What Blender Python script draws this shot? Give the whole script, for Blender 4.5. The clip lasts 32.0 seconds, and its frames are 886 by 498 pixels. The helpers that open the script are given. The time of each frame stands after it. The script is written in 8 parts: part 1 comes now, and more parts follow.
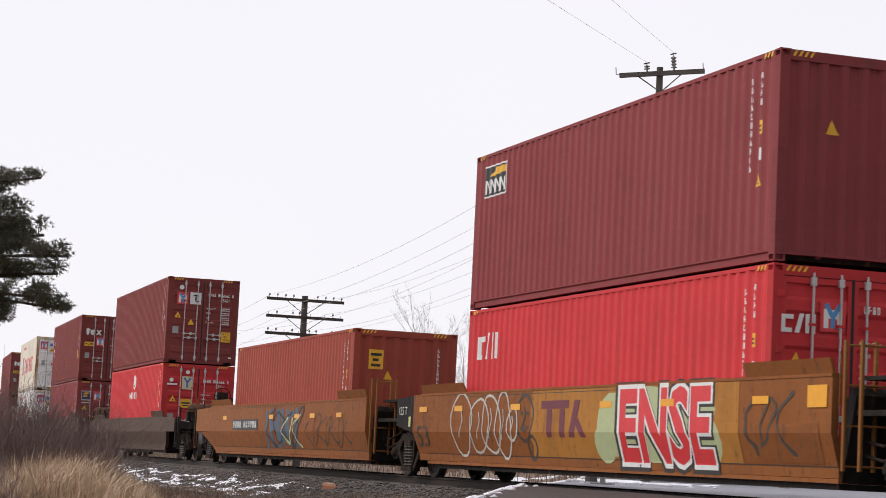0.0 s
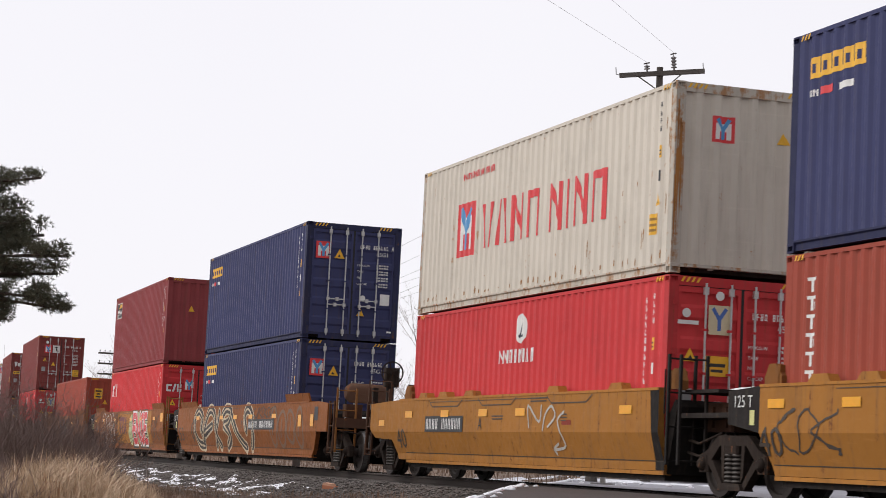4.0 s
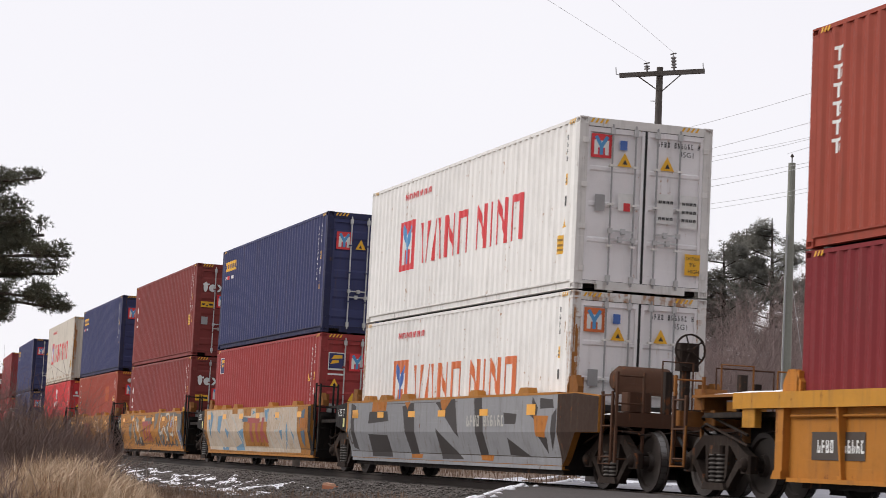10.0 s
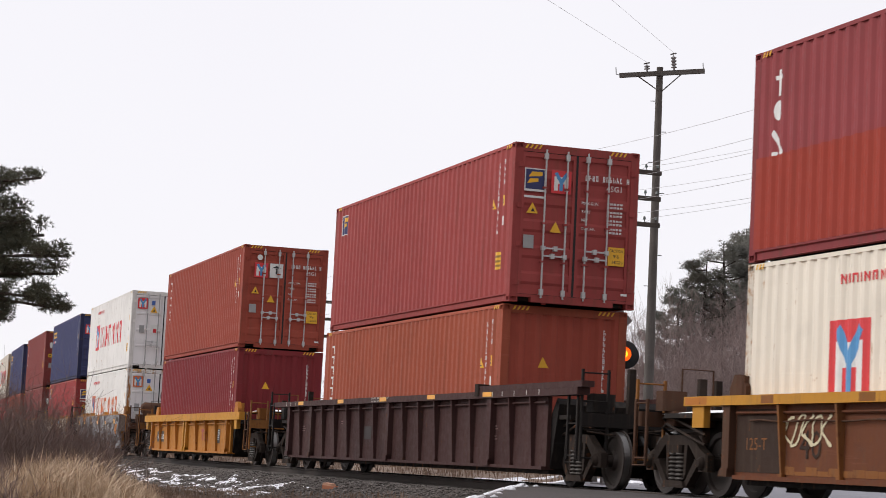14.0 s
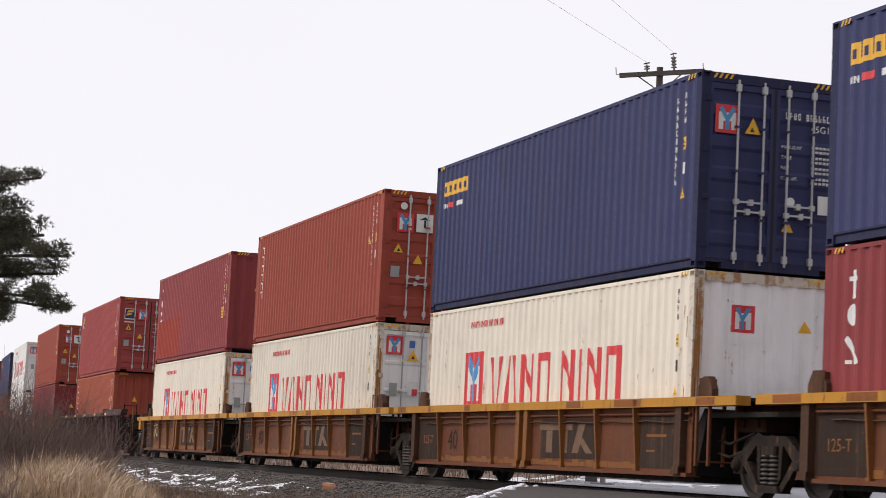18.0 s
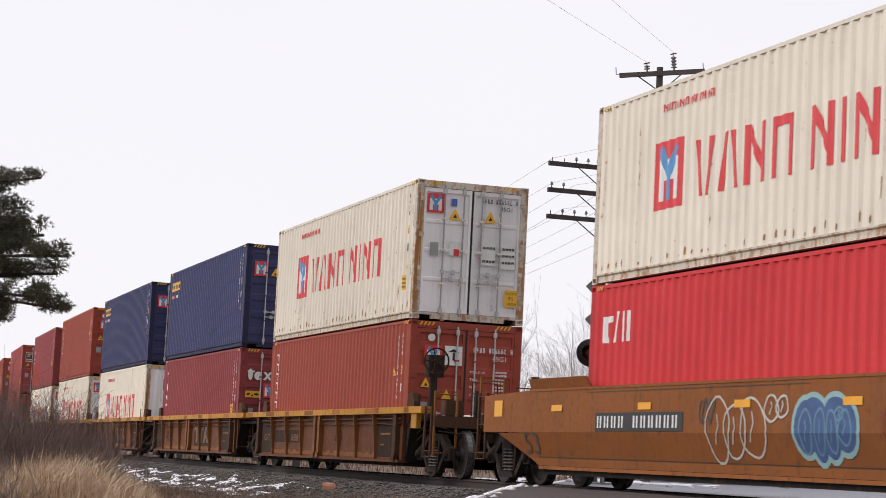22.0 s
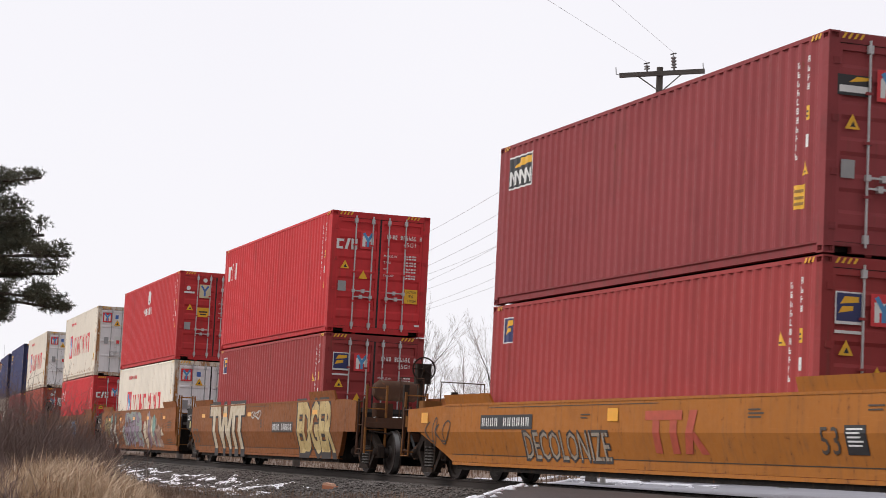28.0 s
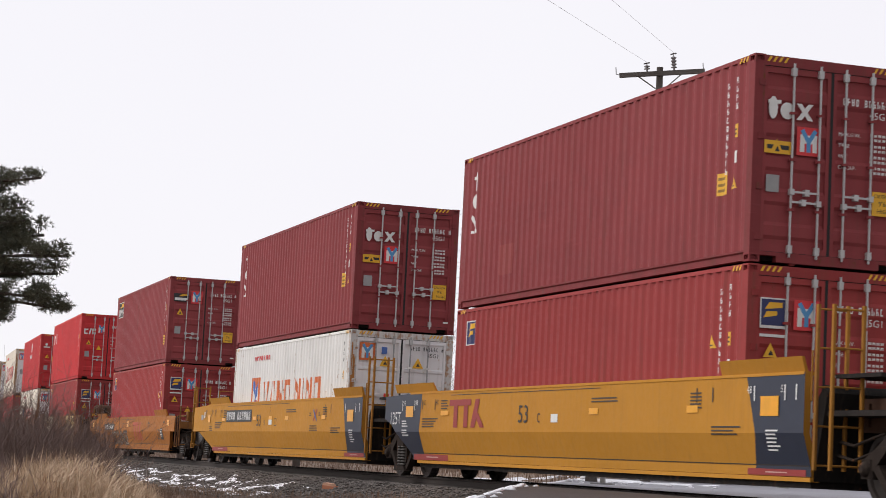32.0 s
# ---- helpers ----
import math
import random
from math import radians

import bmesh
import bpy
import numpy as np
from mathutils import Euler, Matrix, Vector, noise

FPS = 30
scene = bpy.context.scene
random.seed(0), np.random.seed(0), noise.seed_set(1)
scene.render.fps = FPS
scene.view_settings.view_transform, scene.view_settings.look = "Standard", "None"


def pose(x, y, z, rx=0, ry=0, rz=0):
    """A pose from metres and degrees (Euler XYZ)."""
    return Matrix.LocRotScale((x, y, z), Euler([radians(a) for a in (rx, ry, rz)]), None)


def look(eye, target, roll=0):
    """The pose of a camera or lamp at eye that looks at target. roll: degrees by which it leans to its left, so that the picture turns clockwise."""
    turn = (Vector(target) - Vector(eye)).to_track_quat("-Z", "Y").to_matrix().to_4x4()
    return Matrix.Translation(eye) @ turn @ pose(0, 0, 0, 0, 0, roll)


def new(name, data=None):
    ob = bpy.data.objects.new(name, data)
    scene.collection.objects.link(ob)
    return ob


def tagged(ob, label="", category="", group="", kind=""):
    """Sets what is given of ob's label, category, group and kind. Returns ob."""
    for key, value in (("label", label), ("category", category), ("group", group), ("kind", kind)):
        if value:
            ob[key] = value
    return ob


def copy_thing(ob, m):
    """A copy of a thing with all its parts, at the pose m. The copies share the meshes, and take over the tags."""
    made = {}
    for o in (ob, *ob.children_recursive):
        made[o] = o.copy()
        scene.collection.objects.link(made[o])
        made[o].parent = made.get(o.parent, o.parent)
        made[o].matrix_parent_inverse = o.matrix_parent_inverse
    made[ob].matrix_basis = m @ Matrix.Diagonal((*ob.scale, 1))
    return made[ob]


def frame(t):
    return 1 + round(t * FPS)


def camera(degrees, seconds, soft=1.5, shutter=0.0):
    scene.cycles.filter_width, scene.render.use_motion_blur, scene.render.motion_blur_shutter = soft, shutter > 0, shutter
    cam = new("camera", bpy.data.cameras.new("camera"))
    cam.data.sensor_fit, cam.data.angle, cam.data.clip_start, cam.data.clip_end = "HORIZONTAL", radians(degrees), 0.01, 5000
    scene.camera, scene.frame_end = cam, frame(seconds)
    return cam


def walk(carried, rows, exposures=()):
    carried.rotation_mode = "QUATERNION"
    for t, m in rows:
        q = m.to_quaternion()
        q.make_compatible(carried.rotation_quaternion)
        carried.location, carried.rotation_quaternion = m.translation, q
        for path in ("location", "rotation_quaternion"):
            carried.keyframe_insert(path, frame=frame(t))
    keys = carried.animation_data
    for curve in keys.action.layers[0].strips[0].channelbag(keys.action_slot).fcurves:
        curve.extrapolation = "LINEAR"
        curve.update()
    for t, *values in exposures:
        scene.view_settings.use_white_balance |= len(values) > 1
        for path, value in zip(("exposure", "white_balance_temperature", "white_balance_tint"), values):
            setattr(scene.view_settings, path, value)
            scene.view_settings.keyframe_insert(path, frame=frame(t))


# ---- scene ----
# camera: stands still beside a level crossing with a long lens; z = 0 is the top of the rails
SECONDS = 32.0
EYE = Vector((0.0, 0.0, 0.314))
YAW, PITCH, ROLL = radians(70.4385), radians(5.8462), 2.656
AIM = EYE + Vector((-math.sin(YAW) * math.cos(PITCH), math.cos(YAW) * math.cos(PITCH), math.sin(PITCH)))
cam = camera(24.06, SECONDS, soft=0.75, shutter=0.1)
walk(cam, [(0.0, look(EYE, AIM, ROLL)), (SECONDS, look(EYE, AIM, ROLL))], exposures=[(0.0, 0.0), (SECONDS, 0.0)])

# overcast winter daylight: a bright even cloud deck and a very soft sun
world = bpy.data.worlds.new("world")
scene.world = world
world.use_nodes = True
wn, wl = world.node_tree.nodes, world.node_tree.links
wn.clear()
w_out = wn.new("ShaderNodeOutputWorld")
w_bg = wn.new("ShaderNodeBackground")
w_sky = wn.new("ShaderNodeTexSky")
w_sky.sky_type, w_sky.sun_disc = "NISHITA", False
w_sky.sun_elevation, w_sky.sun_rotation = radians(40.5), radians(206.6)
w_scale = wn.new("ShaderNodeVectorMath")
w_scale.operation = "SCALE"
w_scale.inputs["Scale"].default_value = 0.10
w_co = wn.new("ShaderNodeTexCoord")
w_noise = wn.new("ShaderNodeTexNoise")
w_noise.inputs["Scale"].default_value, w_noise.inputs["Detail"].default_value = 1.3, 3
w_ramp = wn.new("ShaderNodeValToRGB")
w_ramp.color_ramp.elements[0].position, w_ramp.color_ramp.elements[1].position = 0.3, 0.7
w_ramp.color_ramp.elements[0].color = (0.925, 0.90, 0.965, 1)
w_ramp.color_ramp.elements[1].color = (1.0, 0.985, 1.02, 1)
w_mix = wn.new("ShaderNodeMix")
w_mix.data_type = "RGBA"
w_mix.inputs["Factor"].default_value = 0.95
wl.new(w_co.outputs["Generated"], w_noise.inputs["Vector"])
wl.new(w_noise.outputs["Fac"], w_ramp.inputs["Fac"])
wl.new(w_sky.outputs["Color"], w_scale.inputs[0])
wl.new(w_scale.outputs["Vector"], w_mix.inputs["A"])
wl.new(w_ramp.outputs["Color"], w_mix.inputs["B"])
# the unseen eastern sky is dimmed smoothly, added to darken ends that face it
w_sep, w_range, w_dim = wn.new("ShaderNodeSeparateXYZ"), wn.new("ShaderNodeMapRange"), wn.new("ShaderNodeVectorMath")
w_range.inputs["From Min"].default_value, w_range.inputs["From Max"].default_value = -0.3, 1.0
w_range.inputs["To Min"].default_value, w_range.inputs["To Max"].default_value = 1.0, 0.60
w_dim.operation = "SCALE"
wl.new(w_co.outputs["Generated"], w_sep.inputs[0])
wl.new(w_sep.outputs["X"], w_range.inputs["Value"])
wl.new(w_mix.outputs["Result"], w_dim.inputs[0])
wl.new(w_range.outputs["Result"], w_dim.inputs["Scale"])
wl.new(w_dim.outputs["Vector"], w_bg.inputs["Color"])
w_bg.inputs["Strength"].default_value = 1.0
wl.new(w_bg.outputs["Background"], w_out.inputs["Surface"])
sun = new("sun", bpy.data.lights.new("sun", "SUN"))
sun.data.energy, sun.data.angle, sun.data.color = 2.05, radians(44), (1.0, 0.97, 0.94)
sun.matrix_world = look((0, 0, 0), (0.34, 0.68, -0.65))

# the track is one wide arc; u runs along it, away from the camera; d is the distance to its near side
TRACK_Y, CURVE, CANT = 14.439, 1 / 1568.3, 0.2


def along(u, d=0.0, z=0.0):
    """The place on the arc at u metres, d metres to the camera's side of the centre line."""
    a = u * CURVE
    return Vector((-math.sin(a) / CURVE - math.sin(a) * d, TRACK_Y + (1 - math.cos(a)) / CURVE - math.cos(a) * d, z))


def car_pose(u):
    p = along(u)
    return pose(p.x, p.y, 0, CANT, 0, 180 - math.degrees(u * CURVE))


def travelled(t):
    """How far the train has gone at t seconds, from its place at 16 s."""
    x = (t - 16) / 16
    return 16 * (11.3559 * x + 0.0374 * x * x - 0.0651 * x**3 + 0.0176 * x**4)


# ---- materials ----
MATS = {}


def nodes_of(name, rough=0.6, metal=0.0):
    m = bpy.data.materials.new(name)
    m.use_nodes = True
    n, l = m.node_tree.nodes, m.node_tree.links
    b = n["Principled BSDF"]
    b.inputs["Roughness"].default_value, b.inputs["Metallic"].default_value = rough, metal
    return m, n, l, b


def ramp_of(n, stops):
    r = n.new("ShaderNodeValToRGB")
    e = r.color_ramp.elements
    while len(e) < len(stops):
        e.new(0.5)
    for k, (p, c) in zip(e, stops):
        k.position, k.color = p, (*c, 1) if len(c) == 3 else c
    return r


def noise_of(n, l, vec, scale, detail=4, rough=0.55):
    t = n.new("ShaderNodeTexNoise")
    t.inputs["Scale"].default_value, t.inputs["Detail"].default_value, t.inputs["Roughness"].default_value = scale, detail, rough
    if vec:
        l.new(vec, t.inputs["Vector"])
    return t.outputs["Fac"]


def mixed(n, l, a, b, fac, kind="MIX"):
    m = n.new("ShaderNodeMix")
    m.data_type, m.blend_type = "RGBA", kind
    for sock, val in (("Factor", fac), ("A", a), ("B", b)):
        if isinstance(val, (int, float)):
            m.inputs[sock].default_value = val
        elif isinstance(val, tuple):
            m.inputs[sock].default_value = (*val, 1)
        else:
            l.new(val, m.inputs[sock])
    return m.outputs["Result"]


def placed(n, l, scale):
    co, mp = n.new("ShaderNodeTexCoord"), n.new("ShaderNodeMapping")
    mp.inputs["Scale"].default_value = scale
    info = n.new("ShaderNodeObjectInfo")
    add = n.new("ShaderNodeVectorMath")
    add.operation = "MULTIPLY_ADD"
    add.inputs[1].default_value = (37, 19, 11)
    l.new(info.outputs["Random"], add.inputs[0])
    l.new(co.outputs["Object"], add.inputs[2])
    l.new(add.outputs["Vector"], mp.inputs["Vector"])
    return mp.outputs["Vector"], info.outputs["Random"]


def bump_of(n, l, b, height, strength, dist=0.01):
    k = n.new("ShaderNodeBump")
    k.inputs["Strength"].default_value, k.inputs["Distance"].default_value = strength, dist
    l.new(height, k.inputs["Height"])
    l.new(k.outputs["Normal"], b.inputs["Normal"])


def steel(name, rgb, rust=0.25, dirt=0.4, rough=0.5, fade=0.25, oxide=(0.16, 0.062, 0.028)):
    """Painted steel: faded in patches, streaked with dirt down its height, and rusting where the paint is gone."""
    if name in MATS:
        return MATS[name]
    m, n, l, b = nodes_of(name, rough)
    b.inputs["Specular IOR Level"].default_value = 0.08
    v, rnd = placed(n, l, (1, 1, 1))
    vs, _ = placed(n, l, (5.0, 5.0, 0.35))
    big, fine, streak = noise_of(n, l, v, 0.45, 3), noise_of(n, l, v, 9, 6, 0.65), noise_of(n, l, vs, 1.6, 5, 0.6)
    light = tuple(min(1, c * 1.10 + 0.03 * fade) for c in rgb)
    dark = tuple(c * 0.86 for c in rgb)
    col = mixed(n, l, dark, light, big)
    tint = ramp_of(n, [(0.0, (0.86, 0.86, 0.86)), (1.0, (1.1, 1.1, 1.1))])
    l.new(rnd, tint.inputs["Fac"])
    col = mixed(n, l, col, tint.outputs["Color"], 0.7, "MULTIPLY")
    sr = ramp_of(n, [(0.52, (0, 0, 0)), (0.78, (dirt, dirt, dirt))])
    l.new(streak, sr.inputs["Fac"])
    col = mixed(n, l, col, (0.10, 0.075, 0.055), sr.outputs["Color"])
    pr = ramp_of(n, [(0.50, (0, 0, 0)), (0.72, (dirt * 0.9,) * 3)])
    l.new(noise_of(n, l, v, 1.1, 9, 0.7), pr.inputs["Fac"])
    col = mixed(n, l, col, tuple(0.42 * c + 0.018 for c in rgb), pr.outputs["Color"])
    sc, _ = placed(n, l, (0.5, 0.5, 7.0))
    ir = ramp_of(n, [(0.60, (0, 0, 0)), (0.70, (dirt * 0.5,) * 3)])
    l.new(noise_of(n, l, sc, 2.2, 6, 0.6), ir.inputs["Fac"])
    col = mixed(n, l, col, tuple(min(1, 1.25 * c + 0.03) for c in rgb), ir.outputs["Color"])
    rr = ramp_of(n, [(0.66 - 0.18 * rust, (0, 0, 0)), (0.70 - 0.13 * rust, (1, 1, 1))])
    spot = n.new("ShaderNodeMath")
    spot.operation = "MULTIPLY_ADD"
    spot.inputs[1].default_value = 0.5
    l.new(streak, spot.inputs[0])
    half = n.new("ShaderNodeMath")
    half.operation = "MULTIPLY"
    half.inputs[1].default_value = 0.5
    l.new(fine, half.inputs[0])
    l.new(half.outputs[0], spot.inputs[2])
    l.new(spot.outputs[0], rr.inputs["Fac"])
    rf = n.new("ShaderNodeMath")
    rf.operation = "MULTIPLY"
    rf.inputs[1].default_value = 0.85
    l.new(rr.outputs["Color"], rf.inputs[0])
    col = mixed(n, l, col, oxide, rf.outputs[0])
    l.new(col, b.inputs["Base Color"])
    ro = ramp_of(n, [(0.3, (rough - 0.08,) * 3), (0.75, (rough + 0.2,) * 3)])
    l.new(fine, ro.inputs["Fac"])
    l.new(ro.outputs["Color"], b.inputs["Roughness"])
    bump_of(n, l, b, fine, 0.15, 0.004)
    MATS[name] = m
    return m


def plain(name, rgb, rough=0.6, metal=0.0, vary=0.18, scale=6.0, emit=0.0):
    if name in MATS:
        return MATS[name]
    m, n, l, b = nodes_of(name, rough, metal)
    v, rnd = placed(n, l, (1, 1, 1))
    f = noise_of(n, l, v, scale, 5, 0.6)
    col = mixed(n, l, tuple(c * (1 - vary) for c in rgb), tuple(min(1, c * (1 + vary)) for c in rgb), f)
    l.new(col, b.inputs["Base Color"])
    bump_of(n, l, b, f, 0.12, 0.004)
    if emit:
        b.inputs["Emission Color"].default_value = (*rgb, 1)
        b.inputs["Emission Strength"].default_value = emit
    MATS[name] = m
    return m


def grainy(name, stops, scale, fine, rough=0.9, bump=0.6, dist=0.03):
    """A loose surface: colours from a coarse and a fine noise together."""
    m, n, l, b = nodes_of(name, rough)
    co = n.new("ShaderNodeTexCoord")
    a, f = noise_of(n, l, co.outputs["Object"], scale, 5), noise_of(n, l, co.outputs["Object"], fine, 6, 0.7)
    add = n.new("ShaderNodeMath")
    add.operation = "MULTIPLY_ADD"
    add.inputs[1].default_value = 0.5
    half = n.new("ShaderNodeMath")
    half.operation = "MULTIPLY"
    half.inputs[1].default_value = 0.5
    l.new(a, add.inputs[0])
    l.new(f, half.inputs[0])
    l.new(half.outputs[0], add.inputs[2])
    r = ramp_of(n, stops)
    l.new(add.outputs[0], r.inputs["Fac"])
    l.new(r.outputs["Color"], b.inputs["Base Color"])
    bump_of(n, l, b, f, bump, dist)
    MATS[name] = m
    return m


PAINTS = {
    "maroon": (0.280, 0.058, 0.062), "deep_maroon": (0.270, 0.055, 0.059), "rust_brown": (0.350, 0.074, 0.049),
    "emblem_red": (0.34, 0.056, 0.055), "bright_red": (0.60, 0.049, 0.054), "roundel_red": (0.57, 0.053, 0.057),
    "blue": (0.049, 0.055, 0.132), "cream": (0.80, 0.73, 0.62), "white": (0.83, 0.815, 0.785),
    "dark_maroon": (0.225, 0.051, 0.047), "door_grey": (0.87, 0.855, 0.86), "dingy": (0.64, 0.59, 0.51), "pale_red": (0.35, 0.070, 0.065), "orange": (0.39, 0.098, 0.056), "dark_red": (0.225, 0.032, 0.037),
}


def paint(key):
    if key in ("cream", "white", "dingy", "door_grey"):
        return steel("container_paint_" + key, PAINTS[key], 0.30, 0.22, 0.48, oxide=(0.40, 0.20, 0.085))
    return steel("container_paint_" + key, PAINTS[key], 0.12, 0.28, 0.48)


W_PAINTS = {
    "old_brown": ((0.275, 0.094, 0.027), 0.52, 0.5), "ochre": ((0.40, 0.172, 0.036), 0.42, 0.5), "yellow": ((0.50, 0.228, 0.030), 0.03, 0.15),
    "orange_yellow": ((0.41, 0.150, 0.031), 0.42, 0.45), "dark_brown": ((0.062, 0.029, 0.027), 0.25, 0.4), "rusty": ((0.145, 0.050, 0.024), 0.75, 0.8), "rib_rust": ((0.24, 0.095, 0.030), 0.5, 0.5),
    "chord_yellow": ((0.50, 0.235, 0.035), 0.38, 0.45), "warm_yellow": ((0.46, 0.185, 0.033), 0.4, 0.45),
    "grimy": ((0.085, 0.052, 0.038), 0.6, 0.6), "silver": ((0.30, 0.30, 0.31), 0.3, 0.3),
}


def wpaint(key):
    rgb, rust, dirt = W_PAINTS[key]
    return steel("car_paint_" + key, rgb, rust, dirt, 0.5)


WHITE = plain("white_marking", (0.72, 0.72, 0.70), 0.5)
BLACK = plain("black_marking", (0.02, 0.02, 0.022), 0.5)
YELLOW = plain("yellow_marking", (0.78, 0.42, 0.02), 0.45)
RED = plain("red_marking", (0.66, 0.036, 0.042), 0.45)
ORANGE = plain("orange_marking", (0.62, 0.15, 0.04), 0.45)
BLUE = plain("blue_marking", (0.06, 0.14, 0.42), 0.45)
SKYBLUE = plain("sky_blue_marking", (0.08, 0.28, 0.55), 0.45)
EMBLUE = plain("deep_blue_emblem", (0.022, 0.028, 0.115), 0.45)
NAVY = plain("navy_marking", (0.018, 0.024, 0.045), 0.45)
GREY = plain("grey_plate", (0.32, 0.32, 0.32), 0.5)
CREAM = plain("cream_marking", (0.62, 0.55, 0.36), 0.55)
MARK_RED = plain("dull_red_marking", (0.30, 0.035, 0.03), 0.55)
PALE_GREEN = plain("pale_green_marking", (0.42, 0.47, 0.25), 0.6)
BULB = plain("mustard_marking", (0.34, 0.25, 0.07), 0.6)
REFLECT = plain("yellow_reflector", (0.80, 0.36, 0.01), 0.35)
SNOW_LID = plain("lying_snow", (0.86, 0.87, 0.90), 0.6)
RUBBER = plain("black_gasket", (0.012, 0.012, 0.013), 0.7)
ROD = plain("galvanised_rod", (0.50, 0.50, 0.50), 0.45, 0.3)
CAST = steel("grimy_cast_steel", (0.030, 0.021, 0.017), 0.45, 0.6, 0.75)
WHEEL = plain("rusty_wheel_steel", (0.030, 0.021, 0.017), 0.6, 0.1, vary=0.4)
TREAD = plain("polished_tread", (0.16, 0.155, 0.15), 0.35, 0.8)
SPRING = plain("dusty_spring_steel", (0.055, 0.045, 0.039), 0.6, 0.2)
DECK = steel("grimy_deck", (0.026, 0.021, 0.019), 0.4, 0.5, 0.75)
GEAR = steel("rust_brown_end_gear", (0.085, 0.042, 0.026), 0.5, 0.6, 0.7)
YGEAR = steel("grimy_yellow_end_gear", (0.34, 0.15, 0.025), 0.35, 0.5, 0.6)
# ---- mesh helpers ----
class Shape:
    """Collects the faces of one part."""

    def __init__(self):
        self.v, self.f, self.round = [], [], False

    def face(self, pts):
        i = len(self.v)
        self.v += [tuple(p) for p in pts]
        self.f.append(tuple(range(i, i + len(pts))))
        return self

    def loft(self, a, b, caps=True):
        """Two rings of points, joined by quads."""
        i, k = len(self.v), len(a)
        self.v += [tuple(p) for p in a] + [tuple(p) for p in b]
        self.f += [(i + j, i + (j + 1) % k, i + k + (j + 1) % k, i + k + j) for j in range(k)]
        if caps:
            self.f += [tuple(range(i + k - 1, i - 1, -1)), tuple(range(i + k, i + 2 * k))]
        return self

    def box(self, x0, x1, y0, y1, z0, z1):
        r = lambda z: [(x0, y0, z), (x1, y0, z), (x1, y1, z), (x0, y1, z)]
        return self.loft(r(z0), r(z1))

    def block(self, x0, x1, y0, y1, z0, z1, c=0.012):
        """A box with its long edges chamfered."""
        o = [(x0 + c, y0), (x1 - c, y0), (x1, y0 + c), (x1, y1 - c), (x1 - c, y1), (x0 + c, y1), (x0, y1 - c), (x0, y0 + c)]
        return self.loft([(x, y, z0) for x, y in o], [(x, y, z1) for x, y in o])

    def slab(self, xz, y0, y1):
        return self.loft([(x, y0, z) for x, z in xz], [(x, y1, z) for x, z in xz])

    def bar(self, yz, x0, x1):
        return self.loft([(x0, y, z) for y, z in yz], [(x1, y, z) for y, z in yz])

    def rod(self, p, q, r, n=8, r2=None):
        self.round = True
        p, q = Vector(p), Vector(q)
        t = (q - p).normalized()
        a = t.orthogonal().normalized()
        b = t.cross(a)
        ring = lambda c, k: [c + (a * math.cos(2 * math.pi * j / n) + b * math.sin(2 * math.pi * j / n)) * k for j in range(n)]
        return self.loft(ring(p, r), ring(q, r if r2 is None else r2))

    def pipe(self, pts, r, n=6):
        """A bent tube, one skin from end to end."""
        self.round = True
        pts = [Vector(p) for p in pts]
        up, rings = None, []
        for k, c in enumerate(pts):
            t = (pts[min(k + 1, len(pts) - 1)] - pts[max(k - 1, 0)]).normalized()
            up = (up - t * up.dot(t)).normalized() if up and (up - t * up.dot(t)).length > 0.05 else t.orthogonal().normalized()
            b = t.cross(up)
            rings.append([c + (up * math.cos(2 * math.pi * j / n) + b * math.sin(2 * math.pi * j / n)) * r for j in range(n)])
        i = len(self.v)
        self.v += [tuple(p) for ring in rings for p in ring]
        self.f += [(i + k * n + j, i + k * n + (j + 1) % n, i + (k + 1) * n + (j + 1) % n, i + (k + 1) * n + j) for k in range(len(pts) - 1) for j in range(n)]
        self.f += [tuple(range(i + n - 1, i - 1, -1)), tuple(range(i + (len(pts) - 1) * n, i + len(pts) * n))]
        return self

    def lathe(self, prof, centre, axis="y", n=24):
        """A profile of (radius, height) turned about an axis through centre."""
        self.round = True
        cx, cy, cz = centre
        i, k = len(self.v), len(prof)
        for j in range(n):
            a = 2 * math.pi * j / n
            for r, h in prof:
                p, q = r * math.cos(a), r * math.sin(a)
                self.v.append({"y": (cx + p, cy + h, cz + q), "z": (cx + p, cy + q, cz + h), "x": (cx + h, cy + p, cz + q)}[axis])
        for j in range(n):
            for m in range(k - 1):
                a, b = i + j * k + m, i + ((j + 1) % n) * k + m
                self.f.append((a, b, b + 1, a + 1))
        return self

    def mesh(self, name, fix=True, smooth=False, weld=False):
        me = bpy.data.meshes.new(name)
        me.from_pydata(self.v, [], self.f)
        if fix:
            bm = bmesh.new()
            bm.from_mesh(me)
            if weld:
                bmesh.ops.remove_doubles(bm, verts=bm.verts, dist=0.0005)
            bmesh.ops.recalc_face_normals(bm, faces=bm.faces)
            bm.to_mesh(me)
            bm.free()
        if fix and self.round and not smooth:
            me.polygons.foreach_set("use_smooth", [True] * len(me.polygons))
            me.set_sharp_from_angle(angle=radians(40))
        if smooth:
            me.polygons.foreach_set("use_smooth", [True] * len(me.polygons))
        return me


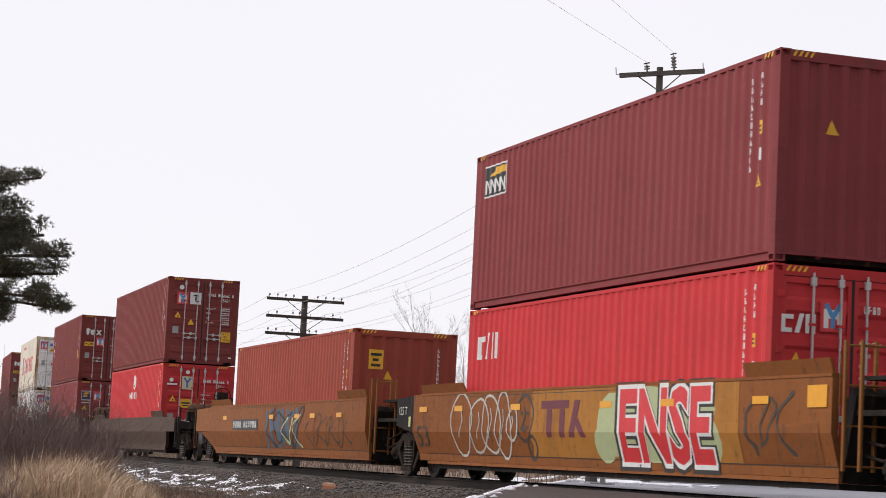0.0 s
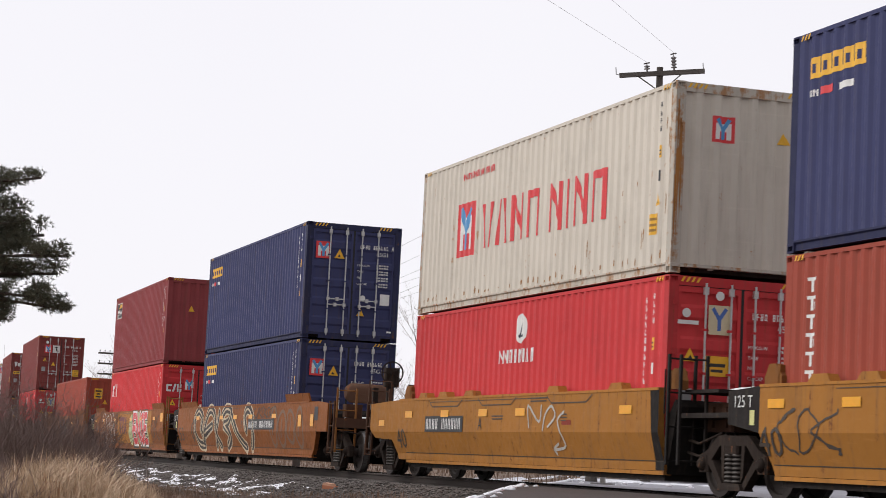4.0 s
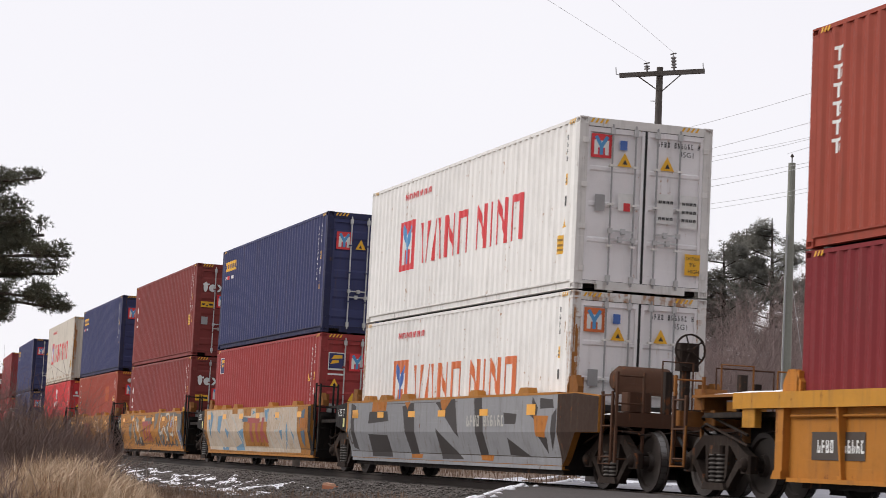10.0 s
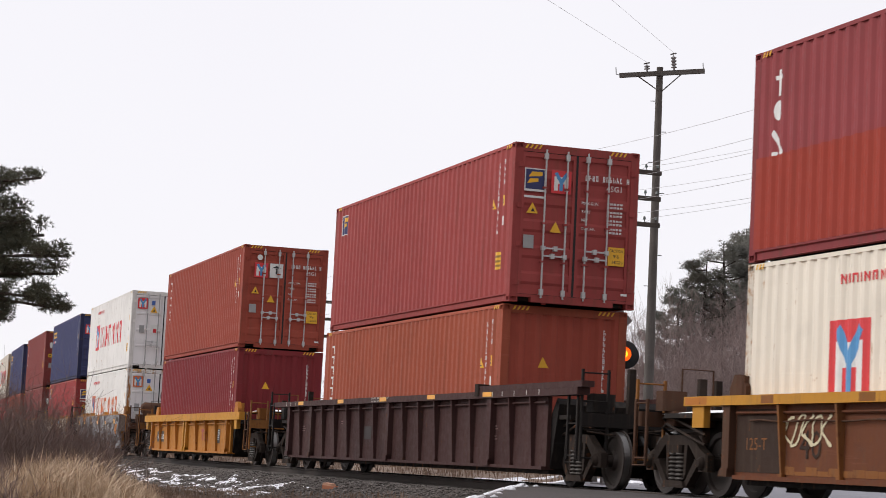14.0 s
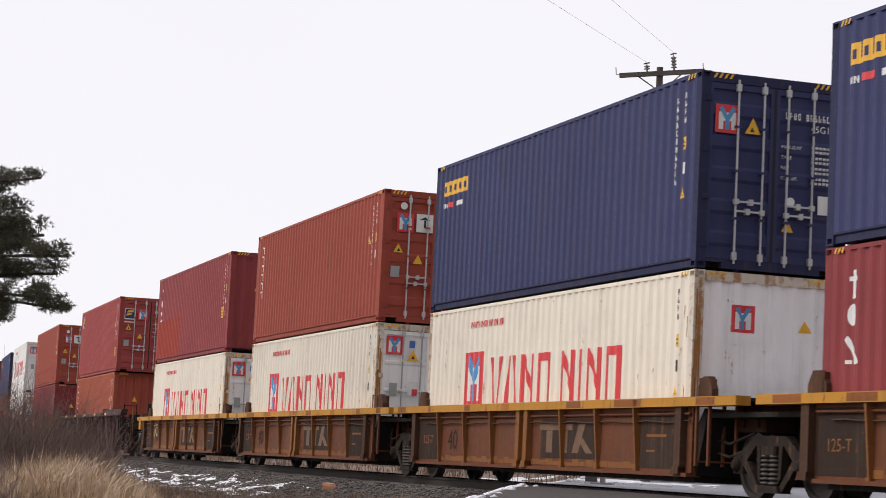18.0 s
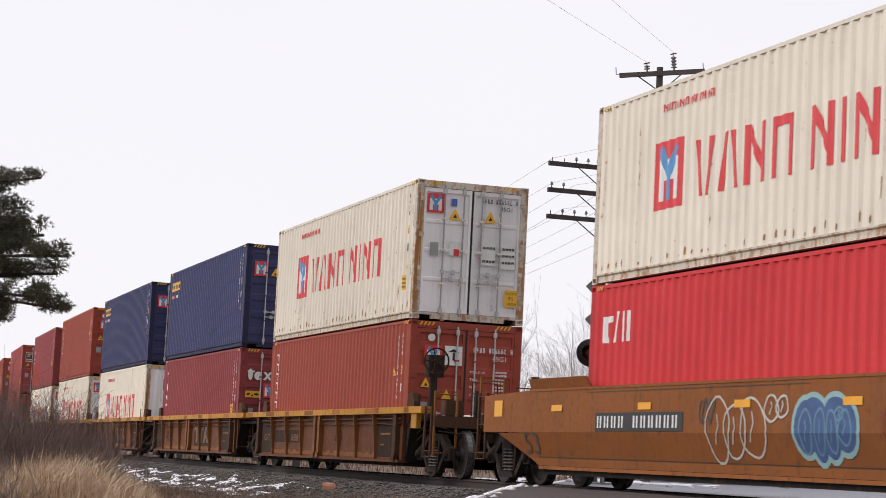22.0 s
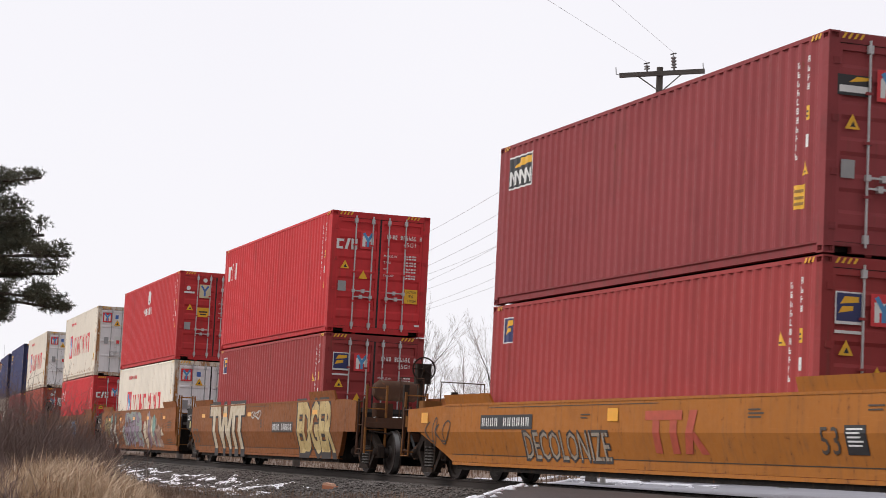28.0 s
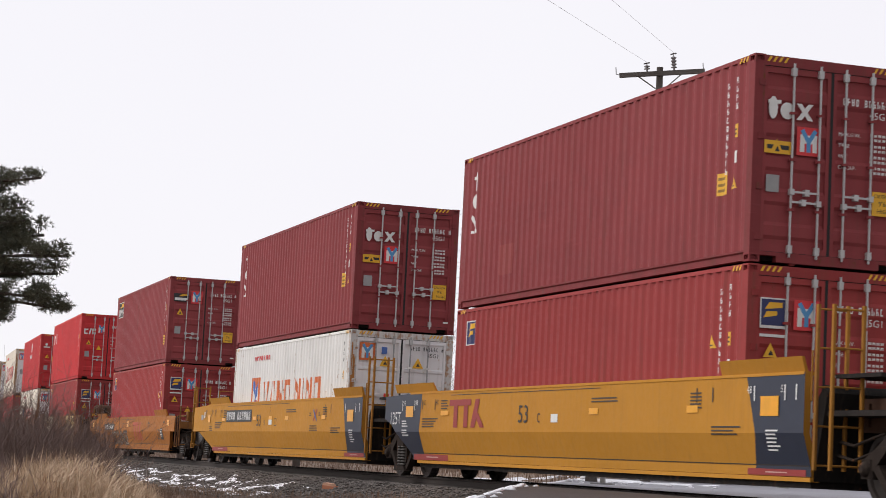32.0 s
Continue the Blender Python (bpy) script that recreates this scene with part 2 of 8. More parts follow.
def part(name, shape, material, parent, label="", at=None, kind=""):
    """One mesh object under a thing or under a part. Alike parts share their mesh and take their paint by object."""
    me = shape.mesh(name) if isinstance(shape, Shape) else shape
    if not me.materials:
        me.materials.append(material)
    ob = new(name, me)
    ob.material_slots[0].link = "OBJECT"
    ob.material_slots[0].material = material
    ob.parent = parent
    if at is not None:
        ob.matrix_basis = at
    if label or kind:
        tagged(ob, label, kind=kind)
    return ob


MESHES = {}


def cached(key, build, weld=False):
    if key not in MESHES:
        MESHES[key] = build().mesh(key.split("|")[0], weld=weld)
    return MESHES[key]


# flat markings are lists of convex polygons in (right, up) metres, mapped onto a surface
def clip(poly, axis, lo, hi):
    for s, lim in ((1, lo), (-1, hi)):
        out = []
        for p, q in zip(poly, poly[1:] + poly[:1]):
            a, b = s * (p[axis] - lim), s * (q[axis] - lim)
            if a >= 0:
                out.append(p)
            if (a >= 0) != (b >= 0):
                k = a / (a - b)
                out.append((p[0] + (q[0] - p[0]) * k, p[1] + (q[1] - p[1]) * k))
        poly = out
        if len(poly) < 3:
            return []
    return poly


def cut(polys, axis, breaks):
    """Cuts polygons at the creases of the surface that they lie on."""
    out = []
    for poly in polys:
        lo, hi = min(p[axis] for p in poly), max(p[axis] for p in poly)
        inside = [b for b in breaks if lo + 1e-5 < b < hi - 1e-5]
        for a, b in zip([lo] + inside, inside + [hi]):
            q = clip(list(poly), axis, a, b) if inside else list(poly)
            if len(q) >= 3:
                out.append(q)
    return out


def rect(x, y, w, h):
    return [(x, y), (x + w, y), (x + w, y + h), (x, y + h)]


def stroke(pts, w):
    out = []
    for (x0, y0), (x1, y1) in zip(pts, pts[1:]):
        d = math.hypot(x1 - x0, y1 - y0) or 1
        nx, ny = -(y1 - y0) / d * w / 2, (x1 - x0) / d * w / 2
        ex, ey = (x1 - x0) / d * w * 0.3, (y1 - y0) / d * w * 0.3
        out.append([(x0 - ex + nx, y0 - ey + ny), (x0 - ex - nx, y0 - ey - ny), (x1 + ex - nx, y1 + ey - ny), (x1 + ex + nx, y1 + ey + ny)])
    return out


def disc(x, y, rx, ry=None, n=14):
    ry = ry or rx
    return [(x + rx * math.cos(2 * math.pi * k / n), y + ry * math.sin(2 * math.pi * k / n)) for k in range(n)]


def moved(polys, dx, dy, sx=1.0, sy=None, lean=0.0):
    sy = sx if sy is None else sy
    return [[(dx + p * sx + q * sy * lean, dy + q * sy) for p, q in poly] for poly in polys]


GLYPHS = {}


def words(text, height, x=0.0, y=0.0, fat=0.0, width=None):
    """A text as polygons with capitals of the given height; width stretches it to that length."""
    key = (text, fat)
    if key not in GLYPHS:
        cu = bpy.data.curves.new("lettering", "FONT")
        cu.body, cu.size, cu.offset, cu.resolution_u = text, 1.0, fat, 2
        ob = bpy.data.objects.new("lettering", cu)
        me = bpy.data.meshes.new_from_object(ob)
        GLYPHS[key] = [[tuple(me.vertices[i].co.xy) for i in p.vertices] for p in me.polygons]
        bpy.data.objects.remove(ob)
        bpy.data.curves.remove(cu)
        bpy.data.meshes.remove(me)
    g = GLYPHS[key]
    s = height / 0.69
    right = max((p[0] for poly in g for p in poly), default=1)
    return moved(g, x, y, width / right if width else s, s)


def mark(name, polys, surface, material, parent, label="", key="", layer=0):
    """Lays polygons on a surface, given as (axis to cut, creases, map to 3D); each coat of paint lies a hair above the last."""
    k = f"{name}|{key}" if key else ""
    if k and k in MESHES:
        return part(name, MESHES[k], material, parent, label, kind="stuff" if len(polys) > 1 else "")
    axis, breaks, to3d = surface
    s = Shape()
    for i, poly in enumerate(polys):
        lift = 0.0014 * layer + (i % 40) * 0.00003
        for q in cut([poly], axis, breaks) if breaks else [poly]:
            s.face([to3d(a, b, lift) for a, b in q])
    me = s.mesh(name, fix=False)
    if k:
        MESHES[k] = me
    return part(name, me, material, parent, label, kind="stuff" if len(polys) > 1 else "")
# ---- containers: 40 ft high cubes, built round the middle of their base ----
CL, CW, CH = 12.192, 2.438, 2.896
HX, HY = CL / 2, CW / 2
PITCH_C, DEPTH_C = 0.2785, 0.028
X_FLUTES, FLUTE_Y = [-5.94], [HY - 0.004]
k_x = -5.90
while k_x < 5.66:
    X_FLUTES += [k_x, k_x + 0.072, k_x + 0.140, k_x + 0.2105]
    FLUTE_Y += [HY - 0.004, HY - 0.004, HY - 0.004 - DEPTH_C, HY - 0.004 - DEPTH_C]
    k_x += PITCH_C
X_FLUTES += [k_x, 5.94]
FLUTE_Y += [HY - 0.004, HY - 0.004]


def flute(x):
    """How far out the fluted side stands at x."""
    return float(np.interp(x, X_FLUTES, FLUTE_Y))


Y_FLUTES, FLUTE_X = [-1.06], [-HX + 0.012]
k_y = -0.98
while k_y < 0.96:
    for w, xx in ((0.0, 0.012), (0.055, 0.052), (0.11, 0.052), (0.055, 0.012)):
        k_y += w
        Y_FLUTES.append(k_y)
        FLUTE_X.append(-HX + xx)
    k_y += 0.09
Y_FLUTES.append(1.06)
FLUTE_X.append(-HX + 0.012)


def flute_end(y):
    return float(np.interp(y, Y_FLUTES, FLUTE_X))


def side_panel(sign):
    s = Shape()
    for (x0, y0), (x1, y1) in zip(zip(X_FLUTES, FLUTE_Y), zip(X_FLUTES[1:], FLUTE_Y[1:])):
        s.face([(x0, sign * y0, 0.155), (x1, sign * y1, 0.155), (x1, sign * y1, 2.842), (x0, sign * y0, 2.842)])
    return s


def end_panel(mirror):
    s = Shape()
    for (y0, x0), (y1, x1) in zip(zip(Y_FLUTES, FLUTE_X), zip(Y_FLUTES[1:], FLUTE_X[1:])):
        s.face([(mirror * x0, y0, 0.15), (mirror * x1, y1, 0.15), (mirror * x1, y1, 2.79), (mirror * x0, y0, 2.79)])
    return s


def casting():
    """A corner casting, an opening sunk into each upright face."""
    bm = bmesh.new()
    bmesh.ops.create_cube(bm, size=1.0, matrix=Matrix.Diagonal((0.178, 0.162, 0.118, 1)))
    sides = [f for f in bm.faces if abs(f.normal.z) < 0.5]
    bmesh.ops.inset_individual(bm, faces=sides, thickness=0.036, depth=0.0)
    for f in sides:
        g = bmesh.ops.extrude_discrete_faces(bm, faces=[f])["faces"][0]
        bmesh.ops.translate(bm, vec=-f.normal * 0.045 if f.is_valid else -g.normal * 0.045, verts=g.verts)
    me = bpy.data.meshes.new("corner_casting")
    bm.to_mesh(me)
    bm.free()
    return me


CASTING = casting()


def door_leaf(sign, style):
    """One door: a frame and a pressed sheet, its ribs lying across (style 0) or four flat fields (style 1)."""
    s = Shape()
    y0, y1 = sorted((sign * 0.012, sign * 1.072))
    xo, xi = -HX + 0.016, -HX + 0.062
    s.box(xo, xi, y0, y0 + 0.065, 0.155, 2.735)
    s.box(xo, xi, y1 - 0.065, y1, 0.155, 2.735)
    s.box(xo, xi, y0 + 0.065, y1 - 0.065, 0.155, 0.24)
    s.box(xo, xi, y0 + 0.065, y1 - 0.065, 2.65, 2.735)
    prof = [(0.24, xi - 0.012)]
    if style == 0:
        for k in range(5):
            z = 0.33 + k * 0.475
            prof += [(z, xi - 0.012), (z + 0.05, xo + 0.006), (z + 0.19, xo + 0.006), (z + 0.24, xi - 0.012)]
    else:
        for k in range(1, 4):
            z = 0.24 + k * 0.6
            prof += [(z - 0.05, xi - 0.012), (z - 0.025, xo + 0.012), (z + 0.025, xo + 0.012), (z + 0.05, xi - 0.012)]
    prof.append((2.65, xi - 0.012))
    for (z0, a), (z1, b) in zip(prof, prof[1:]):
        s.face([(a, y0 + 0.065, z0), (a, y1 - 0.065, z0), (b, y1 - 0.065, z1), (b, y0 + 0.065, z1)])
    return s


def lock_rod():
    s = Shape().rod((-HX - 0.022, 0, 0.09), (-HX - 0.022, 0, 2.80), 0.0175, 8)
    return s


def rod_keeper(z):
    return Shape().block(-HX - 0.05, -HX + 0.02, -0.036, 0.036, z - 0.055, z + 0.055, 0.008)


def rod_guide():
    return Shape().block(-HX - 0.046, -HX + 0.018, -0.05, 0.05, -0.018, 0.018, 0.006)


def rod_handle():
    return Shape().box(-HX - 0.058, -HX - 0.042, -0.02, 0.42, -0.014, 0.014).box(-HX - 0.06, -HX + 0.012, 0.20, 0.27, -0.045, 0.045).box(-HX - 0.064, -HX + 0.0, -0.035, 0.035, -0.04, 0.04)


def hinge():
    return Shape().block(-HX - 0.018, -HX + 0.05, -0.05, 0.05, -0.045, 0.045, 0.008)




def side_surface(x_left):
    """The camera's side of a container; right runs from x_left towards the door end."""
    br = sorted(x_left - x for x in X_FLUTES)
    return (0, br, lambda a, b, k: (x_left - a, flute(x_left - a) + 0.003 + k, b))


def end_surface(blank):
    br = sorted(HY - y for y in Y_FLUTES)
    if blank:
        return (0, br, lambda a, b, k: (flute_end(HY - a) - 0.003 - k, HY - a, b))
    return (0, [], lambda a, b, k: (-HX + 0.006 - k, HY - a, b))


HEADER_END = (0, [], lambda a, b, k: (-HX - 0.001 - k, HY - a, b))
HEADER_SIDE = (0, [], lambda a, b, k: (HX - a, HY + 0.001 + k, b))


def hazard(x, y, w, h, n=4, lean=0.6):
    return [[(x + w * (k + 0.15) / n, y), (x + w * (k + 0.6) / n, y), (x + w * (k + 0.6) / n + h * lean, y + h), (x + w * (k + 0.15) / n + h * lean, y + h)] for k in range(n)]


def tri(x, y, s):
    return [[(x, y), (x + s, y), (x + s / 2, y + s * 0.92)]]


def blot(x, y, w, h, seed):
    """One character too small to read: a few bars of its size."""
    r = random.Random(seed)
    out = [rect(x, y, w * 0.34, h)]
    if r.random() < 0.65:
        out.append(rect(x + w * 0.66, y, w * 0.34, h * r.choice((1.0, 1.0, 0.55))))
    for k in (0.0, 0.40, 0.80):
        if r.random() < 0.6:
            out.append(rect(x + w * 0.34, y + h * k, w * (0.32 if len(out) > 1 else 0.66), h * 0.2))
    return out


def codes(x, y, n, w=0.06, h=0.085, gap=0.105):
    """A column of characters that cannot be told apart, as bars."""
    return [q for k in range(n) for q in blot(x, y - k * gap, w, h, k + n)]


def code_row(x, y, groups, h=0.1, w=0.04, pitch=0.075):
    out, k = [], 0
    for g in groups:
        for _ in range(g):
            out += blot(x + k * pitch, y, w * 1.25, h, k + 5)
            k += 1
        k += 1
    return out


# emblems, drawn as plain shapes in their colours; each is a list of (polygons, paint)
def line_emblem(x, y, s, red=RED, blue=SKYBLUE):
    """A red frame round a white field with a forked blue figure."""
    w = s * 0.92
    fork = stroke([(x + w * 0.24, y + s * 0.86), (x + w * 0.5, y + s * 0.48)], w * 0.17) + stroke([(x + w * 0.76, y + s * 0.86), (x + w * 0.5, y + s * 0.48)], w * 0.17)
    fork += [rect(x + w * 0.415, y + s * 0.12, w * 0.17, s * 0.4)]
    white = [rect(x + w * 0.14, y + s * 0.12, w * 0.19, s * 0.62), rect(x + w * 0.67, y + s * 0.12, w * 0.19, s * 0.62), rect(x + w * 0.33, y + s * 0.42, w * 0.34, s * 0.30)]
    return [([rect(x, y, w, s)], red), (white, WHITE), (fork, blue)]


def pseudo(x, y, h, forms, w, gap, t):
    """A row of loose upright and leaning bars that has the mass of a word mark without its letters."""
    out = []
    for form in forms:
        if form == " ":
            x += w * 0.45
            continue
        if form == "i":
            out += [rect(x, y, t, h)]
            x += t + gap
            continue
        lean = {"v": 0.22, "a": -0.22}.get(form, 0.0) * w
        for side, k in ((0, -1), (1, 1)):
            bx = x + side * (w - t)
            lo, hi = bx - k * max(lean, 0), bx + k * min(lean, 0)
            out.append([(lo, y), (lo + t, y), (hi + t, y + h), (hi, y + h)])
        if form == "o":
            out += [rect(x + t, y + h - t, w - 2 * t, t)]
        if form == "n":
            out += [[(x + t, y + h), (x + t, y + h * 0.72), (x + w - t, y + h * 0.2), (x + w - t, y + h * 0.48)]]
        x += w + gap
    return out


def side_art(style):
    """Large marks on a container's long side, in metres from its far end and above its base."""
    if style == "ym":
        return line_emblem(2.26, 0.98, 1.04) + [(pseudo(3.66, 1.05, 0.84, "vano nino", 0.60, 0.19, 0.14), RED), (pseudo(2.52, 2.47, 0.12, "nnoanionvonno", 0.095, 0.045, 0.026), RED)]
    if style == "ym_orange":
        return line_emblem(2.26, 0.98, 1.04, ORANGE, BLUE) + [(pseudo(3.66, 1.05, 0.84, "vano nino", 0.60, 0.19, 0.14), ORANGE), (pseudo(2.52, 2.47, 0.12, "nnoanionvonno", 0.095, 0.045, 0.026), RED)]
    if style == "plainmark":
        return [(pseudo(0.44, 2.26, 0.28, "ooooo", 0.25, 0.035, 0.085) + [rect(0.44, 2.26, 1.42, 0.07)], YELLOW), (pseudo(0.45, 2.02, 0.09, "nn", 0.09, 0.03, 0.03) + [rect(1.2, 2.02, 0.36, 0.09)], WHITE), ([rect(0.74, 2.02, 0.34, 0.1)], RED)]
    if style == "smallmark_small":
        return [(pseudo(0.36, 2.26, 0.26, "ooooo", 0.22, 0.03, 0.075), YELLOW)]
    if style == "beacon":
        return [([rect(0.44, 2.06, 1.22, 0.60)], WHITE), ([rect(0.47, 2.09, 1.16, 0.54)], BLACK), ([[(0.75, 2.44), (1.6, 2.48), (1.6, 2.60), (1.1, 2.60)]], YELLOW), (pseudo(0.55, 2.13, 0.26, "nnnn", 0.2, 0.06, 0.06), WHITE)]
    if style == "badge":
        return [([rect(0.58, 2.20, 0.46, 0.46)], WHITE), ([rect(0.60, 2.22, 0.42, 0.42)], EMBLUE), ([[(0.66, 2.48), (0.98, 2.52), (0.98, 2.61), (0.74, 2.6)], [(0.64, 2.36), (0.9, 2.4), (0.9, 2.47), (0.7, 2.46)]], YELLOW)]
    if style == "doormark":
        out = [rect(0.66, 2.22, 0.09, 0.36), rect(0.60, 2.44, 0.2, 0.06)] + [disc(0.68, 2.02, 0.10, 0.14)] + stroke([(0.58, 1.72), (0.82, 1.44)], 0.08) + [rect(0.56, 1.41, 0.12, 0.05), rect(0.74, 1.41, 0.12, 0.05)]
        return [(out, WHITE)]
    if style == "column":
        out = []
        for k in range(6):
            z = 2.44 - k * 0.24
            out += [rect(0.64, z - 0.06, 0.06, 0.19), rect(0.58, z + 0.085, 0.22, 0.045)] + ([rect(0.74, z - 0.05, 0.05, 0.1)] if k % 2 else [])
        return [(out, WHITE)]
    if style == "block":
        return [([rect(0.52, 1.96, 0.15, 0.42), rect(0.67, 2.28, 0.22, 0.1), rect(0.67, 1.96, 0.1, 0.09), [(0.90, 1.96), (1.02, 1.96), (1.15, 2.44), (1.02, 2.44)], rect(1.22, 1.96, 0.13, 0.48), rect(1.43, 1.96, 0.09, 0.48)], WHITE)]
    if style == "roundel":
        return [([disc(6.0, 2.37, 0.26, 0.27, 20)], WHITE), (stroke([(5.92, 2.22), (6.06, 2.54)], 0.05) + stroke([(5.9, 2.24), (6.12, 2.24)], 0.04), NAVY), (pseudo(4.95, 1.77, 0.24, "nnonnian", 0.19, 0.05, 0.05), WHITE)]
    if style == "patch":
        return []
    return []


def door_art(style):
    """Marks on the two doors; right from the camera's side edge, up from the base."""
    ym = line_emblem(0.72, 2.02, 0.42)
    out = []
    if style in ("ym", "ym_orange"):
        out += line_emblem(0.22, 2.22, 0.40, ORANGE if style == "ym_orange" else RED) + [([rect(0.74, 2.38, 0.13, 0.16)], BLUE), ([rect(0.74, 1.35, 0.3, 0.3), rect(1.45, 1.2, 0.3, 0.5), rect(1.88, 1.15, 0.32, 0.56)], WHITE), ([rect(0.84, 1.35, 0.12, 0.14)], RED), ([rect(0.32, 1.32, 0.18, 0.28)], GREY)]
        out += [(tri(0.70, 2.10, 0.26) + tri(1.48, 2.10, 0.26), YELLOW), (tri(0.79, 2.14, 0.09) + tri(1.57, 2.14, 0.09), BLACK), ([rect(2.0, 0.36, 0.28, 0.36)], YELLOW), (words("CAUTION", 0.055, 2.015, 0.62, width=0.25) + words("9'6", 0.07, 2.08, 0.51) + words("HIGH", 0.06, 2.06, 0.40), BLACK)]
        out += [(code_row(1.42, 2.50, (4, 6, 1), 0.09, 0.028, 0.062) + words("45G1", 0.09, 1.82, 2.36), BLACK), (pseudo(1.48, 1.26, 0.05, "nnno", 0.05, 0.02, 0.02) + pseudo(1.91, 1.26, 0.05, "nnno", 0.05, 0.02, 0.02) + pseudo(1.91, 1.40, 0.05, "nnno", 0.05, 0.02, 0.02) + pseudo(1.91, 1.54, 0.05, "nnno", 0.05, 0.02, 0.02) + pseudo(1.48, 1.54, 0.05, "nnno", 0.05, 0.02, 0.02), BLACK)]
        return out
    out += ym
    if style == "beacon":
        out += [([rect(0.14, 2.06, 0.5, 0.27)], BLACK), ([rect(0.17, 2.10, 0.42, 0.09)], WHITE), ([[(0.3, 2.23), (0.6, 2.27), (0.6, 2.31), (0.42, 2.31)]], YELLOW)]
    if style == "badge":
        out += [([rect(0.20, 2.02, 0.40, 0.42)], WHITE), ([rect(0.22, 2.06, 0.36, 0.36)], EMBLUE), ([[(0.27, 2.28), (0.54, 2.31), (0.54, 2.38), (0.34, 2.38)], [(0.25, 2.16), (0.46, 2.2), (0.46, 2.26), (0.3, 2.25)]], YELLOW), ([rect(0.2, 1.90, 0.42, 0.04)], WHITE)]
    if style == "column":
        out = line_emblem(0.32, 1.98, 0.42) + [([rect(0.76, 2.0, 0.38, 0.40)], WHITE), ([rect(0.93, 2.10, 0.05, 0.16), [(0.82, 2.27), (1.08, 2.27), (0.95, 2.34)]], BLACK), ([disc(0.46, 2.55, 0.08)], WHITE)]
    if style == "doormark":
        out = line_emblem(0.68, 1.53, 0.40) + [([disc(0.30, 2.16, 0.07, 0.16), rect(0.22, 2.22, 0.2, 0.05), disc(0.52, 2.13, 0.11, 0.12), [(0.66, 2.02), (0.74, 2.02), (0.92, 2.25), (0.84, 2.25)], [(0.84, 2.02), (0.92, 2.02), (0.74, 2.25), (0.66, 2.25)]], WHITE), ([rect(0.18, 1.52, 0.42, 0.18)], YELLOW), ([rect(0.22, 1.58, 0.34, 0.06)], BLACK)]
    if style == "block":
        out += [([rect(0.14, 1.98, 0.06, 0.24), rect(0.2, 2.16, 0.12, 0.06), rect(0.2, 1.98, 0.1, 0.06), [(0.34, 1.98), (0.41, 1.98), (0.48, 2.24), (0.41, 2.24)], rect(0.5, 1.98, 0.06, 0.26), rect(0.6, 1.98, 0.05, 0.26)], WHITE)]
    if style == "roundel":
        out = [([rect(0.66, 2.04, 0.36, 0.44)], CREAM), (stroke([(0.74, 2.42), (0.84, 2.27)], 0.06) + stroke([(0.94, 2.42), (0.84, 2.27)], 0.06) + [rect(0.81, 2.1, 0.06, 0.18)], BLUE), ([disc(0.30, 2.34, 0.07), rect(0.14, 2.17, 0.36, 0.06)], WHITE), ([disc(0.84, 2.62, 0.07)], WHITE), ([rect(0.62, 1.42, 0.4, 0.30)], YELLOW), ([rect(0.68, 1.56, 0.28, 0.05), rect(0.72, 1.48, 0.2, 0.04)], BLACK)]
    z = 1.52 if style in ("block", "doormark", "column", "plainmark") else 1.62
    warn = tri(0.72, 2.06, 0.24) if style == "plainmark" else tri(0.26, z, 0.22)
    if style == "plainmark":
        out = line_emblem(0.24, 2.0, 0.42) + [(tri(1.36, 0.62, 0.2), YELLOW)]
        warn = tri(0.72, 2.02, 0.26)
    wx = warn[0][0][0]
    out += [(warn + (tri(0.72, 1.30, 0.22) if style in ("block", "column", "badge") else []), YELLOW), (tri(wx + 0.08, warn[0][0][1] + 0.03, 0.08), BLACK)]
    if style != "plainmark":
        out += [([rect(0.22, 0.98, 0.2, 0.24)], GREY), ([rect(1.88, 0.78, 0.32, 0.34)], YELLOW), (words("CAUTION", 0.055, 1.905, 1.03, width=0.27) + words("9'6", 0.07, 1.98, 0.92) + words("HIGH", 0.06, 1.96, 0.82), BLACK)]
    else:
        out += [([rect(1.95, 0.92, 0.24, 0.28), disc(1.50, 1.07, 0.07)], WHITE)]
    white = code_row(1.38, 2.30, (4, 6, 1), 0.1, 0.034, 0.068) + words("45G1", 0.1, 1.80, 2.14)
    for k, label in enumerate(("MAX.G.W.", "TARE", "NET", "CU.CAP.")):
        white += words(label, 0.052, 1.32, 1.86 - k * 0.155) + pseudo(1.82, 1.89 - k * 0.155, 0.038, "nnonn", 0.045, 0.02, 0.018) + pseudo(1.82, 1.825 - k * 0.155, 0.038, "nnnoo", 0.045, 0.02, 0.018)
    out += [(white, WHITE), ([rect(2.16, 0.24, 0.12, 0.04)], WHITE)]
    return out


def blank_art(style):
    """Marks on the fluted front end."""
    if style == "ym":
        return list(line_emblem(0.62, 2.02, 0.40)) + [(tri(1.72, 2.08, 0.2), YELLOW)]
    out = [(tri(0.72, 1.78, 0.22), YELLOW), (codes(1.98, 2.45, 11), WHITE)]
    if style == "low":
        out.append(([rect(0.36, 2.0, 0.34, 0.44)], YELLOW))
        out.append(([rect(0.40, 2.30, 0.26, 0.06), rect(0.46, 2.18, 0.14, 0.06), rect(0.42, 2.06, 0.22, 0.06)], BLACK))
    return out


POST_RUST = steel("orange_post_rust", (0.42, 0.19, 0.06), 0.5, 0.4, 0.8)
RUSTSPOT = steel("orange_rust_stain", (0.40, 0.225, 0.105), 0.5, 0.4, 0.8)


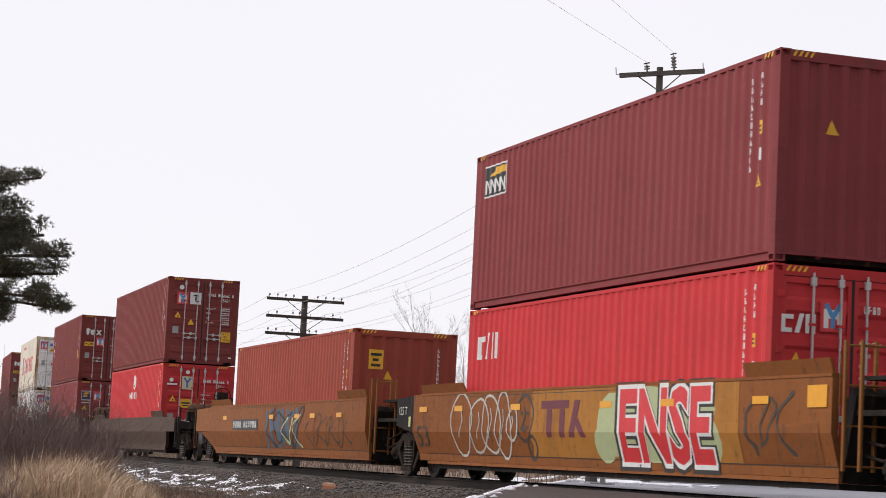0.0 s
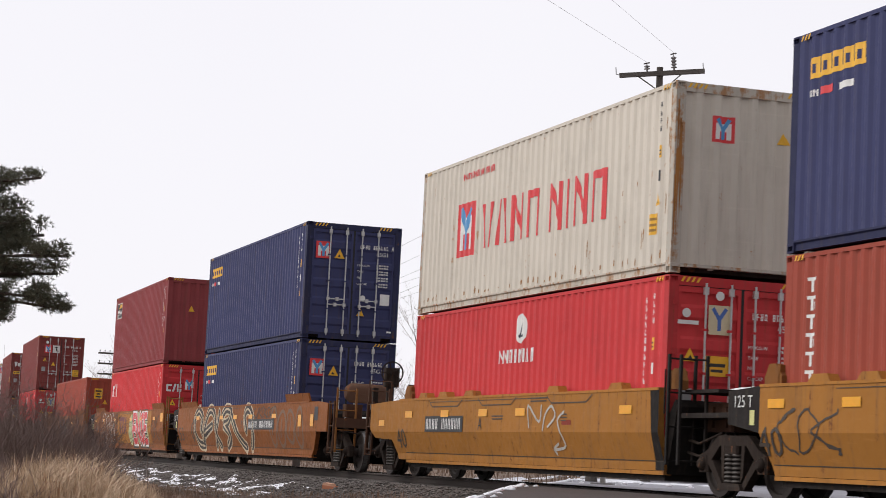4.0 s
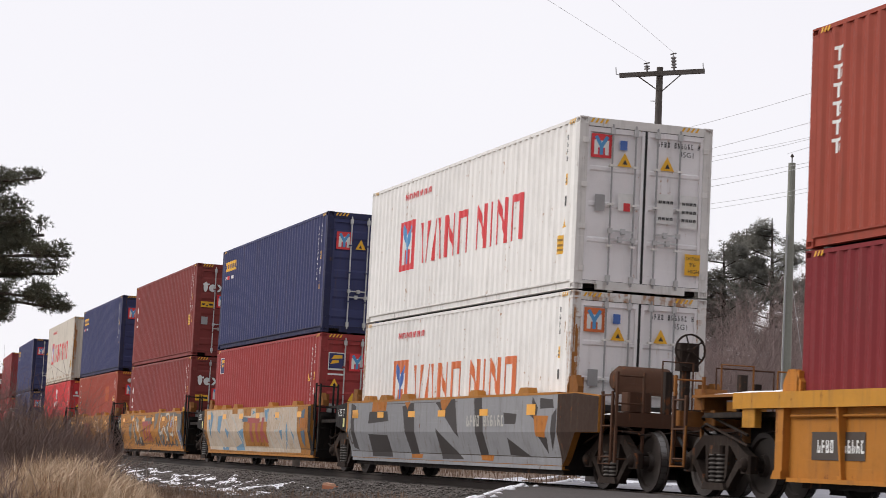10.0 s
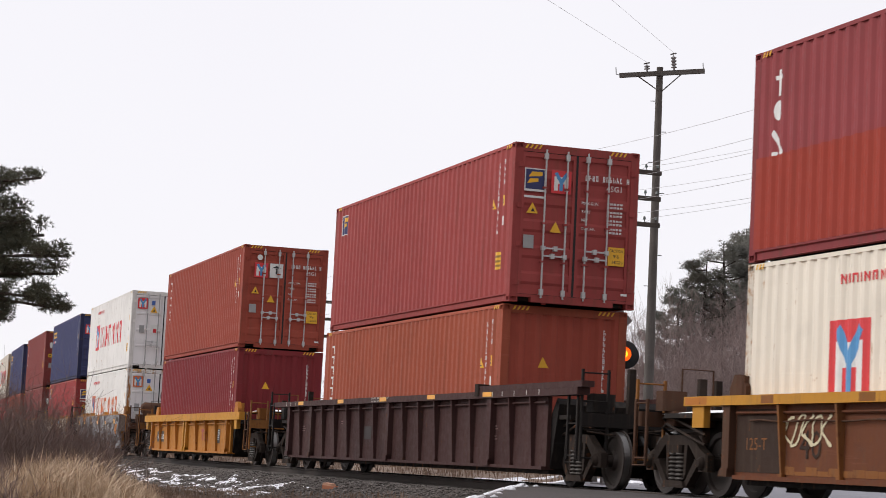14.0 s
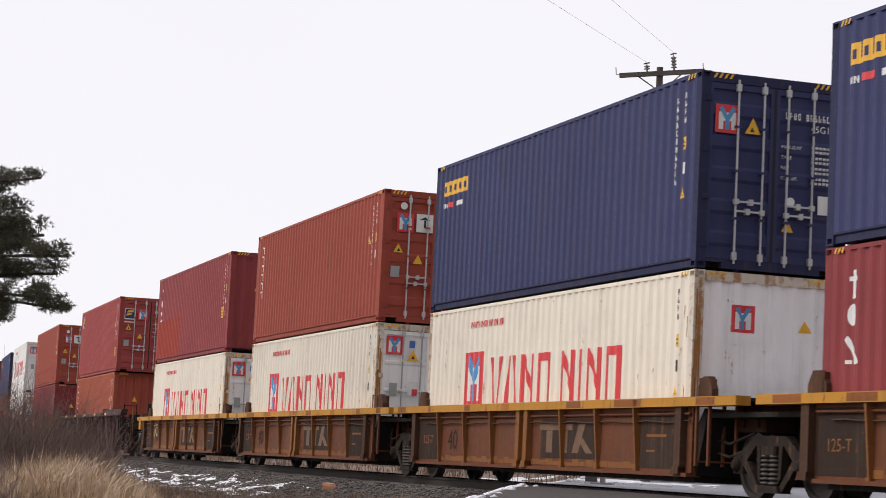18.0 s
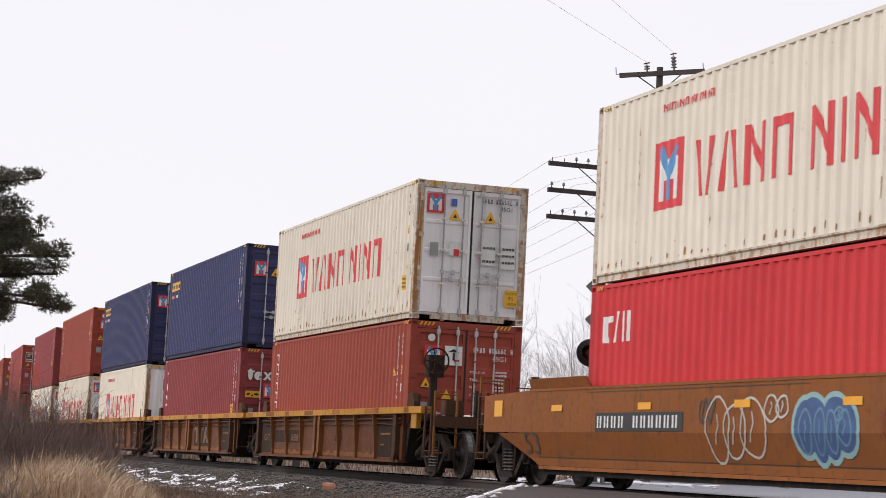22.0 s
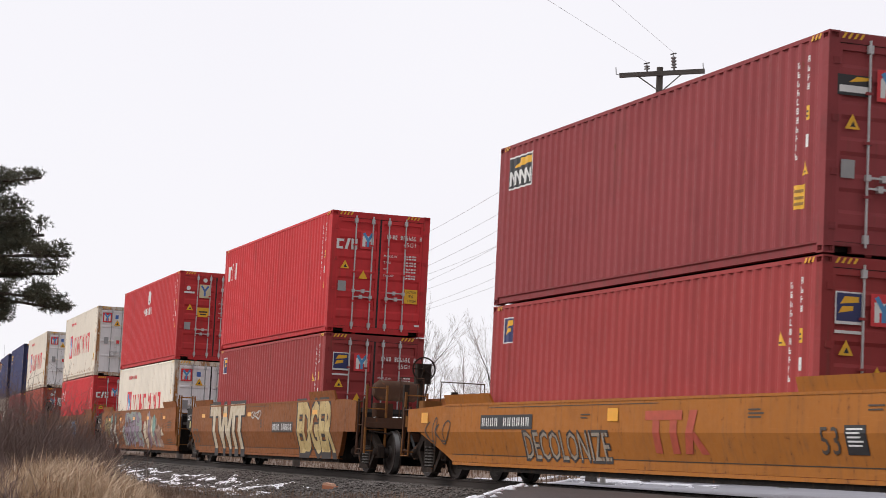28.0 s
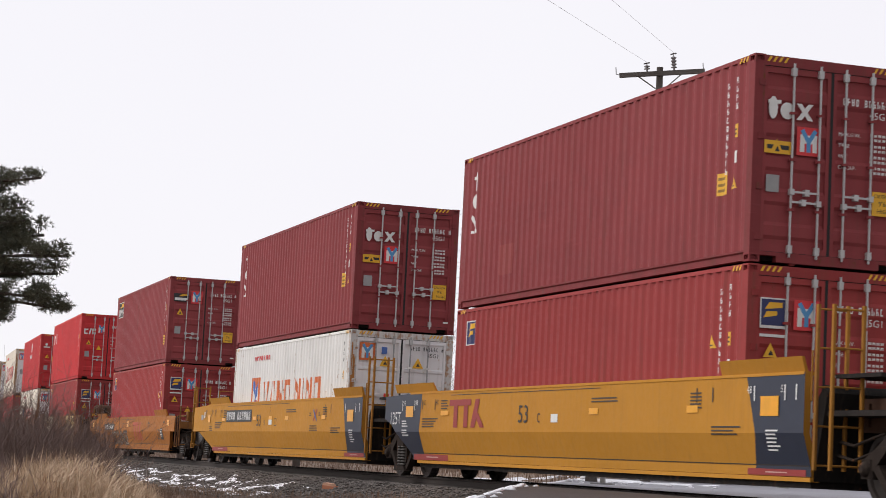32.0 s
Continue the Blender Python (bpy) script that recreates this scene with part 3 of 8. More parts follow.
def container(label, colour, art, blank=False, style=0, end_art=None, rusty_frame=False, door_colour=None, patches=(), scratched=False):
    """A corrugated steel box with posts, rails, castings, two doors with their rods, or a fluted end facing the camera."""
    top = tagged(new("shipping_container"), label, "container", "containers on the train")
    body = paint(colour)
    frame_paint = steel("container_frame_rusted_" + colour, tuple(c * 0.8 for c in PAINTS[colour]), 0.95, 0.5, 0.6, oxide=(0.36, 0.17, 0.065)) if rusty_frame else steel("container_frame_" + colour, tuple(c * (0.6 if colour == "blue" else 0.90) for c in PAINTS[colour]), 0.3, 0.5, 0.55)
    for sign in (1, -1):
        part("side_panel", cached(f"side_panel|{sign}", lambda: side_panel(sign)), body, top)
        part("top_rail", cached(f"top_rail|{sign}", lambda: Shape().box(-5.93, 5.93, *sorted((sign * 1.152, sign * 1.2165)), 2.836, 2.892)), body, top)
        part("bottom_rail", cached(f"bottom_rail|{sign}", lambda: Shape().bar([(sign * 1.217, 0.16), (sign * 1.217, 0.135), (sign * 1.19, 0.115), (sign * 1.19, 0.03), (sign * 1.212, 0.018), (sign * 1.10, 0.018), (sign * 1.10, 0.16)], -5.93, 5.93)), frame_paint, top)
        for sx in (1, -1):
            part("corner_post", cached(f"corner_post|{sign}{sx}", lambda: Shape().bar([(sign * 1.06, 0.117), (sign * 1.2175, 0.117), (sign * 1.2175, 2.779), (sign * 1.06, 2.779)], *sorted((sx * 5.925, sx * 6.094)))), frame_paint, top)
            for z in (0.059, CH - 0.059):
                part("corner_casting", CASTING, frame_paint, top, at=pose(sx * (HX - 0.089), sign * (HY - 0.081), z))
    part("roof", cached("roof|", lambda: Shape().box(-5.93, 5.93, -1.152, 1.152, 2.84, 2.868)), body, top)
    part("floor", cached("floor|", lambda: Shape().box(-5.93, 5.93, -1.10, 1.10, 0.04, 0.15)), DECK, top)
    for sx in (1, -1):
        part("header", cached(f"header|{sx}", lambda: Shape().box(*sorted((sx * 5.98, sx * 6.093)), -1.056, 1.056, 2.745, 2.888)), frame_paint, top)
        low = 0.102 if sx > 0 or blank else 0.012
        part("sill", cached(f"sill|{sx}{low}", lambda: Shape().box(*sorted((sx * 5.98, sx * 6.091)), -0.80, 0.80, low, 0.148).box(*sorted((sx * 5.98, sx * 6.090)), 0.80, 1.056, 0.098, 0.148).box(*sorted((sx * 5.98, sx * 6.090)), -1.056, -0.80, 0.098, 0.148).slab([(sx * 6.02, low), (sx * 6.08, low), (sx * 6.06, low - 0.03), (sx * 6.03, low - 0.03)], 0.5, 0.58)), frame_paint, top)
    part("end_panel", cached("end_panel|-1", lambda: end_panel(-1)), body, top)
    if blank:
        part("end_panel", cached("end_panel|1", lambda: end_panel(1)), paint(door_colour) if door_colour else body, top)
    else:
        leaf_paint = paint(door_colour) if door_colour else body
        for sign in (1, -1):
            leaf = part("door", cached(f"door|{sign}{style}", lambda: door_leaf(sign, style)), leaf_paint, top)
            part("gasket", cached(f"gasket|{sign}", lambda: Shape().box(-HX + 0.012, -HX + 0.05, *sorted((sign * 1.072, sign * 1.1)), 0.15, 2.745).box(-HX + 0.012, -HX + 0.05, *sorted((sign * 0.001, sign * 0.022)), 0.15, 2.745).box(-HX + 0.02, -HX + 0.05, *sorted((sign * 0.012, sign * 1.072)), 2.735, 2.745).box(-HX + 0.02, -HX + 0.05, *sorted((sign * 0.012, sign * 1.072)), 0.148, 0.155)), RUBBER, leaf)
            for k, y in enumerate((0.20, 0.62)):
                rod = part("lock_rod", cached("lock_rod|", lock_rod), ROD if style == 0 else GREY, leaf, at=pose(0, sign * y, 0))
            for y in (0.20, 0.62):
                for z in (0.20, 2.68):
                    part("rod_keeper", cached(f"rod_keeper|{z}", lambda: rod_keeper(z)), ROD, leaf, at=pose(0, sign * y, 0))
                for z in (0.75, 1.45, 2.1):
                    part("rod_guide", cached("rod_guide|", rod_guide), body, leaf, at=pose(0, sign * y, z))
            for k, y in enumerate((0.20, 0.62)):
                part("handle", cached("handle|", rod_handle), ROD, leaf, at=pose(0, sign * y, 0.86 + 0.14 * k) @ Matrix.Diagonal((1, sign if k == 0 else -sign, 1, 1)))
            for z in (0.35, 1.05, 1.75, 2.5):
                part("hinge", cached("hinge|", hinge), frame_paint, leaf, at=pose(0, sign * 1.10, z))
    # marks
    key = f"{colour}{art}"
    for k, (polys, mat) in enumerate(side_art(art)):
        big = 1 < len(polys) <= 24 and max(q for poly in polys for _, q in poly) - min(q for poly in polys for _, q in poly) > 0.4
        for j, piece in enumerate([[p] for p in polys] if big else [polys]):
            mark("emblem", piece, side_surface(HX), mat, top, key=f"side{art}{k}{j}", layer=k + 0.02 * j)
    surf = end_surface(blank)
    for k, (polys, mat) in enumerate(blank_art(end_art or "plain") if blank else door_art(end_art or art)):
        mark("marking", polys, surf, mat, top, key=f"end{blank}{end_art or art}{k}", layer=k)
    for a, b, w, h, rgb in patches:
        mark("repainted_patch", [rect(a, b, w, h)], side_surface(HX), steel("fresh_paint_%d" % int(rgb[0] * 1000), rgb, 0.05, 0.2), top)
    if scratched:
        r = random.Random(4)
        mark("scratches", [rect(2.1 + k * PITCH_C, z + r.uniform(-0.05, 0.05), 0.025, r.uniform(0.06, 0.2)) for k in range(30) for z in (1.95, 1.45) if r.random() < 0.8], side_surface(HX), GREY, top)
    if rusty_frame:
        r = random.Random(6)
        spots = []
        for k in range(42):
            if r.random() < 0.8:
                x, z, h = 0.3 + PITCH_C * k + r.uniform(-0.02, 0.04), r.uniform(0.18, 0.24), r.uniform(0.05, 0.17)
                w = r.uniform(0.012, 0.03)
                spots.append([(x, z), (x + w, z + 0.01), (x + w * 1.3, z + h * 0.7), (x + w * 0.5, z + h), (x - w * 0.2, z + h * 0.5)])
        for k in range(16):
            x, z, h = r.uniform(8.8, 12.0), r.uniform(0.3, 2.4), r.uniform(0.06, 0.3)
            spots.append([(x, z), (x + 0.02, z), (x + 0.035, z + h), (x + 0.01, z + h * 1.1)])
        mark("rust_spot", spots, side_surface(HX), RUSTSPOT, top, key="rust")
        runs = []
        for k in range(9):
            a, w, z, h = r.uniform(0.01, 0.12), r.uniform(0.012, 0.04), r.uniform(1.3, 2.74), r.uniform(0.4, 1.5)
            runs.append([(a + w * 0.4, max(0.15, z - h)), (a + w, z - h * 0.4), (a + w, z), (a, z), (a, z - h * 0.5)])
        mark("rust_run", runs, (0, [], lambda a, b, k: (-HX - 0.003 - k, HY - a, b)), POST_RUST, top, key="rust_run")
    dark_marks = BLACK if colour in ("cream", "white", "dingy") else WHITE
    mark("identification_code", ([] if colour in ("cream", "white", "dingy") else codes(11.365, 2.50, 11, 0.06, 0.085, 0.122)) + codes(11.64, 2.55, 4, 0.06, 0.085, 0.122) + [rect(11.64, 1.42, 0.075, 0.17)], side_surface(HX), dark_marks, top, key="codes" + str(colour in ("cream", "white", "dingy")))
    beside = art in ("badge", "column")
    mark("warning_sign", tri(11.02 if beside else 11.52, 1.76 if beside else 1.06, 0.21) + [rect(11.62, 1.78, 0.10, 0.19)], side_surface(HX), YELLOW, top, key=f"warn{beside}")
    mark("sign_figure", stroke([(11.08, 1.80), (11.16, 1.80)] if beside else [(11.58, 1.10), (11.66, 1.10)], 0.02) + [rect(11.645, 1.82, 0.05, 0.025), rect(11.645, 1.88, 0.05, 0.025)], side_surface(HX), BLACK, top, key=f"figure{beside}", layer=2)
    if art in ("badge", "doormark", "ym") or (art == "beacon" and not blank):
        low = 1.0 if art == "doormark" else 0.62
        mark("height_notice", [rect(11.12 if low == 1.0 else 11.34, low, 0.32, 0.32)], side_surface(HX), YELLOW, top, key=f"notice{low}")
        mark("notice_print", [rect(11.16 if low == 1.0 else 11.38, low + z, 0.22, 0.04) for z in (0.05, 0.13, 0.22)], side_surface(HX), plain("brown_print", (0.28, 0.15, 0.02), 0.6), top, key=f"noticep{low}", layer=2)
    mark("height_stripes", hazard(0.17, 2.80, 0.34, 0.075) + hazard(CW - 0.60, 2.80, 0.34, 0.075), HEADER_END, YELLOW, top, key="stripes")
    mark("height_stripes", hazard(CL - 0.5, 2.81, 0.30, 0.07, 3) + hazard(0.2, 2.81, 0.26, 0.07, 3), HEADER_SIDE, YELLOW, top, key="stripes_side")
    return top
# ---- well cars ----
GAUGE, WR = 0.7535, 0.46


def wheelset():
    s = Shape().rod((0, -1.02, 0), (0, 1.02, 0), 0.085, 12)
    for sg in (1, -1):
        y = sg * GAUGE
        prof = [(0.10, -0.09), (0.14, -0.09), (0.16, -0.035), (0.37, -0.03), (0.385, -0.065), (WR, -0.065), (WR + 0.0, 0.055), (WR + 0.028, 0.062), (WR + 0.028, 0.085), (0.385, 0.085), (0.37, 0.03), (0.16, 0.035), (0.14, 0.09), (0.10, 0.09)]
        s.lathe([(r, -sg * h if sg > 0 else -sg * h) for r, h in prof], (0, y, 0), "y", 28)
    return s


def side_frame():
    """Cast truck side: a bridge between two bearings, with an opening for the springs."""
    s = Shape()
    y0, y1 = 0.96, 1.08
    top = [(-0.98, 0.58), (-0.98, 0.44), (-0.74, 0.44), (-0.40, 0.72), (0.40, 0.72), (0.74, 0.44), (0.98, 0.44), (0.98, 0.58), (0.78, 0.66), (0.45, 0.86), (-0.45, 0.86), (-0.78, 0.66)]
    s.slab(top[:6] + top[6:], y0, y1)
    for sg in (1, -1):
        s.slab([(sg * 0.74, 0.46), (sg * 0.62, 0.52), (sg * 0.24, 0.13), (sg * 0.34, 0.10)], y0, y1)
        s.slab([(sg * 0.26, 0.72), (sg * 0.36, 0.72), (sg * 0.32, 0.30), (sg * 0.25, 0.22)], y0, y1)
        s.block(sg * 0.885 - 0.13, sg * 0.885 + 0.13, y0 - 0.02, y1 + 0.02, 0.34, 0.58, 0.03)
    s.slab([(-0.36, 0.10), (0.36, 0.10), (0.30, 0.20), (-0.30, 0.20)], y0 - 0.03, y1 + 0.05)
    return s


def spring():
    """One coil spring between its seats."""
    prof = [(0.0, 0.19), (0.075, 0.19)]
    for k in range(7):
        z = 0.225 + k * 0.06
        prof += [(0.062, z - 0.026), (0.098, z - 0.014), (0.104, z), (0.098, z + 0.014)]
    return Shape().lathe(prof + [(0.06, 0.63), (0.0, 0.63)], (0, 1.03, 0), "z", 14)


def truck(car, x, name="truck"):
    """A two-axle truck under a car, turning wheelsets included."""
    b = part(name, cached("truck|", lambda: Shape().block(-0.2, 0.2, -1.12, 1.12, 0.60, 0.72, 0.03).box(-0.30, 0.30, -0.45, 0.45, 0.5, 0.78).rod((0, 0, 0.7), (0, 0, 0.95), 0.22, 12)), CAST, car, "grimy cast steel truck", at=pose(x, 0, 0))
    for sg in (1, -1):
        part("side_frame", cached(f"side_frame|{sg}", side_frame), CAST, b, at=Matrix.Diagonal((1, sg, 1, 1)))
        for dx in (-0.115, 0.115):
            part("spring", cached("spring|", spring), SPRING, b, at=Matrix.Translation((dx, 0, 0)) @ Matrix.Diagonal((1, sg, 1, 1)))
        for ax in (0.885, -0.885):
            part("bearing_cap", cached("bearing_cap|", lambda: Shape().lathe([(0.0, 0.06), (0.05, 0.06), (0.085, 0.03), (0.1, 0.0), (0.1, -0.06)], (0, 0, 0), "y", 14)), CAST, b, at=pose(ax, sg * 1.11, WR, 0, 0, 0) @ Matrix.Diagonal((1, sg, 1, 1)))
    for ax in (0.885, -0.885):
        w = part("wheelset", cached("wheelset|", wheelset), WHEEL, b, at=pose(ax, 0, WR))
        for sg in (1, -1):
            part("tread", cached("tread|", lambda: Shape().lathe([(WR + 0.002, -0.05), (WR + 0.002, 0.05)], (0, 0, 0), "y", 28)), TREAD, b, at=pose(ax, sg * GAUGE, WR))
        WHEELSETS.append(w)
    return b


WHEELSETS = []
OGEAR = steel("rusty_ochre_end_gear", (0.24, 0.10, 0.028), 0.6, 0.6, 0.65)
DARK = steel("grimy_black_paint", (0.020, 0.017, 0.016), 0.25, 0.4, 0.6)


def ladder(key, material, car, x, y, z0, z1, w=0.42, along_x=False, at=None):
    """Two flat stiles with round rungs between them."""
    d = (w, 0) if along_x else (0, -w)
    stile = lambda k: Shape().block(x + d[0] * k - 0.03, x + d[0] * k + 0.03, y + d[1] * k - 0.02, y + d[1] * k + 0.02, z0, z1, 0.006)
    first = part("ladder", cached(f"ladder|{key}", lambda: stile(0)), material, car, at=at)
    part("stile", cached(f"stile|{key}", lambda: stile(1)), material, first)
    n = max(2, round((z1 - z0) / 0.38))
    for k in range(n):
        z = z0 + 0.06 + (z1 - z0 - 0.12) * k / (n - 1)
        part("rung", cached(f"rung|{key}{k}", lambda: Shape().rod((x, y, z), (x + d[0], y + d[1], z), 0.014, 6)), material, first)
    return first


def grab(pts, r=0.014):
    return Shape().pipe(pts, r, 6)


def smooth_y(z, top):
    """Outer face of a smooth side sheet: upright above the crease, leaning in below it."""
    return float(np.interp(z, [0.33, 0.46, 0.88, 1.1], [1.325, 1.335, 1.452, 1.452]))


def sheet(outline, top):
    """A smooth side, cut to its outline and folded along its crease, 8 cm deep."""
    s = Shape()
    for lo, hi in ((0.33, 0.46), (0.46, 0.88), (0.88, 2.2)):
        for poly in outline:
            q = clip(poly, 1, lo, hi)
            if q:
                s.loft([(x, smooth_y(z, top), z) for x, z in q], [(x, smooth_y(z, top) - 0.10, z) for x, z in q])
    return s


def band(x0, x1, top, slant):
    """Paint over a smooth side from x0 to x1, its inner edge slanting."""
    s = Shape()
    inner, outer = (x1, x0) if slant >= 0 else (x0, x1)
    for z0, z1 in ((0.335, 0.46), (0.46, 0.88), (0.88, top + 0.015)):
        sl = lambda z: inner - slant * (1 - abs(z - 0.88) / 0.8)
        s.face([(outer, smooth_y(z0, top) + 0.003, z0), (sl(z0), smooth_y(z0, top) + 0.003, z0), (sl(z1), smooth_y(z1, top) + 0.003, z1), (outer, smooth_y(z1, top) + 0.003, z1)])
    return s


def well_car(label, paint_key, half, top, front, rear, kind="smooth", chord=None, dz=0.0, floor_z=0.323, rear_truck=False):
    """One unit of a double-stack car. half: half of the well; front, rear: 'joint' or 'end', with the truck's place."""
    car = tagged(new("well_car"), label, "rail car", "cars of the train")
    body = wpaint(paint_key)
    (f_kind, f_x), (r_kind, r_x) = front, rear
    key = f"{kind}{half}{top}{f_kind}{r_kind}{f_x}{r_x}"
    ext_f, ext_r = (f_x - 0.55 if f_kind == "joint" else f_x + 0.35), (-half - 0.02 if r_kind == "joint" else r_x - 0.35)
    zs = 0.88
    if kind == "smooth":
        out = [[(-half, 0.33), (half - 0.05, 0.33), (half + 0.25, zs), (half + 0.25, top), (-half, top), ]]
        out.append([(half + 0.25, zs), (ext_f, zs + (0.12 if f_kind == "joint" else 0)), (ext_f, top - 0.06), (half + 0.25, top)])
        out[0] = [(-half, 0.33), (half, 0.33), (half + 0.25, zs), (half + 0.25, top), (-half, top)]
        if r_kind == "end":
            out.append([(-half, 0.33), (-half, top), (-half - 0.8, top), (-half - 0.8, zs)])
            out.append([(-half - 0.8, zs), (-half - 0.8, top), (ext_r, top - 0.06), (ext_r, zs)])
        if f_kind == "end":
            out[1] = [(half + 0.25, zs - 0.0), (half + 0.25, top), (ext_f, top - 0.06), (ext_f, zs)]
            if half < 7:
                out[0][1:3] = [(half + 0.25, 0.33), (half + 0.25, zs)]
                out[1] = [(half + 0.25, 0.33), (half + 0.5, 0.33), (half + 0.8, 0.72), (half + 0.8, top - 0.01), (half + 0.25, top)]
                out.append([(half + 0.8, 0.72), (ext_f - 0.3, 0.75), (ext_f, 0.94), (ext_f, top - 0.06), (half + 0.8, top - 0.01)])
            else:
                out.append([(half, 0.33), (half + 1.7, zs - 0.02), (half + 0.25, zs)])
        tail = out.pop(1) if f_kind == "joint" else None
        if tail and paint_key == "old_brown":
            out[0] = [(-half, 0.33), (half + 0.5, 0.33), (half + 0.72, zs), (half + 0.72, top), (-half, top)]
            tail = [(half + 0.72, zs - 0.02), (f_x - 0.24, zs + 0.12), (f_x - 0.24, top - 0.06), (half + 0.72, top - 0.01)]
        if tail and paint_key == "yellow":
            out[0][1:3] = [(half + 0.25, 0.33), (half + 0.25, zs)]
            tail = [(half + 0.25, 0.40), (half + 0.84, 0.70), (half + 1.5, 1.04), (f_x + 0.08, 1.14), (f_x + 0.08, top - 0.05), (half + 0.25, top)]
        for sg in (1, -1):
            w = part("side_sheet", cached(f"side_sheet|{key}", lambda: sheet(out, top), True), body, car, at=Matrix.Diagonal((1, sg, 1, 1)))
            if tail:
                part("joint_panel", cached(f"joint_panel|{key}", lambda: sheet([tail], top)), NAVY if paint_key == "yellow" else DARK, w, "dark painted panel over the shared truck")
            if r_kind == "joint" and paint_key in ("ochre", "yellow"):
                x1 = -half + (0.32 if paint_key == "ochre" else 1.6)
                part("end_band", cached(f"end_band|{key}", lambda: band(-half - 0.02, x1, top, 0.3 if paint_key == "yellow" else 0.1)), NAVY if paint_key == "yellow" else DARK, w, "dark painted end band")
            if f_kind == "joint" and paint_key == "yellow":
                part("end_band", cached(f"end_band|f{key}", lambda: band(half - 0.5, half + 0.26, top, -0.12)), NAVY, w, "dark painted end band")
            part("bottom_chord", cached(f"bottom_chord|{half}", lambda: Shape().bar([(1.330, 0.27), (1.330, 0.325), (1.20, 0.325), (1.20, 0.27)], -half, half)), body, w)
            part("top_chord", cached(f"top_chord|{half}{top}", lambda: Shape().bar([(1.462, top - 0.02), (1.462, top + 0.02), (1.26, top + 0.02), (1.26, top - 0.02)], -half, half + 0.25)), body, w)
            # hinged guide plates stand up above the sheet near both ends of the box
            lo, hi, far = half - 2.35, half, half + 0.2
            if paint_key == "yellow" and f_kind == "joint":
                lo, far = half - 1.3, half + 1.2
            if half > 7:
                part("guide_plate", cached(f"guide_plate|a{half}{top}", lambda: Shape().loft([(-hi, 1.445, top + 0.02), (-lo, 1.445, top + 0.02), (-lo, 1.40, top + 0.02), (-hi, 1.40, top + 0.02)], [(-hi, 1.50, top + 0.21), (-lo, 1.50, top + 0.21), (-lo, 1.46, top + 0.21), (-hi, 1.46, top + 0.21)])), body, w)
                part("guide_plate", cached(f"guide_plate|b{half}{top}{far}", lambda: Shape().loft([(far, 1.445, top + 0.02), (lo, 1.445, top + 0.02), (lo, 1.40, top + 0.02), (far, 1.40, top + 0.02)], [(far, 1.50, top + 0.19), (lo + 0.1, 1.50, top + 0.19), (lo + 0.1, 1.46, top + 0.19), (far, 1.46, top + 0.19)])), body, w)
            else:
                for x in (-4.6, -2.0, 2.2, 3.7, 4.9) if sg > 0 else (-4.0, 4.0):
                    part("guide_lug", cached("guide_lug|", lambda: Shape().slab([(-0.28, 0.0), (0.28, 0.0), (0.16, 0.1), (-0.2, 0.1)], 1.30, 1.46)), body, w, at=pose(x, 0, top + 0.02))
    else:
        cz = chord
        for sg in (1, -1):
            w = part("side_sheet", cached(f"side_sheet|{key}", lambda: Shape().box(-half, half + 0.26, 1.29, 1.36, 0.30, cz)), body, car, at=Matrix.Diagonal((1, sg, 1, 1)))
            cp = wpaint("chord_yellow") if paint_key in ("rusty", "warm_yellow") else body
            if paint_key in ("rusty", "warm_yellow"):
                for sx, kk in ((1, f_kind), (-1, r_kind)):
                    if kk == "end":
                        part("chord_bracket", cached(f"chord_bracket|{sx}{half}{cz}", lambda: Shape().block(*sorted((sx * (half + 0.86), sx * (half + 1.22))), 1.36, 1.47, 0.95, cz, 0.01)), cp, w)
            part("top_chord", cached(f"top_chord|{key}", lambda: Shape().block(-half - 1.6, half + 1.45, 1.27, 1.50, cz, top, 0.012)), cp, w)
            part("bottom_chord", cached(f"bottom_chord|r{half}", lambda: Shape().bar([(1.44, 0.26), (1.44, 0.315), (1.22, 0.315), (1.22, 0.26)], -half, half)), body, w)
            part("brake_pipe", cached(f"brake_pipe|{half}{cz}", lambda: Shape().rod((-half, 1.395, cz - 0.10), (half, 1.395, cz - 0.10), 0.022, 6)), body, w)
            if paint_key == "rusty":
                part("air_hose", cached(f"air_hose|{half}{cz}", lambda: Shape().pipe([(-half + 0.3 * k, 1.40, cz - 0.19 - 0.03 * abs(math.sin(k * 0.64))) for k in range(int(half / 0.15))], 0.013, 5)), GEAR, w)
            if half < 7:
                places = [(6.38, 0.10), (4.9, 0.0), (3.42, 0.0), (1.96, 0.0), (0.55, 0.085), (0.17, 0.085), (-1.39, 0.0), (-2.87, 0.0), (-4.37, 0.0), (-5.92, 0.10)]
            else:
                places = [(0.33 + 1.045 * k, 0.11 if k in (0, 6, -6, 8) else 0.0) for k in range(-8, 9)]
            rib_paint = wpaint("rib_rust") if paint_key == "rusty" else body
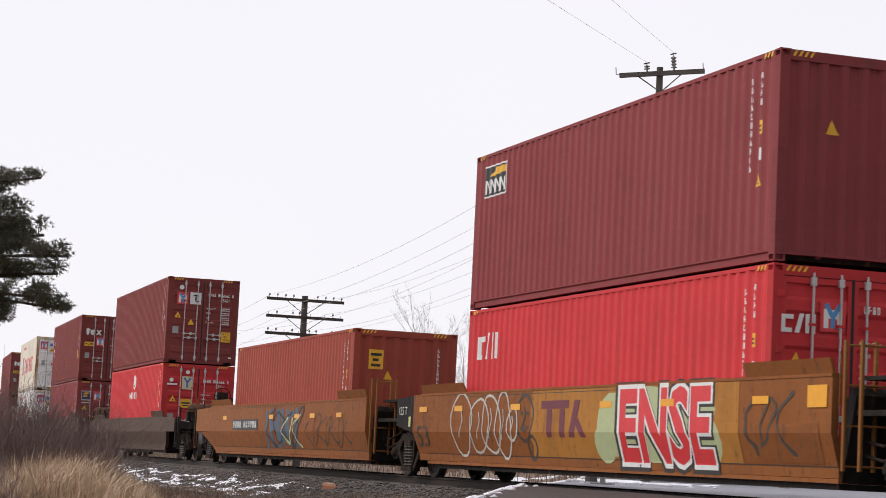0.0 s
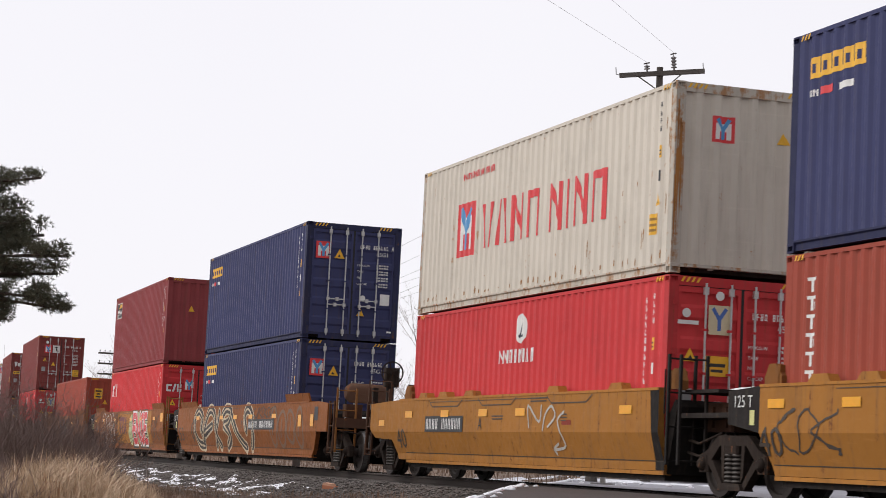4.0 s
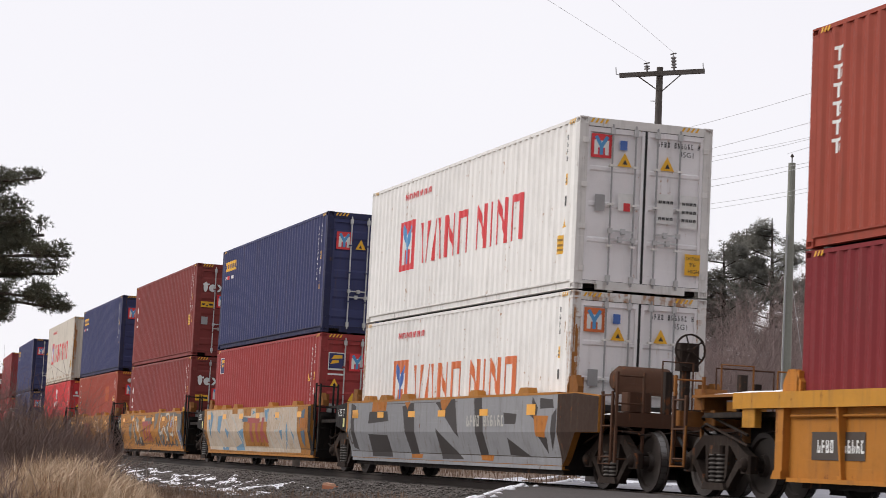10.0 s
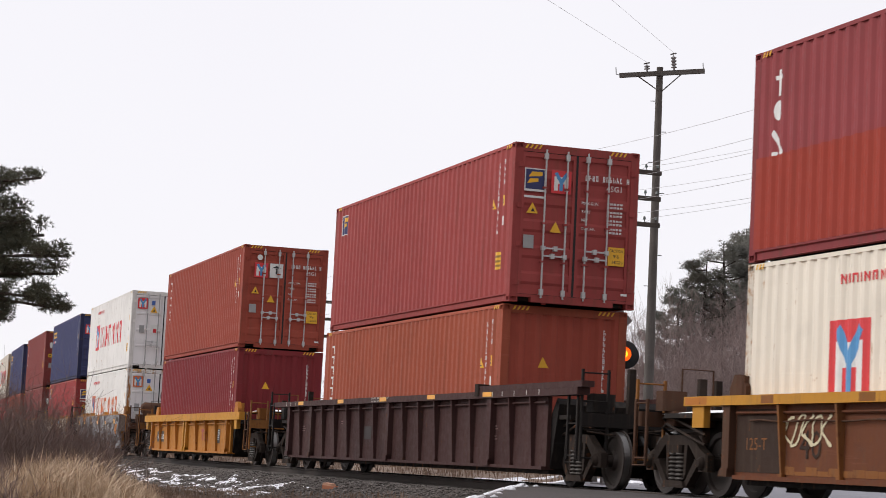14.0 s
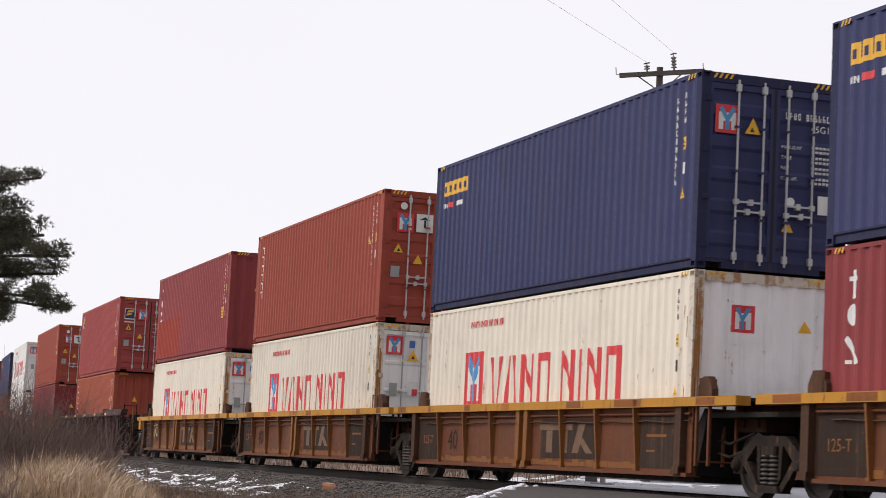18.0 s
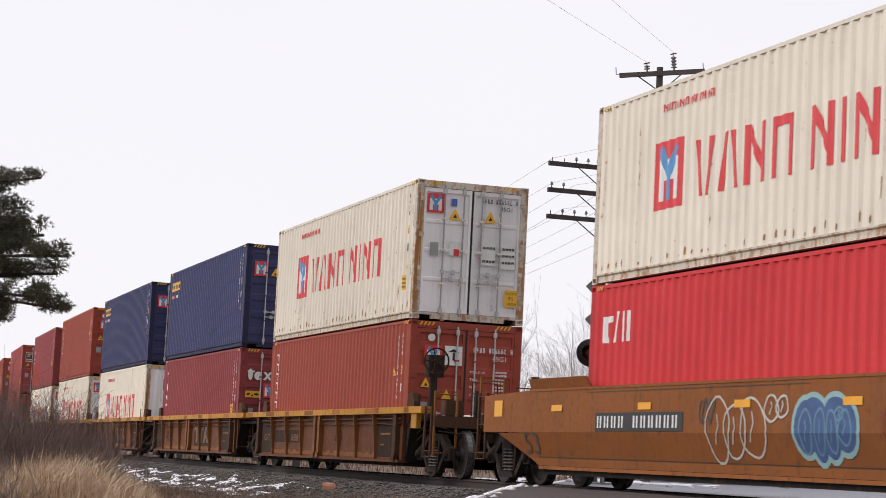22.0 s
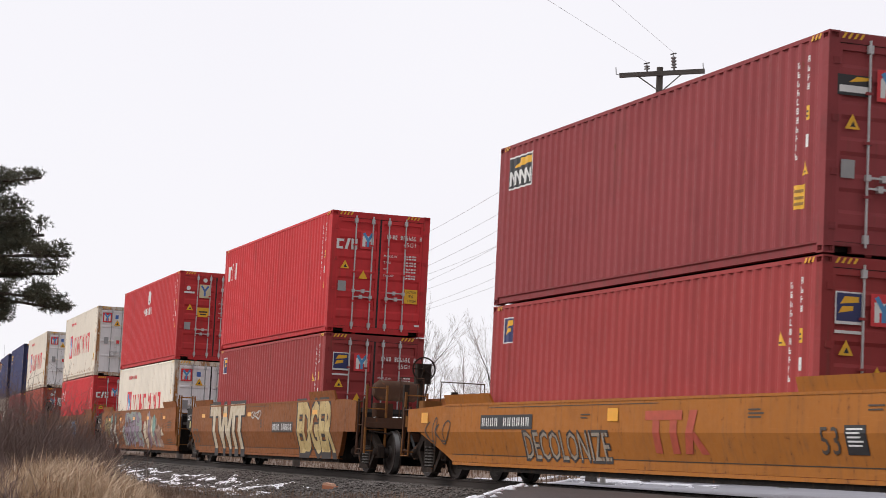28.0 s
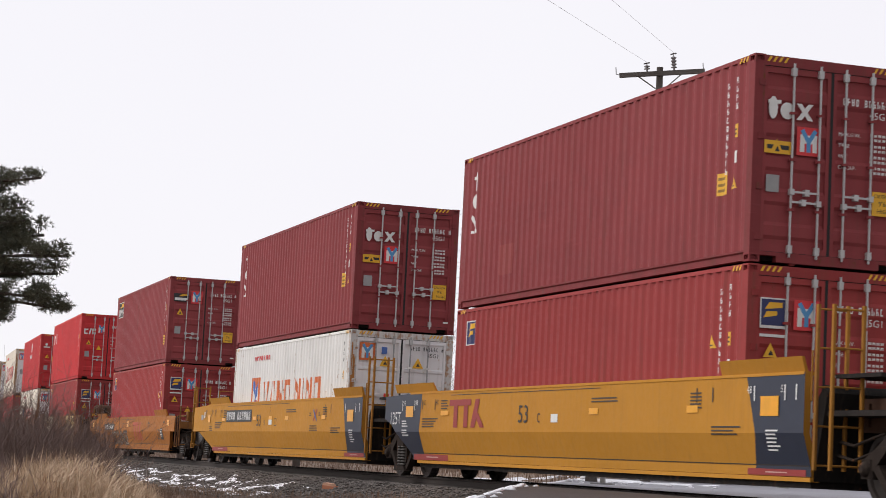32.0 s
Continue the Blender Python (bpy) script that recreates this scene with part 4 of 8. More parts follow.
            for x, wide in places:
                part("rib", cached(f"rib|{wide}{cz}", lambda: Shape().slab([(-wide, 0.33), (wide, 0.33), (wide, cz), (-wide, cz)], 1.36, 1.465).slab([(-wide, 0.29), (wide + 0.06, 0.29), (wide, 0.40), (-wide, 0.40)], 1.36, 1.485) if wide else Shape().loft([(-0.022, 1.36, 0.33), (0.022, 1.36, 0.33), (0.018, 1.41, 0.34), (-0.018, 1.41, 0.34)], [(-0.03, 1.36, cz), (0.03, 1.36, cz), (0.026, 1.485, cz), (-0.026, 1.485, cz)]).block(-0.05, 0.05, 1.36, 1.43, 0.30, 0.36, 0.01)), (rib_paint if paint_key == "rusty" else cp) if wide == 0.085 else (GEAR if paint_key == "rusty" else body) if wide else rib_paint, w, at=pose(x, 0, 0))
    if half < 7:
        for sx in (1, -1):
            for sy in (1, -1):
                part("corner_guide", cached("corner_guide|", lambda: Shape().slab([(-0.05, 0.0), (0.42, 0.0), (0.42, 0.12), (0.30, 0.30), (0.12, 0.30), (-0.05, 0.14)], -0.05, 0.05).slab([(0.0, 0.0), (0.06, 0.0), (0.06, 0.28), (0.0, 0.28)], -0.2, 0.05)), OGEAR if kind == "smooth" else GEAR if paint_key == "rusty" else body, car, at=pose(sx * (half + 0.02), sy * 1.24, top) @ Matrix.Diagonal((sx, sy, 1, 1)))
    part("floor", cached(f"floor|{half}{dz}", lambda: Shape().box(-half + 0.1, half - 0.1, -1.26, 1.26, 0.19, floor_z + dz)), DECK, car)
    for sg, xk in ((1, f_x), (-1, -r_x)):
        part("bulkhead", cached(f"bulkhead|{half}{top}", lambda: Shape().slab([(half - 0.10, 0.28), (half, 0.28), (half + 0.3, top - 0.25), (half + 0.2, top - 0.15), (half - 0.02, top - 0.4)], -1.28, 1.28)), DARK, car, at=Matrix.Diagonal((sg, 1, 1, 1)))
        if xk > half + 0.2:
            part("end_platform", cached(f"end_platform|{half}{xk}{top}", lambda: Shape().box(half + 0.15, xk + 0.45, -0.32, 0.32, 0.78, 1.12).box(half + 0.2, xk + 0.1, -1.25, 1.25, 1.10, 1.17)), DECK, car, at=Matrix.Diagonal((sg, 1, 1, 1)))
    # trucks: a joint's truck is carried by the unit behind it
    truck(car, f_x)
    if r_kind == "end" or rear_truck:
        truck(car, r_x)
    # rungs, rails, brake gear
    if r_kind == "joint":
        rails = {"ochre": DARK, "old_brown": OGEAR, "yellow": YGEAR}.get(paint_key, body)
        rise_z = 2.5 if paint_key == "yellow" else 2.02 if kind == "smooth" else top - 0.02
        ladder(f"j{half}{kind}{top}", rails, car, -half - 0.22, 1.40, 0.42, rise_z)
        ladder(f"k{half}{kind}{top}", rails, car, -half - 0.62, 1.40, 0.42, rise_z - 0.02)
        part("end_casting", cached(f"end_casting|{half}", lambda: Shape().block(-half - 1.1, -half - 0.28, -0.80, 0.80, 0.92, 1.34, 0.03).box(-half - 0.98, -half - 0.86, 0.80, 0.84, 0.98, 1.28).box(-half - 0.55, -half - 0.43, 0.80, 0.84, 0.98, 1.28)), GEAR, car, "rust brown cast end of the well")
        for z in (0.62, 0.80):
            part("air_pipe", cached(f"air_pipe|{half}{z}", lambda: grab([(-half - 0.1, 1.0, z), (-half - 0.6, 1.06, z - 0.06), (-half - 1.2, 0.98, z + 0.1)], 0.022)), CAST, car)
        part("grab_iron", cached(f"grab_iron|{half}{top}", lambda: grab([(-half - 0.02, 1.36, top - 0.35), (-half - 0.14, 1.42, top - 0.35), (-half - 0.14, 1.42, top + 0.28), (-half - 0.02, 1.36, top + 0.28)], 0.013)), rails, car)
        part("walkway", cached(f"walkway|{half}{top}", lambda: Shape().box(-half - 1.35, -half - 0.25, -1.15, 1.15, top - 0.06, top - 0.01)), DECK, car)
        part("lying_snow", cached(f"lying_snow|{half}{top}", lambda: snow_pad(-half - 1.25, -half - 0.35, -0.9, 0.75, top - 0.01)), SNOW_LID, car)
    gear = YGEAR if paint_key == "yellow" else OGEAR if paint_key in ("orange_yellow", "warm_yellow") else DARK if paint_key in ("dark_brown", "grimy") else GEAR
    for sg, kk, xk in ((1, f_kind, f_x), (-1, r_kind, -r_x)):
        if kk != "end":
            continue
        m = Matrix.Diagonal((sg, 1, 1, 1))
        e = xk + 1.15
        end = part("end_sill", cached(f"end_sill|{xk}", lambda: Shape().block(e - 0.5, e - 0.28, -1.38, 1.38, 0.98, 1.2, 0.02).box(xk, e - 0.4, -0.3, 0.3, 0.72, 1.02)), gear, car, at=m)
        part("coupler", cached(f"coupler|{xk}", lambda: Shape().block(e - 0.5, e + 0.62, -0.1, 0.1, 0.70, 0.90, 0.03).block(e + 0.5, e + 0.98, -0.17, 0.13, 0.64, 0.96, 0.05)), CAST, car, at=m)
        part("end_casting", cached(f"end_casting|e{xk}", lambda: Shape().block(xk + 0.28, e - 0.52, -0.95, 1.0, 1.0, 1.22, 0.02).block(xk + 0.42, xk + 0.72, 0.72, 1.12, 1.22, 1.52, 0.03)), gear, car, at=m)
        part("stirrup", cached(f"stirrup|{xk}", lambda: grab([(e - 0.8, 1.40, 0.98), (e - 0.8, 1.42, 0.40), (e - 0.38, 1.42, 0.40), (e - 0.38, 1.40, 0.98)], 0.02)), gear, car, at=m)
        for z in (0.72, 0.86):
            part("air_pipe", cached(f"air_pipe|e{xk}{z}", lambda: grab([(xk - 1.0, 1.12, z), (xk + 0.2, 1.16, z + 0.3), (e - 0.6, 1.05, z + 0.25), (e - 0.4, 0.6, z)], 0.02)), CAST, car, at=m)
        part("air_hose", cached(f"air_hose|{xk}", lambda: grab([(e - 0.1, 0.4, 0.85), (e + 0.35, 0.42, 0.55), (e + 0.7, 0.3, 0.40), (e + 0.98, 0.18, 0.42)], 0.028)), RUBBER, car, at=m)
        ladder(f"e{xk}{top}{gear.name}", OGEAR if paint_key in ("old_brown", "orange_yellow", "warm_yellow", "rusty") else gear, car, e - 0.32, 1.36, 0.42, top + (0.62 if gear is YGEAR else 0.30), 0.45, at=m)
        ladder(f"s{xk}{top}{gear.name}", GEAR if gear is OGEAR else gear, car, e - 0.78, 1.40, 0.45, top + (0.55 if gear is YGEAR else 0.0), 0.40, True, at=m)
        for yy, hh in ((0.41, 0.35), (-1.14, 0.25)):
            part("end_post", cached(f"end_post|{xk}{top}{yy}", lambda: Shape().block(e - 0.62, e - 0.5, yy - 0.06, yy + 0.06, 1.1, top + hh, 0.01)), CAST, car, at=m)
        part("brake_rod", cached(f"brake_rod|{xk}", lambda: grab([(xk - 0.6, 0.25, 0.62), (e - 0.5, 0.25, 0.55), (e - 0.3, 0.9, 0.55)], 0.02)), CAST, car, at=m)
        part("cut_lever", cached(f"cut_lever|{xk}", lambda: grab([(e - 0.2, 1.3, 0.9), (e - 0.18, 0.9, 0.86), (e - 0.05, 0.2, 0.95), (e + 0.3, 0.05, 0.98)], 0.016)), CAST, car, at=m)
        if paint_key == "dark_brown" or (sg > 0 and paint_key in ("old_brown", "ochre", "orange_yellow")):
            continue
        part("handrail", cached(f"handrail|{xk}{top}", lambda: grab([(e - 0.3, -1.3, 1.15), (e - 0.3, -1.3, top + 0.45), (e - 0.3, -0.3, top + 0.45), (e - 0.3, -0.3, 1.15)], 0.017)), gear, car, at=m)
        part("handrail", cached(f"handrail|b{xk}{top}", lambda: grab([(e - 0.3, 0.1, 1.15), (e - 0.3, 0.1, top + 0.5), (e - 0.3, 0.62, top + 0.5), (e - 0.3, 0.62, 1.15)], 0.017)), gear, car, at=m)
        deck_z = top + 0.02 if paint_key in ("warm_yellow", "yellow", "orange_yellow") else 1.17
        if deck_z > 1.2:
            part("walkway", cached(f"walkway|e{xk}{top}", lambda: Shape().box(half + 0.55, e - 0.55, -1.2, 1.2, top - 0.02, top + 0.02)), gear, car, at=m)
        part("lying_snow", cached(f"lying_snow|e{xk}{top}", lambda: snow_pad(half + 0.6, e - 0.6, -1.1, 1.1, deck_z)), SNOW_LID, car, at=m)
        if sg < 0 and paint_key not in ("orange_yellow", "warm_yellow", "dark_brown"):
            bx, by, bz = (half + 0.9, 1.0, 2.32) if paint_key == "rusty" else (e - 0.65, 0.0, top + 0.72)
            if paint_key != "rusty":
                part("air_tank", cached(f"air_tank|{xk}", lambda: Shape().lathe([(0.0, -0.55), (0.14, -0.53), (0.23, -0.42), (0.23, 0.42), (0.14, 0.53), (0.0, 0.55)], (half + 0.55, 0.2, top + 0.25), "y", 16)), GEAR, car, at=m)
            hb = part("hand_brake", cached(f"hand_brake|{bx}{by}{bz}", lambda: Shape().block(bx - 0.28, bx - 0.06, by - 0.2, by + 0.14, bz - 0.32, bz + 0.12, 0.03).block(bx - 0.22, bx - 0.1, by - 0.07, by + 0.07, 1.1, bz - 0.2, 0.01)), CAST, car, at=m)
            part("brake_wheel", cached(f"brake_wheel|{bx}{by}{bz}", lambda: brake_wheel(bx, by, bz)), CAST, hb)
    return car


def brake_wheel(x, y, z):
    s = Shape().lathe([(0.24, -0.014), (0.268, -0.014), (0.268, 0.014), (0.24, 0.014), (0.24, -0.014)], (x, y, z), "x", 20)
    for k in range(5):
        a = 2 * math.pi * k / 5
        s.rod((x, y, z), (x, y + 0.25 * math.cos(a), z + 0.25 * math.sin(a)), 0.014, 5)
    return s.rod((x - 0.1, y, z), (x + 0.03, y, z), 0.04, 8)


def snow_pad(x0, x1, y0, y1, z):
    """A thin uneven crust of snow."""
    s, n = Shape(), 6
    rnd = random.Random(7)
    g = [[(x0 + (x1 - x0) * i / n, y0 + (y1 - y0) * j / n, z + (0.0 if i in (0, n) or j in (0, n) else rnd.uniform(0.05, 0.10))) for j in range(n + 1)] for i in range(n + 1)]
    for i in range(n):
        for j in range(n):
            s.face([g[i][j], g[i + 1][j], g[i + 1][j + 1], g[i][j + 1]])
    return s
# ---- the train, from its front (far) to its rear; u is each stack's place at 16 s ----
MAROON, MAROON_TONE, BROWN, FLOR = "maroon", "deep_maroon", "rust_brown", "emblem_red"
J, E = "joint", "end"
OLD53 = "weathered brown well car unit with painted graffiti"
YEL40 = "ochre yellow well car unit with painted graffiti"
RUSTY = "rust-streaked ribbed well car unit with yellow top chord"
# (u, dz, upper box, lower box, car); a box is (label, colour, art, options)
BOX = {
    "doormark": ("maroon container with white lessor marks", MAROON_TONE, "doormark", {}),
    "doormarkd": ("dark brown-maroon container with white lessor marks", "dark_maroon", "doormark", {}),
    "doormarkp": ("maroon container with a brighter repainted patch", MAROON_TONE, "doormark", {"blank": True, "patches": ((0.12, 0.17, 4.3, 1.25, (0.34, 0.052, 0.034)),)}),
    "doormarkq": ("maroon container with a pale square patch", MAROON_TONE, "doormark", {"patches": ((2.1, 0.5, 0.75, 0.55, (0.30, 0.07, 0.068)),)}),
    "columnp": ("rust brown container with a small orange patch", BROWN, "column", {"patches": ((8.7, 1.75, 1.1, 0.6, (0.42, 0.10, 0.045)),)}),
    "plainmark": ("dark blue container with yellow lessor mark", "blue", "plainmark", {}),
    "beacon": ("maroon container with black and yellow panel", MAROON, "beacon", {}),
    "column": ("rust brown container with white vertical marks", BROWN, "column", {}),
    "badge": ("dull red container with small navy emblem", FLOR, "badge", {}),
    "emblemp": ("pale faded red container with small navy emblem", "pale_red", "badge", {}),
    "block": ("bright red container with white block mark", "bright_red", "block", {}),
    "roundel": ("red container with white disc emblem", "roundel_red", "roundel", {}),
    "ym": ("cream container with rust-edged posts and red word mark", "cream", "ym", {"style": 1, "rusty_frame": True, "door_colour": "door_grey"}),
    "ymw": ("white container with large red word mark", "white", "ym", {"style": 1, "door_colour": "door_grey"}),
    "ymo": ("white container with orange-red word mark", "white", "ym_orange", {"style": 1, "door_colour": "door_grey", "rusty_frame": True}),
    "ymr": ("rust-stained cream container with large red word mark", "cream", "ym", {"style": 1, "rusty_frame": True, "door_colour": "door_grey"}),
    "ymb": ("rust-stained cream container, fluted end to the rear", "cream", "ym", {"blank": True, "end_art": "ym", "rusty_frame": True, "door_colour": "door_grey"}),
    "ymg": ("dingy grey-beige container, fluted end to the rear", "dingy", "ym", {"blank": True, "end_art": "ym", "rusty_frame": True}),
    "beaconb": ("maroon container, fluted end to the rear", MAROON, "beacon", {"blank": True}),
    "lowb": ("rust brown container, fluted end to the rear", BROWN, "", {"blank": True, "end_art": "low"}),
    "darkb": ("dark red container with scratched side", "dark_red", "", {"blank": True, "scratched": True}),
    "orangeb": ("faded orange container with white vertical marks", "orange", "column", {"blank": True, "door_colour": BROWN}),
    "brown": ("dark brown-maroon container", "dark_maroon", "", {"end_art": "column"}),
    "maroon": ("maroon container", MAROON, "", {"end_art": "badge"}),
    "red": ("red container with white disc emblem", "bright_red", "roundel", {}),
}
STACKS = [
    (322.6, 0, "doormarkd", "doormarkd", ("grimy dark brown well car unit", "grimy", 8.0, 1.5, (E, 10.1), (E, -9.6))),
    (300.3, 0, "ym", "ymw", ("grimy dark brown well car unit", "grimy", 8.0, 1.5, (E, 10.1), (E, -9.2))),
    (277.9, -0.046, "doormarkd", "maroon", ("grimy dark brown well car unit", "grimy", 8.0, 1.5, (E, 9.9), (E, -9.2))),
    (254.6, -0.023, "brown", "red", ("grimy dark brown well car unit", "grimy", 8.0, 1.35, (E, 9.8), (E, -9.9))),
    (230.2, 0, None, "lowb", (OLD53, "old_brown", 8.0, 1.58, (E, 10.1), (J, -10.05))),
    (210.1, -0.056, "beaconb", "block", (OLD53, "old_brown", 8.0, 1.6, (J, 10.05), (J, -9.71))),
    (190.7, -0.028, "plainmark", "plainmark", (OLD53, "old_brown", 8.0, 1.58, (J, 9.71), (E, -9.38))),
    (169.0, 0.021, "ymg", "roundel", (YEL40, "ochre", 6.2, 1.52, (E, 8.1), (J, -7.9))),
    (153.2, 0, "plainmark", "columnp", (YEL40, "ochre", 6.2, 1.5, (J, 7.9), (J, -7.8))),
    (137.55, 0.026, "doormarkd", "doormarkd", (YEL40, "ochre", 6.2, 1.5, (J, 7.8), (J, -8.0))),
    (121.35, 0.027, "plainmark", "badge", (YEL40, "ochre", 6.2, 1.5, (J, 8.0), (J, -7.85))),
    (105.52, 0.027, "ymw", "ymo", (YEL40, "ochre", 6.2, 1.52, (J, 7.85), (E, -7.6))),
    (85.27, 0.02, "column", "darkb", ("yellow ribbed well car with bright top chord", "warm_yellow", 6.2, 1.41, (E, 8.9), (E, -7.83), "ribbed", 1.2)),
    (63.25, -0.01, "emblemp", "orangeb", ("dark brown ribbed well car with yellow reflectors", "dark_brown", 8.6, 1.6, (E, 10.1), (E, -9.25), "ribbed", 1.48)),
    (41.5, -0.038, "doormarkp", "ym", (RUSTY, "rusty", 6.2, 1.38, (E, 8.7), (J, -7.75), "ribbed", 1.25)),
    (25.7, 0.041, "column", "ymr", (RUSTY, "rusty", 6.2, 1.38, (J, 7.75), (J, -7.9), "ribbed", 1.25)),
    (9.9, 0.036, "plainmark", "ymb", (RUSTY, "rusty", 6.2, 1.38, (J, 7.9), (J, -8.0), "ribbed", 1.25)),
    (-6.1, 0.011, "plainmark", "doormark", (RUSTY, "rusty", 6.2, 1.38, (J, 8.0), (J, -7.9), "ribbed", 1.25)),
    (-21.95, -0.02, "ym", "column", (RUSTY, "rusty", 6.2, 1.38, (J, 7.9), (E, -7.43), "ribbed", 1.25)),
    (-43.8, 0.017, "ymr", "block", (OLD53, "old_brown", 8.0, 1.58, (E, 10.1), (J, -10.0))),
    (-63.75, 0.006, "roundel", "ymr", (OLD53, "old_brown", 8.0, 1.62, (J, 10.0), (J, -9.76))),
    (-83.3, 0.019, "block", "badge", (OLD53, "old_brown", 8.0, 1.6, (J, 9.76), (E, -9.44))),
    (-107.4, -0.048, "beacon", "badge", ("orange-yellow well car with painted graffiti word", "orange_yellow", 8.0, 1.38, (E, 10.15), (E, -9.2))),
    (-130.8, -0.015, "doormark", "ymo", ("clean new yellow well car unit with navy ends", "yellow", 8.0, 1.64, (E, 10.2), (J, -9.84))),
    (-150.5, -0.005, "doormarkq", "badge", ("clean new yellow well car unit with navy ends", "yellow", 8.0, 1.64, (J, 9.84), (J, -9.84), "smooth", None, True)),
]
CARS, MOVING = [], []
UNDER_TOP, LOWER_Z = 3.248, 0.325
BOX_SHIFT = {-150.5: 0.31, -107.4: 0.44, -43.8: 0.29, -21.95: 0.25, 105.52: 0.12, -6.1: 0.42, 9.9: 0.4, 25.7: 0.48, 41.5: 0.36, 63.25: 0.15, 254.6: 0.14}
for u, dz, upper, lower, spec in STACKS:
    lab, key, half, top, front, rear, *more = spec
    kind = more[0] if more else "smooth"
    car = well_car(lab, key, half, top, front, rear, kind, more[1] if len(more) > 1 else None, dz, rear_truck=len(more) > 2)
    CARS.append((u, car, key, half, top, kind))
    MOVING.append((u + 0.10, 0.0, car))
    for z, box in ((UNDER_TOP + dz, upper), (LOWER_Z + dz, lower)):
        if box:
            lab2, colour, art, opt = BOX[box]
            MOVING.append((u + BOX_SHIFT.get(u, 0.28) + (0.28 if box == "orangeb" else 0.0), z, container(lab2 + (", stacked on top" if z > 1 else ", in a well"), colour, art, **opt)))
# ---- paint on the cars: reflectors, stencils and graffiti; x runs towards the front of the train ----
def face_of(kind, top):
    if kind == "smooth":
        return (1, [0.46, 0.88], lambda a, b, k: (-a, smooth_y(b, top) + 0.005 + k, b))
    return (1, [], lambda a, b, k: (-a, 1.365 + k, b))


def scrawl(x0, x1, z0, z1, n, w, seed, loops=3, wild=0.35):
    """Looping spray strokes that fill a box, from x0 (towards the front) to x1; they spell nothing."""
    r = random.Random(seed)
    out = []
    for k in range(n):
        c = x0 + (x1 - x0) * (k + 0.5) / n
        rx, rz = abs(x1 - x0) / n * r.uniform(0.35, 0.7), (z1 - z0) / 2 * r.uniform(0.7, 1.0)
        cz, ph, f = (z0 + z1) / 2, r.uniform(0, 6.3), r.choice((1, 2, 2, 3))
        pts = []
        for j in range(15 * loops // 2):
            a = 2 * math.pi * j / 15
            pts.append((-(c + rx * math.cos(a + ph) * (1 + wild * math.sin(f * a))), min(z1, max(z0, cz + rz * math.sin(a * (1 if k % 2 else 0.5) + ph * 0.5) * (1 - 0.3 * wild * math.cos(f * a + ph))))))
        out += stroke(pts, w)
    return out


def slabs(x0, x1, z0, z1, n, seed, wide=0.6):
    """Leaning solid strokes side by side, like the bodies of large painted letters."""
    r = random.Random(seed)
    out = []
    w = abs(x1 - x0) / n
    for k in range(n):
        a = -x0 + w * k
        l0, l1 = r.uniform(-0.25, 0.25) * w, r.uniform(-0.25, 0.25) * w
        t = w * wide * r.uniform(0.7, 1.1)
        lo, hi = z0 + r.uniform(0, 0.1) * (z1 - z0), z1 - r.uniform(0, 0.1) * (z1 - z0)
        out.append([(a + l0, lo), (a + l0 + t, lo), (a + l1 + t, hi), (a + l1, hi)])
        if r.random() < 0.7:
            m = lo + (hi - lo) * r.uniform(0.2, 0.75)
            out.append([(a + t * 0.5, m), (a + w * 1.1, m + r.uniform(-0.1, 0.2)), (a + w * 1.1, m + 0.24), (a + t * 0.5, m + 0.2)])
    return out


def fine_print(x, z, n, w, seed=0):
    r = random.Random(seed + int(x * 10))
    return [rect(-x + 0, z - 0.05 * k, w * r.uniform(0.7, 1.0), 0.022) for k in range(n)]


def owner_mark(x0, x1, z0, z1):
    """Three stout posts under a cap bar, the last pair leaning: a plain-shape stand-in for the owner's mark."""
    w, h, a = x0 - x1, z1 - z0, -x0
    t = w * 0.09
    return [rect(a, z1 - h * 0.22, w * 0.62, h * 0.22), rect(a + w * 0.13, z0, t * 1.3, h * 0.77), rect(a + w * 0.42, z0, t * 1.3, h * 0.77),
            [(a + w * 0.62, z0), (a + w * 0.74, z0), (a + w * 0.86, z1), (a + w * 0.74, z1)], [(a + w * 0.88, z0), (a + w, z0), (a + w * 0.82, z0 + h * 0.52), (a + w * 0.76, z0 + h * 0.38)]]


def deco(car, kind, top):
    surf = face_of(kind, top)

    def put(name, polys, mat, layer=0, label=""):
        mark(name, polys, surf, mat, car, label, layer=layer)

    def reflectors(xs, z=1.22, w=0.46, h=0.105):
        for x in xs:
            put("reflector", [rect(-x, z, w, h)], REFLECT, 6)

    def plate(x0, x1, z0, z1, n, mat=BLACK):
        put("number_board", [rect(-x0, z0, x0 - x1, z1 - z0)], mat, 3)
        w = (x0 - x1 - 0.16) / (n + 1)
        put("number_stencil", [q for k in range(n) for q in (rect(-x0 + 0.08 + w * (k + (1 if k > 3 else 0)), z0 + 0.05, w * 0.2, z1 - z0 - 0.1), rect(-x0 + 0.08 + w * (k + 0.42 + (1 if k > 3 else 0)), z0 + 0.05, w * 0.2, z1 - z0 - 0.1))], WHITE, 4)

    def text(t, x, z, h, mat=BLACK, layer=3, width=None, fat=0.0, name="stencil"):
        put(name, words(t, h, -x, z, fat, width), mat, layer)

    def worn(x0, x1, z0, z1, mat, layer=0, name="repainted_patch"):
        put(name, [rect(-x0, z0, x0 - x1, z1 - z0)], mat, layer)

    return put, reflectors, plate, text, worn


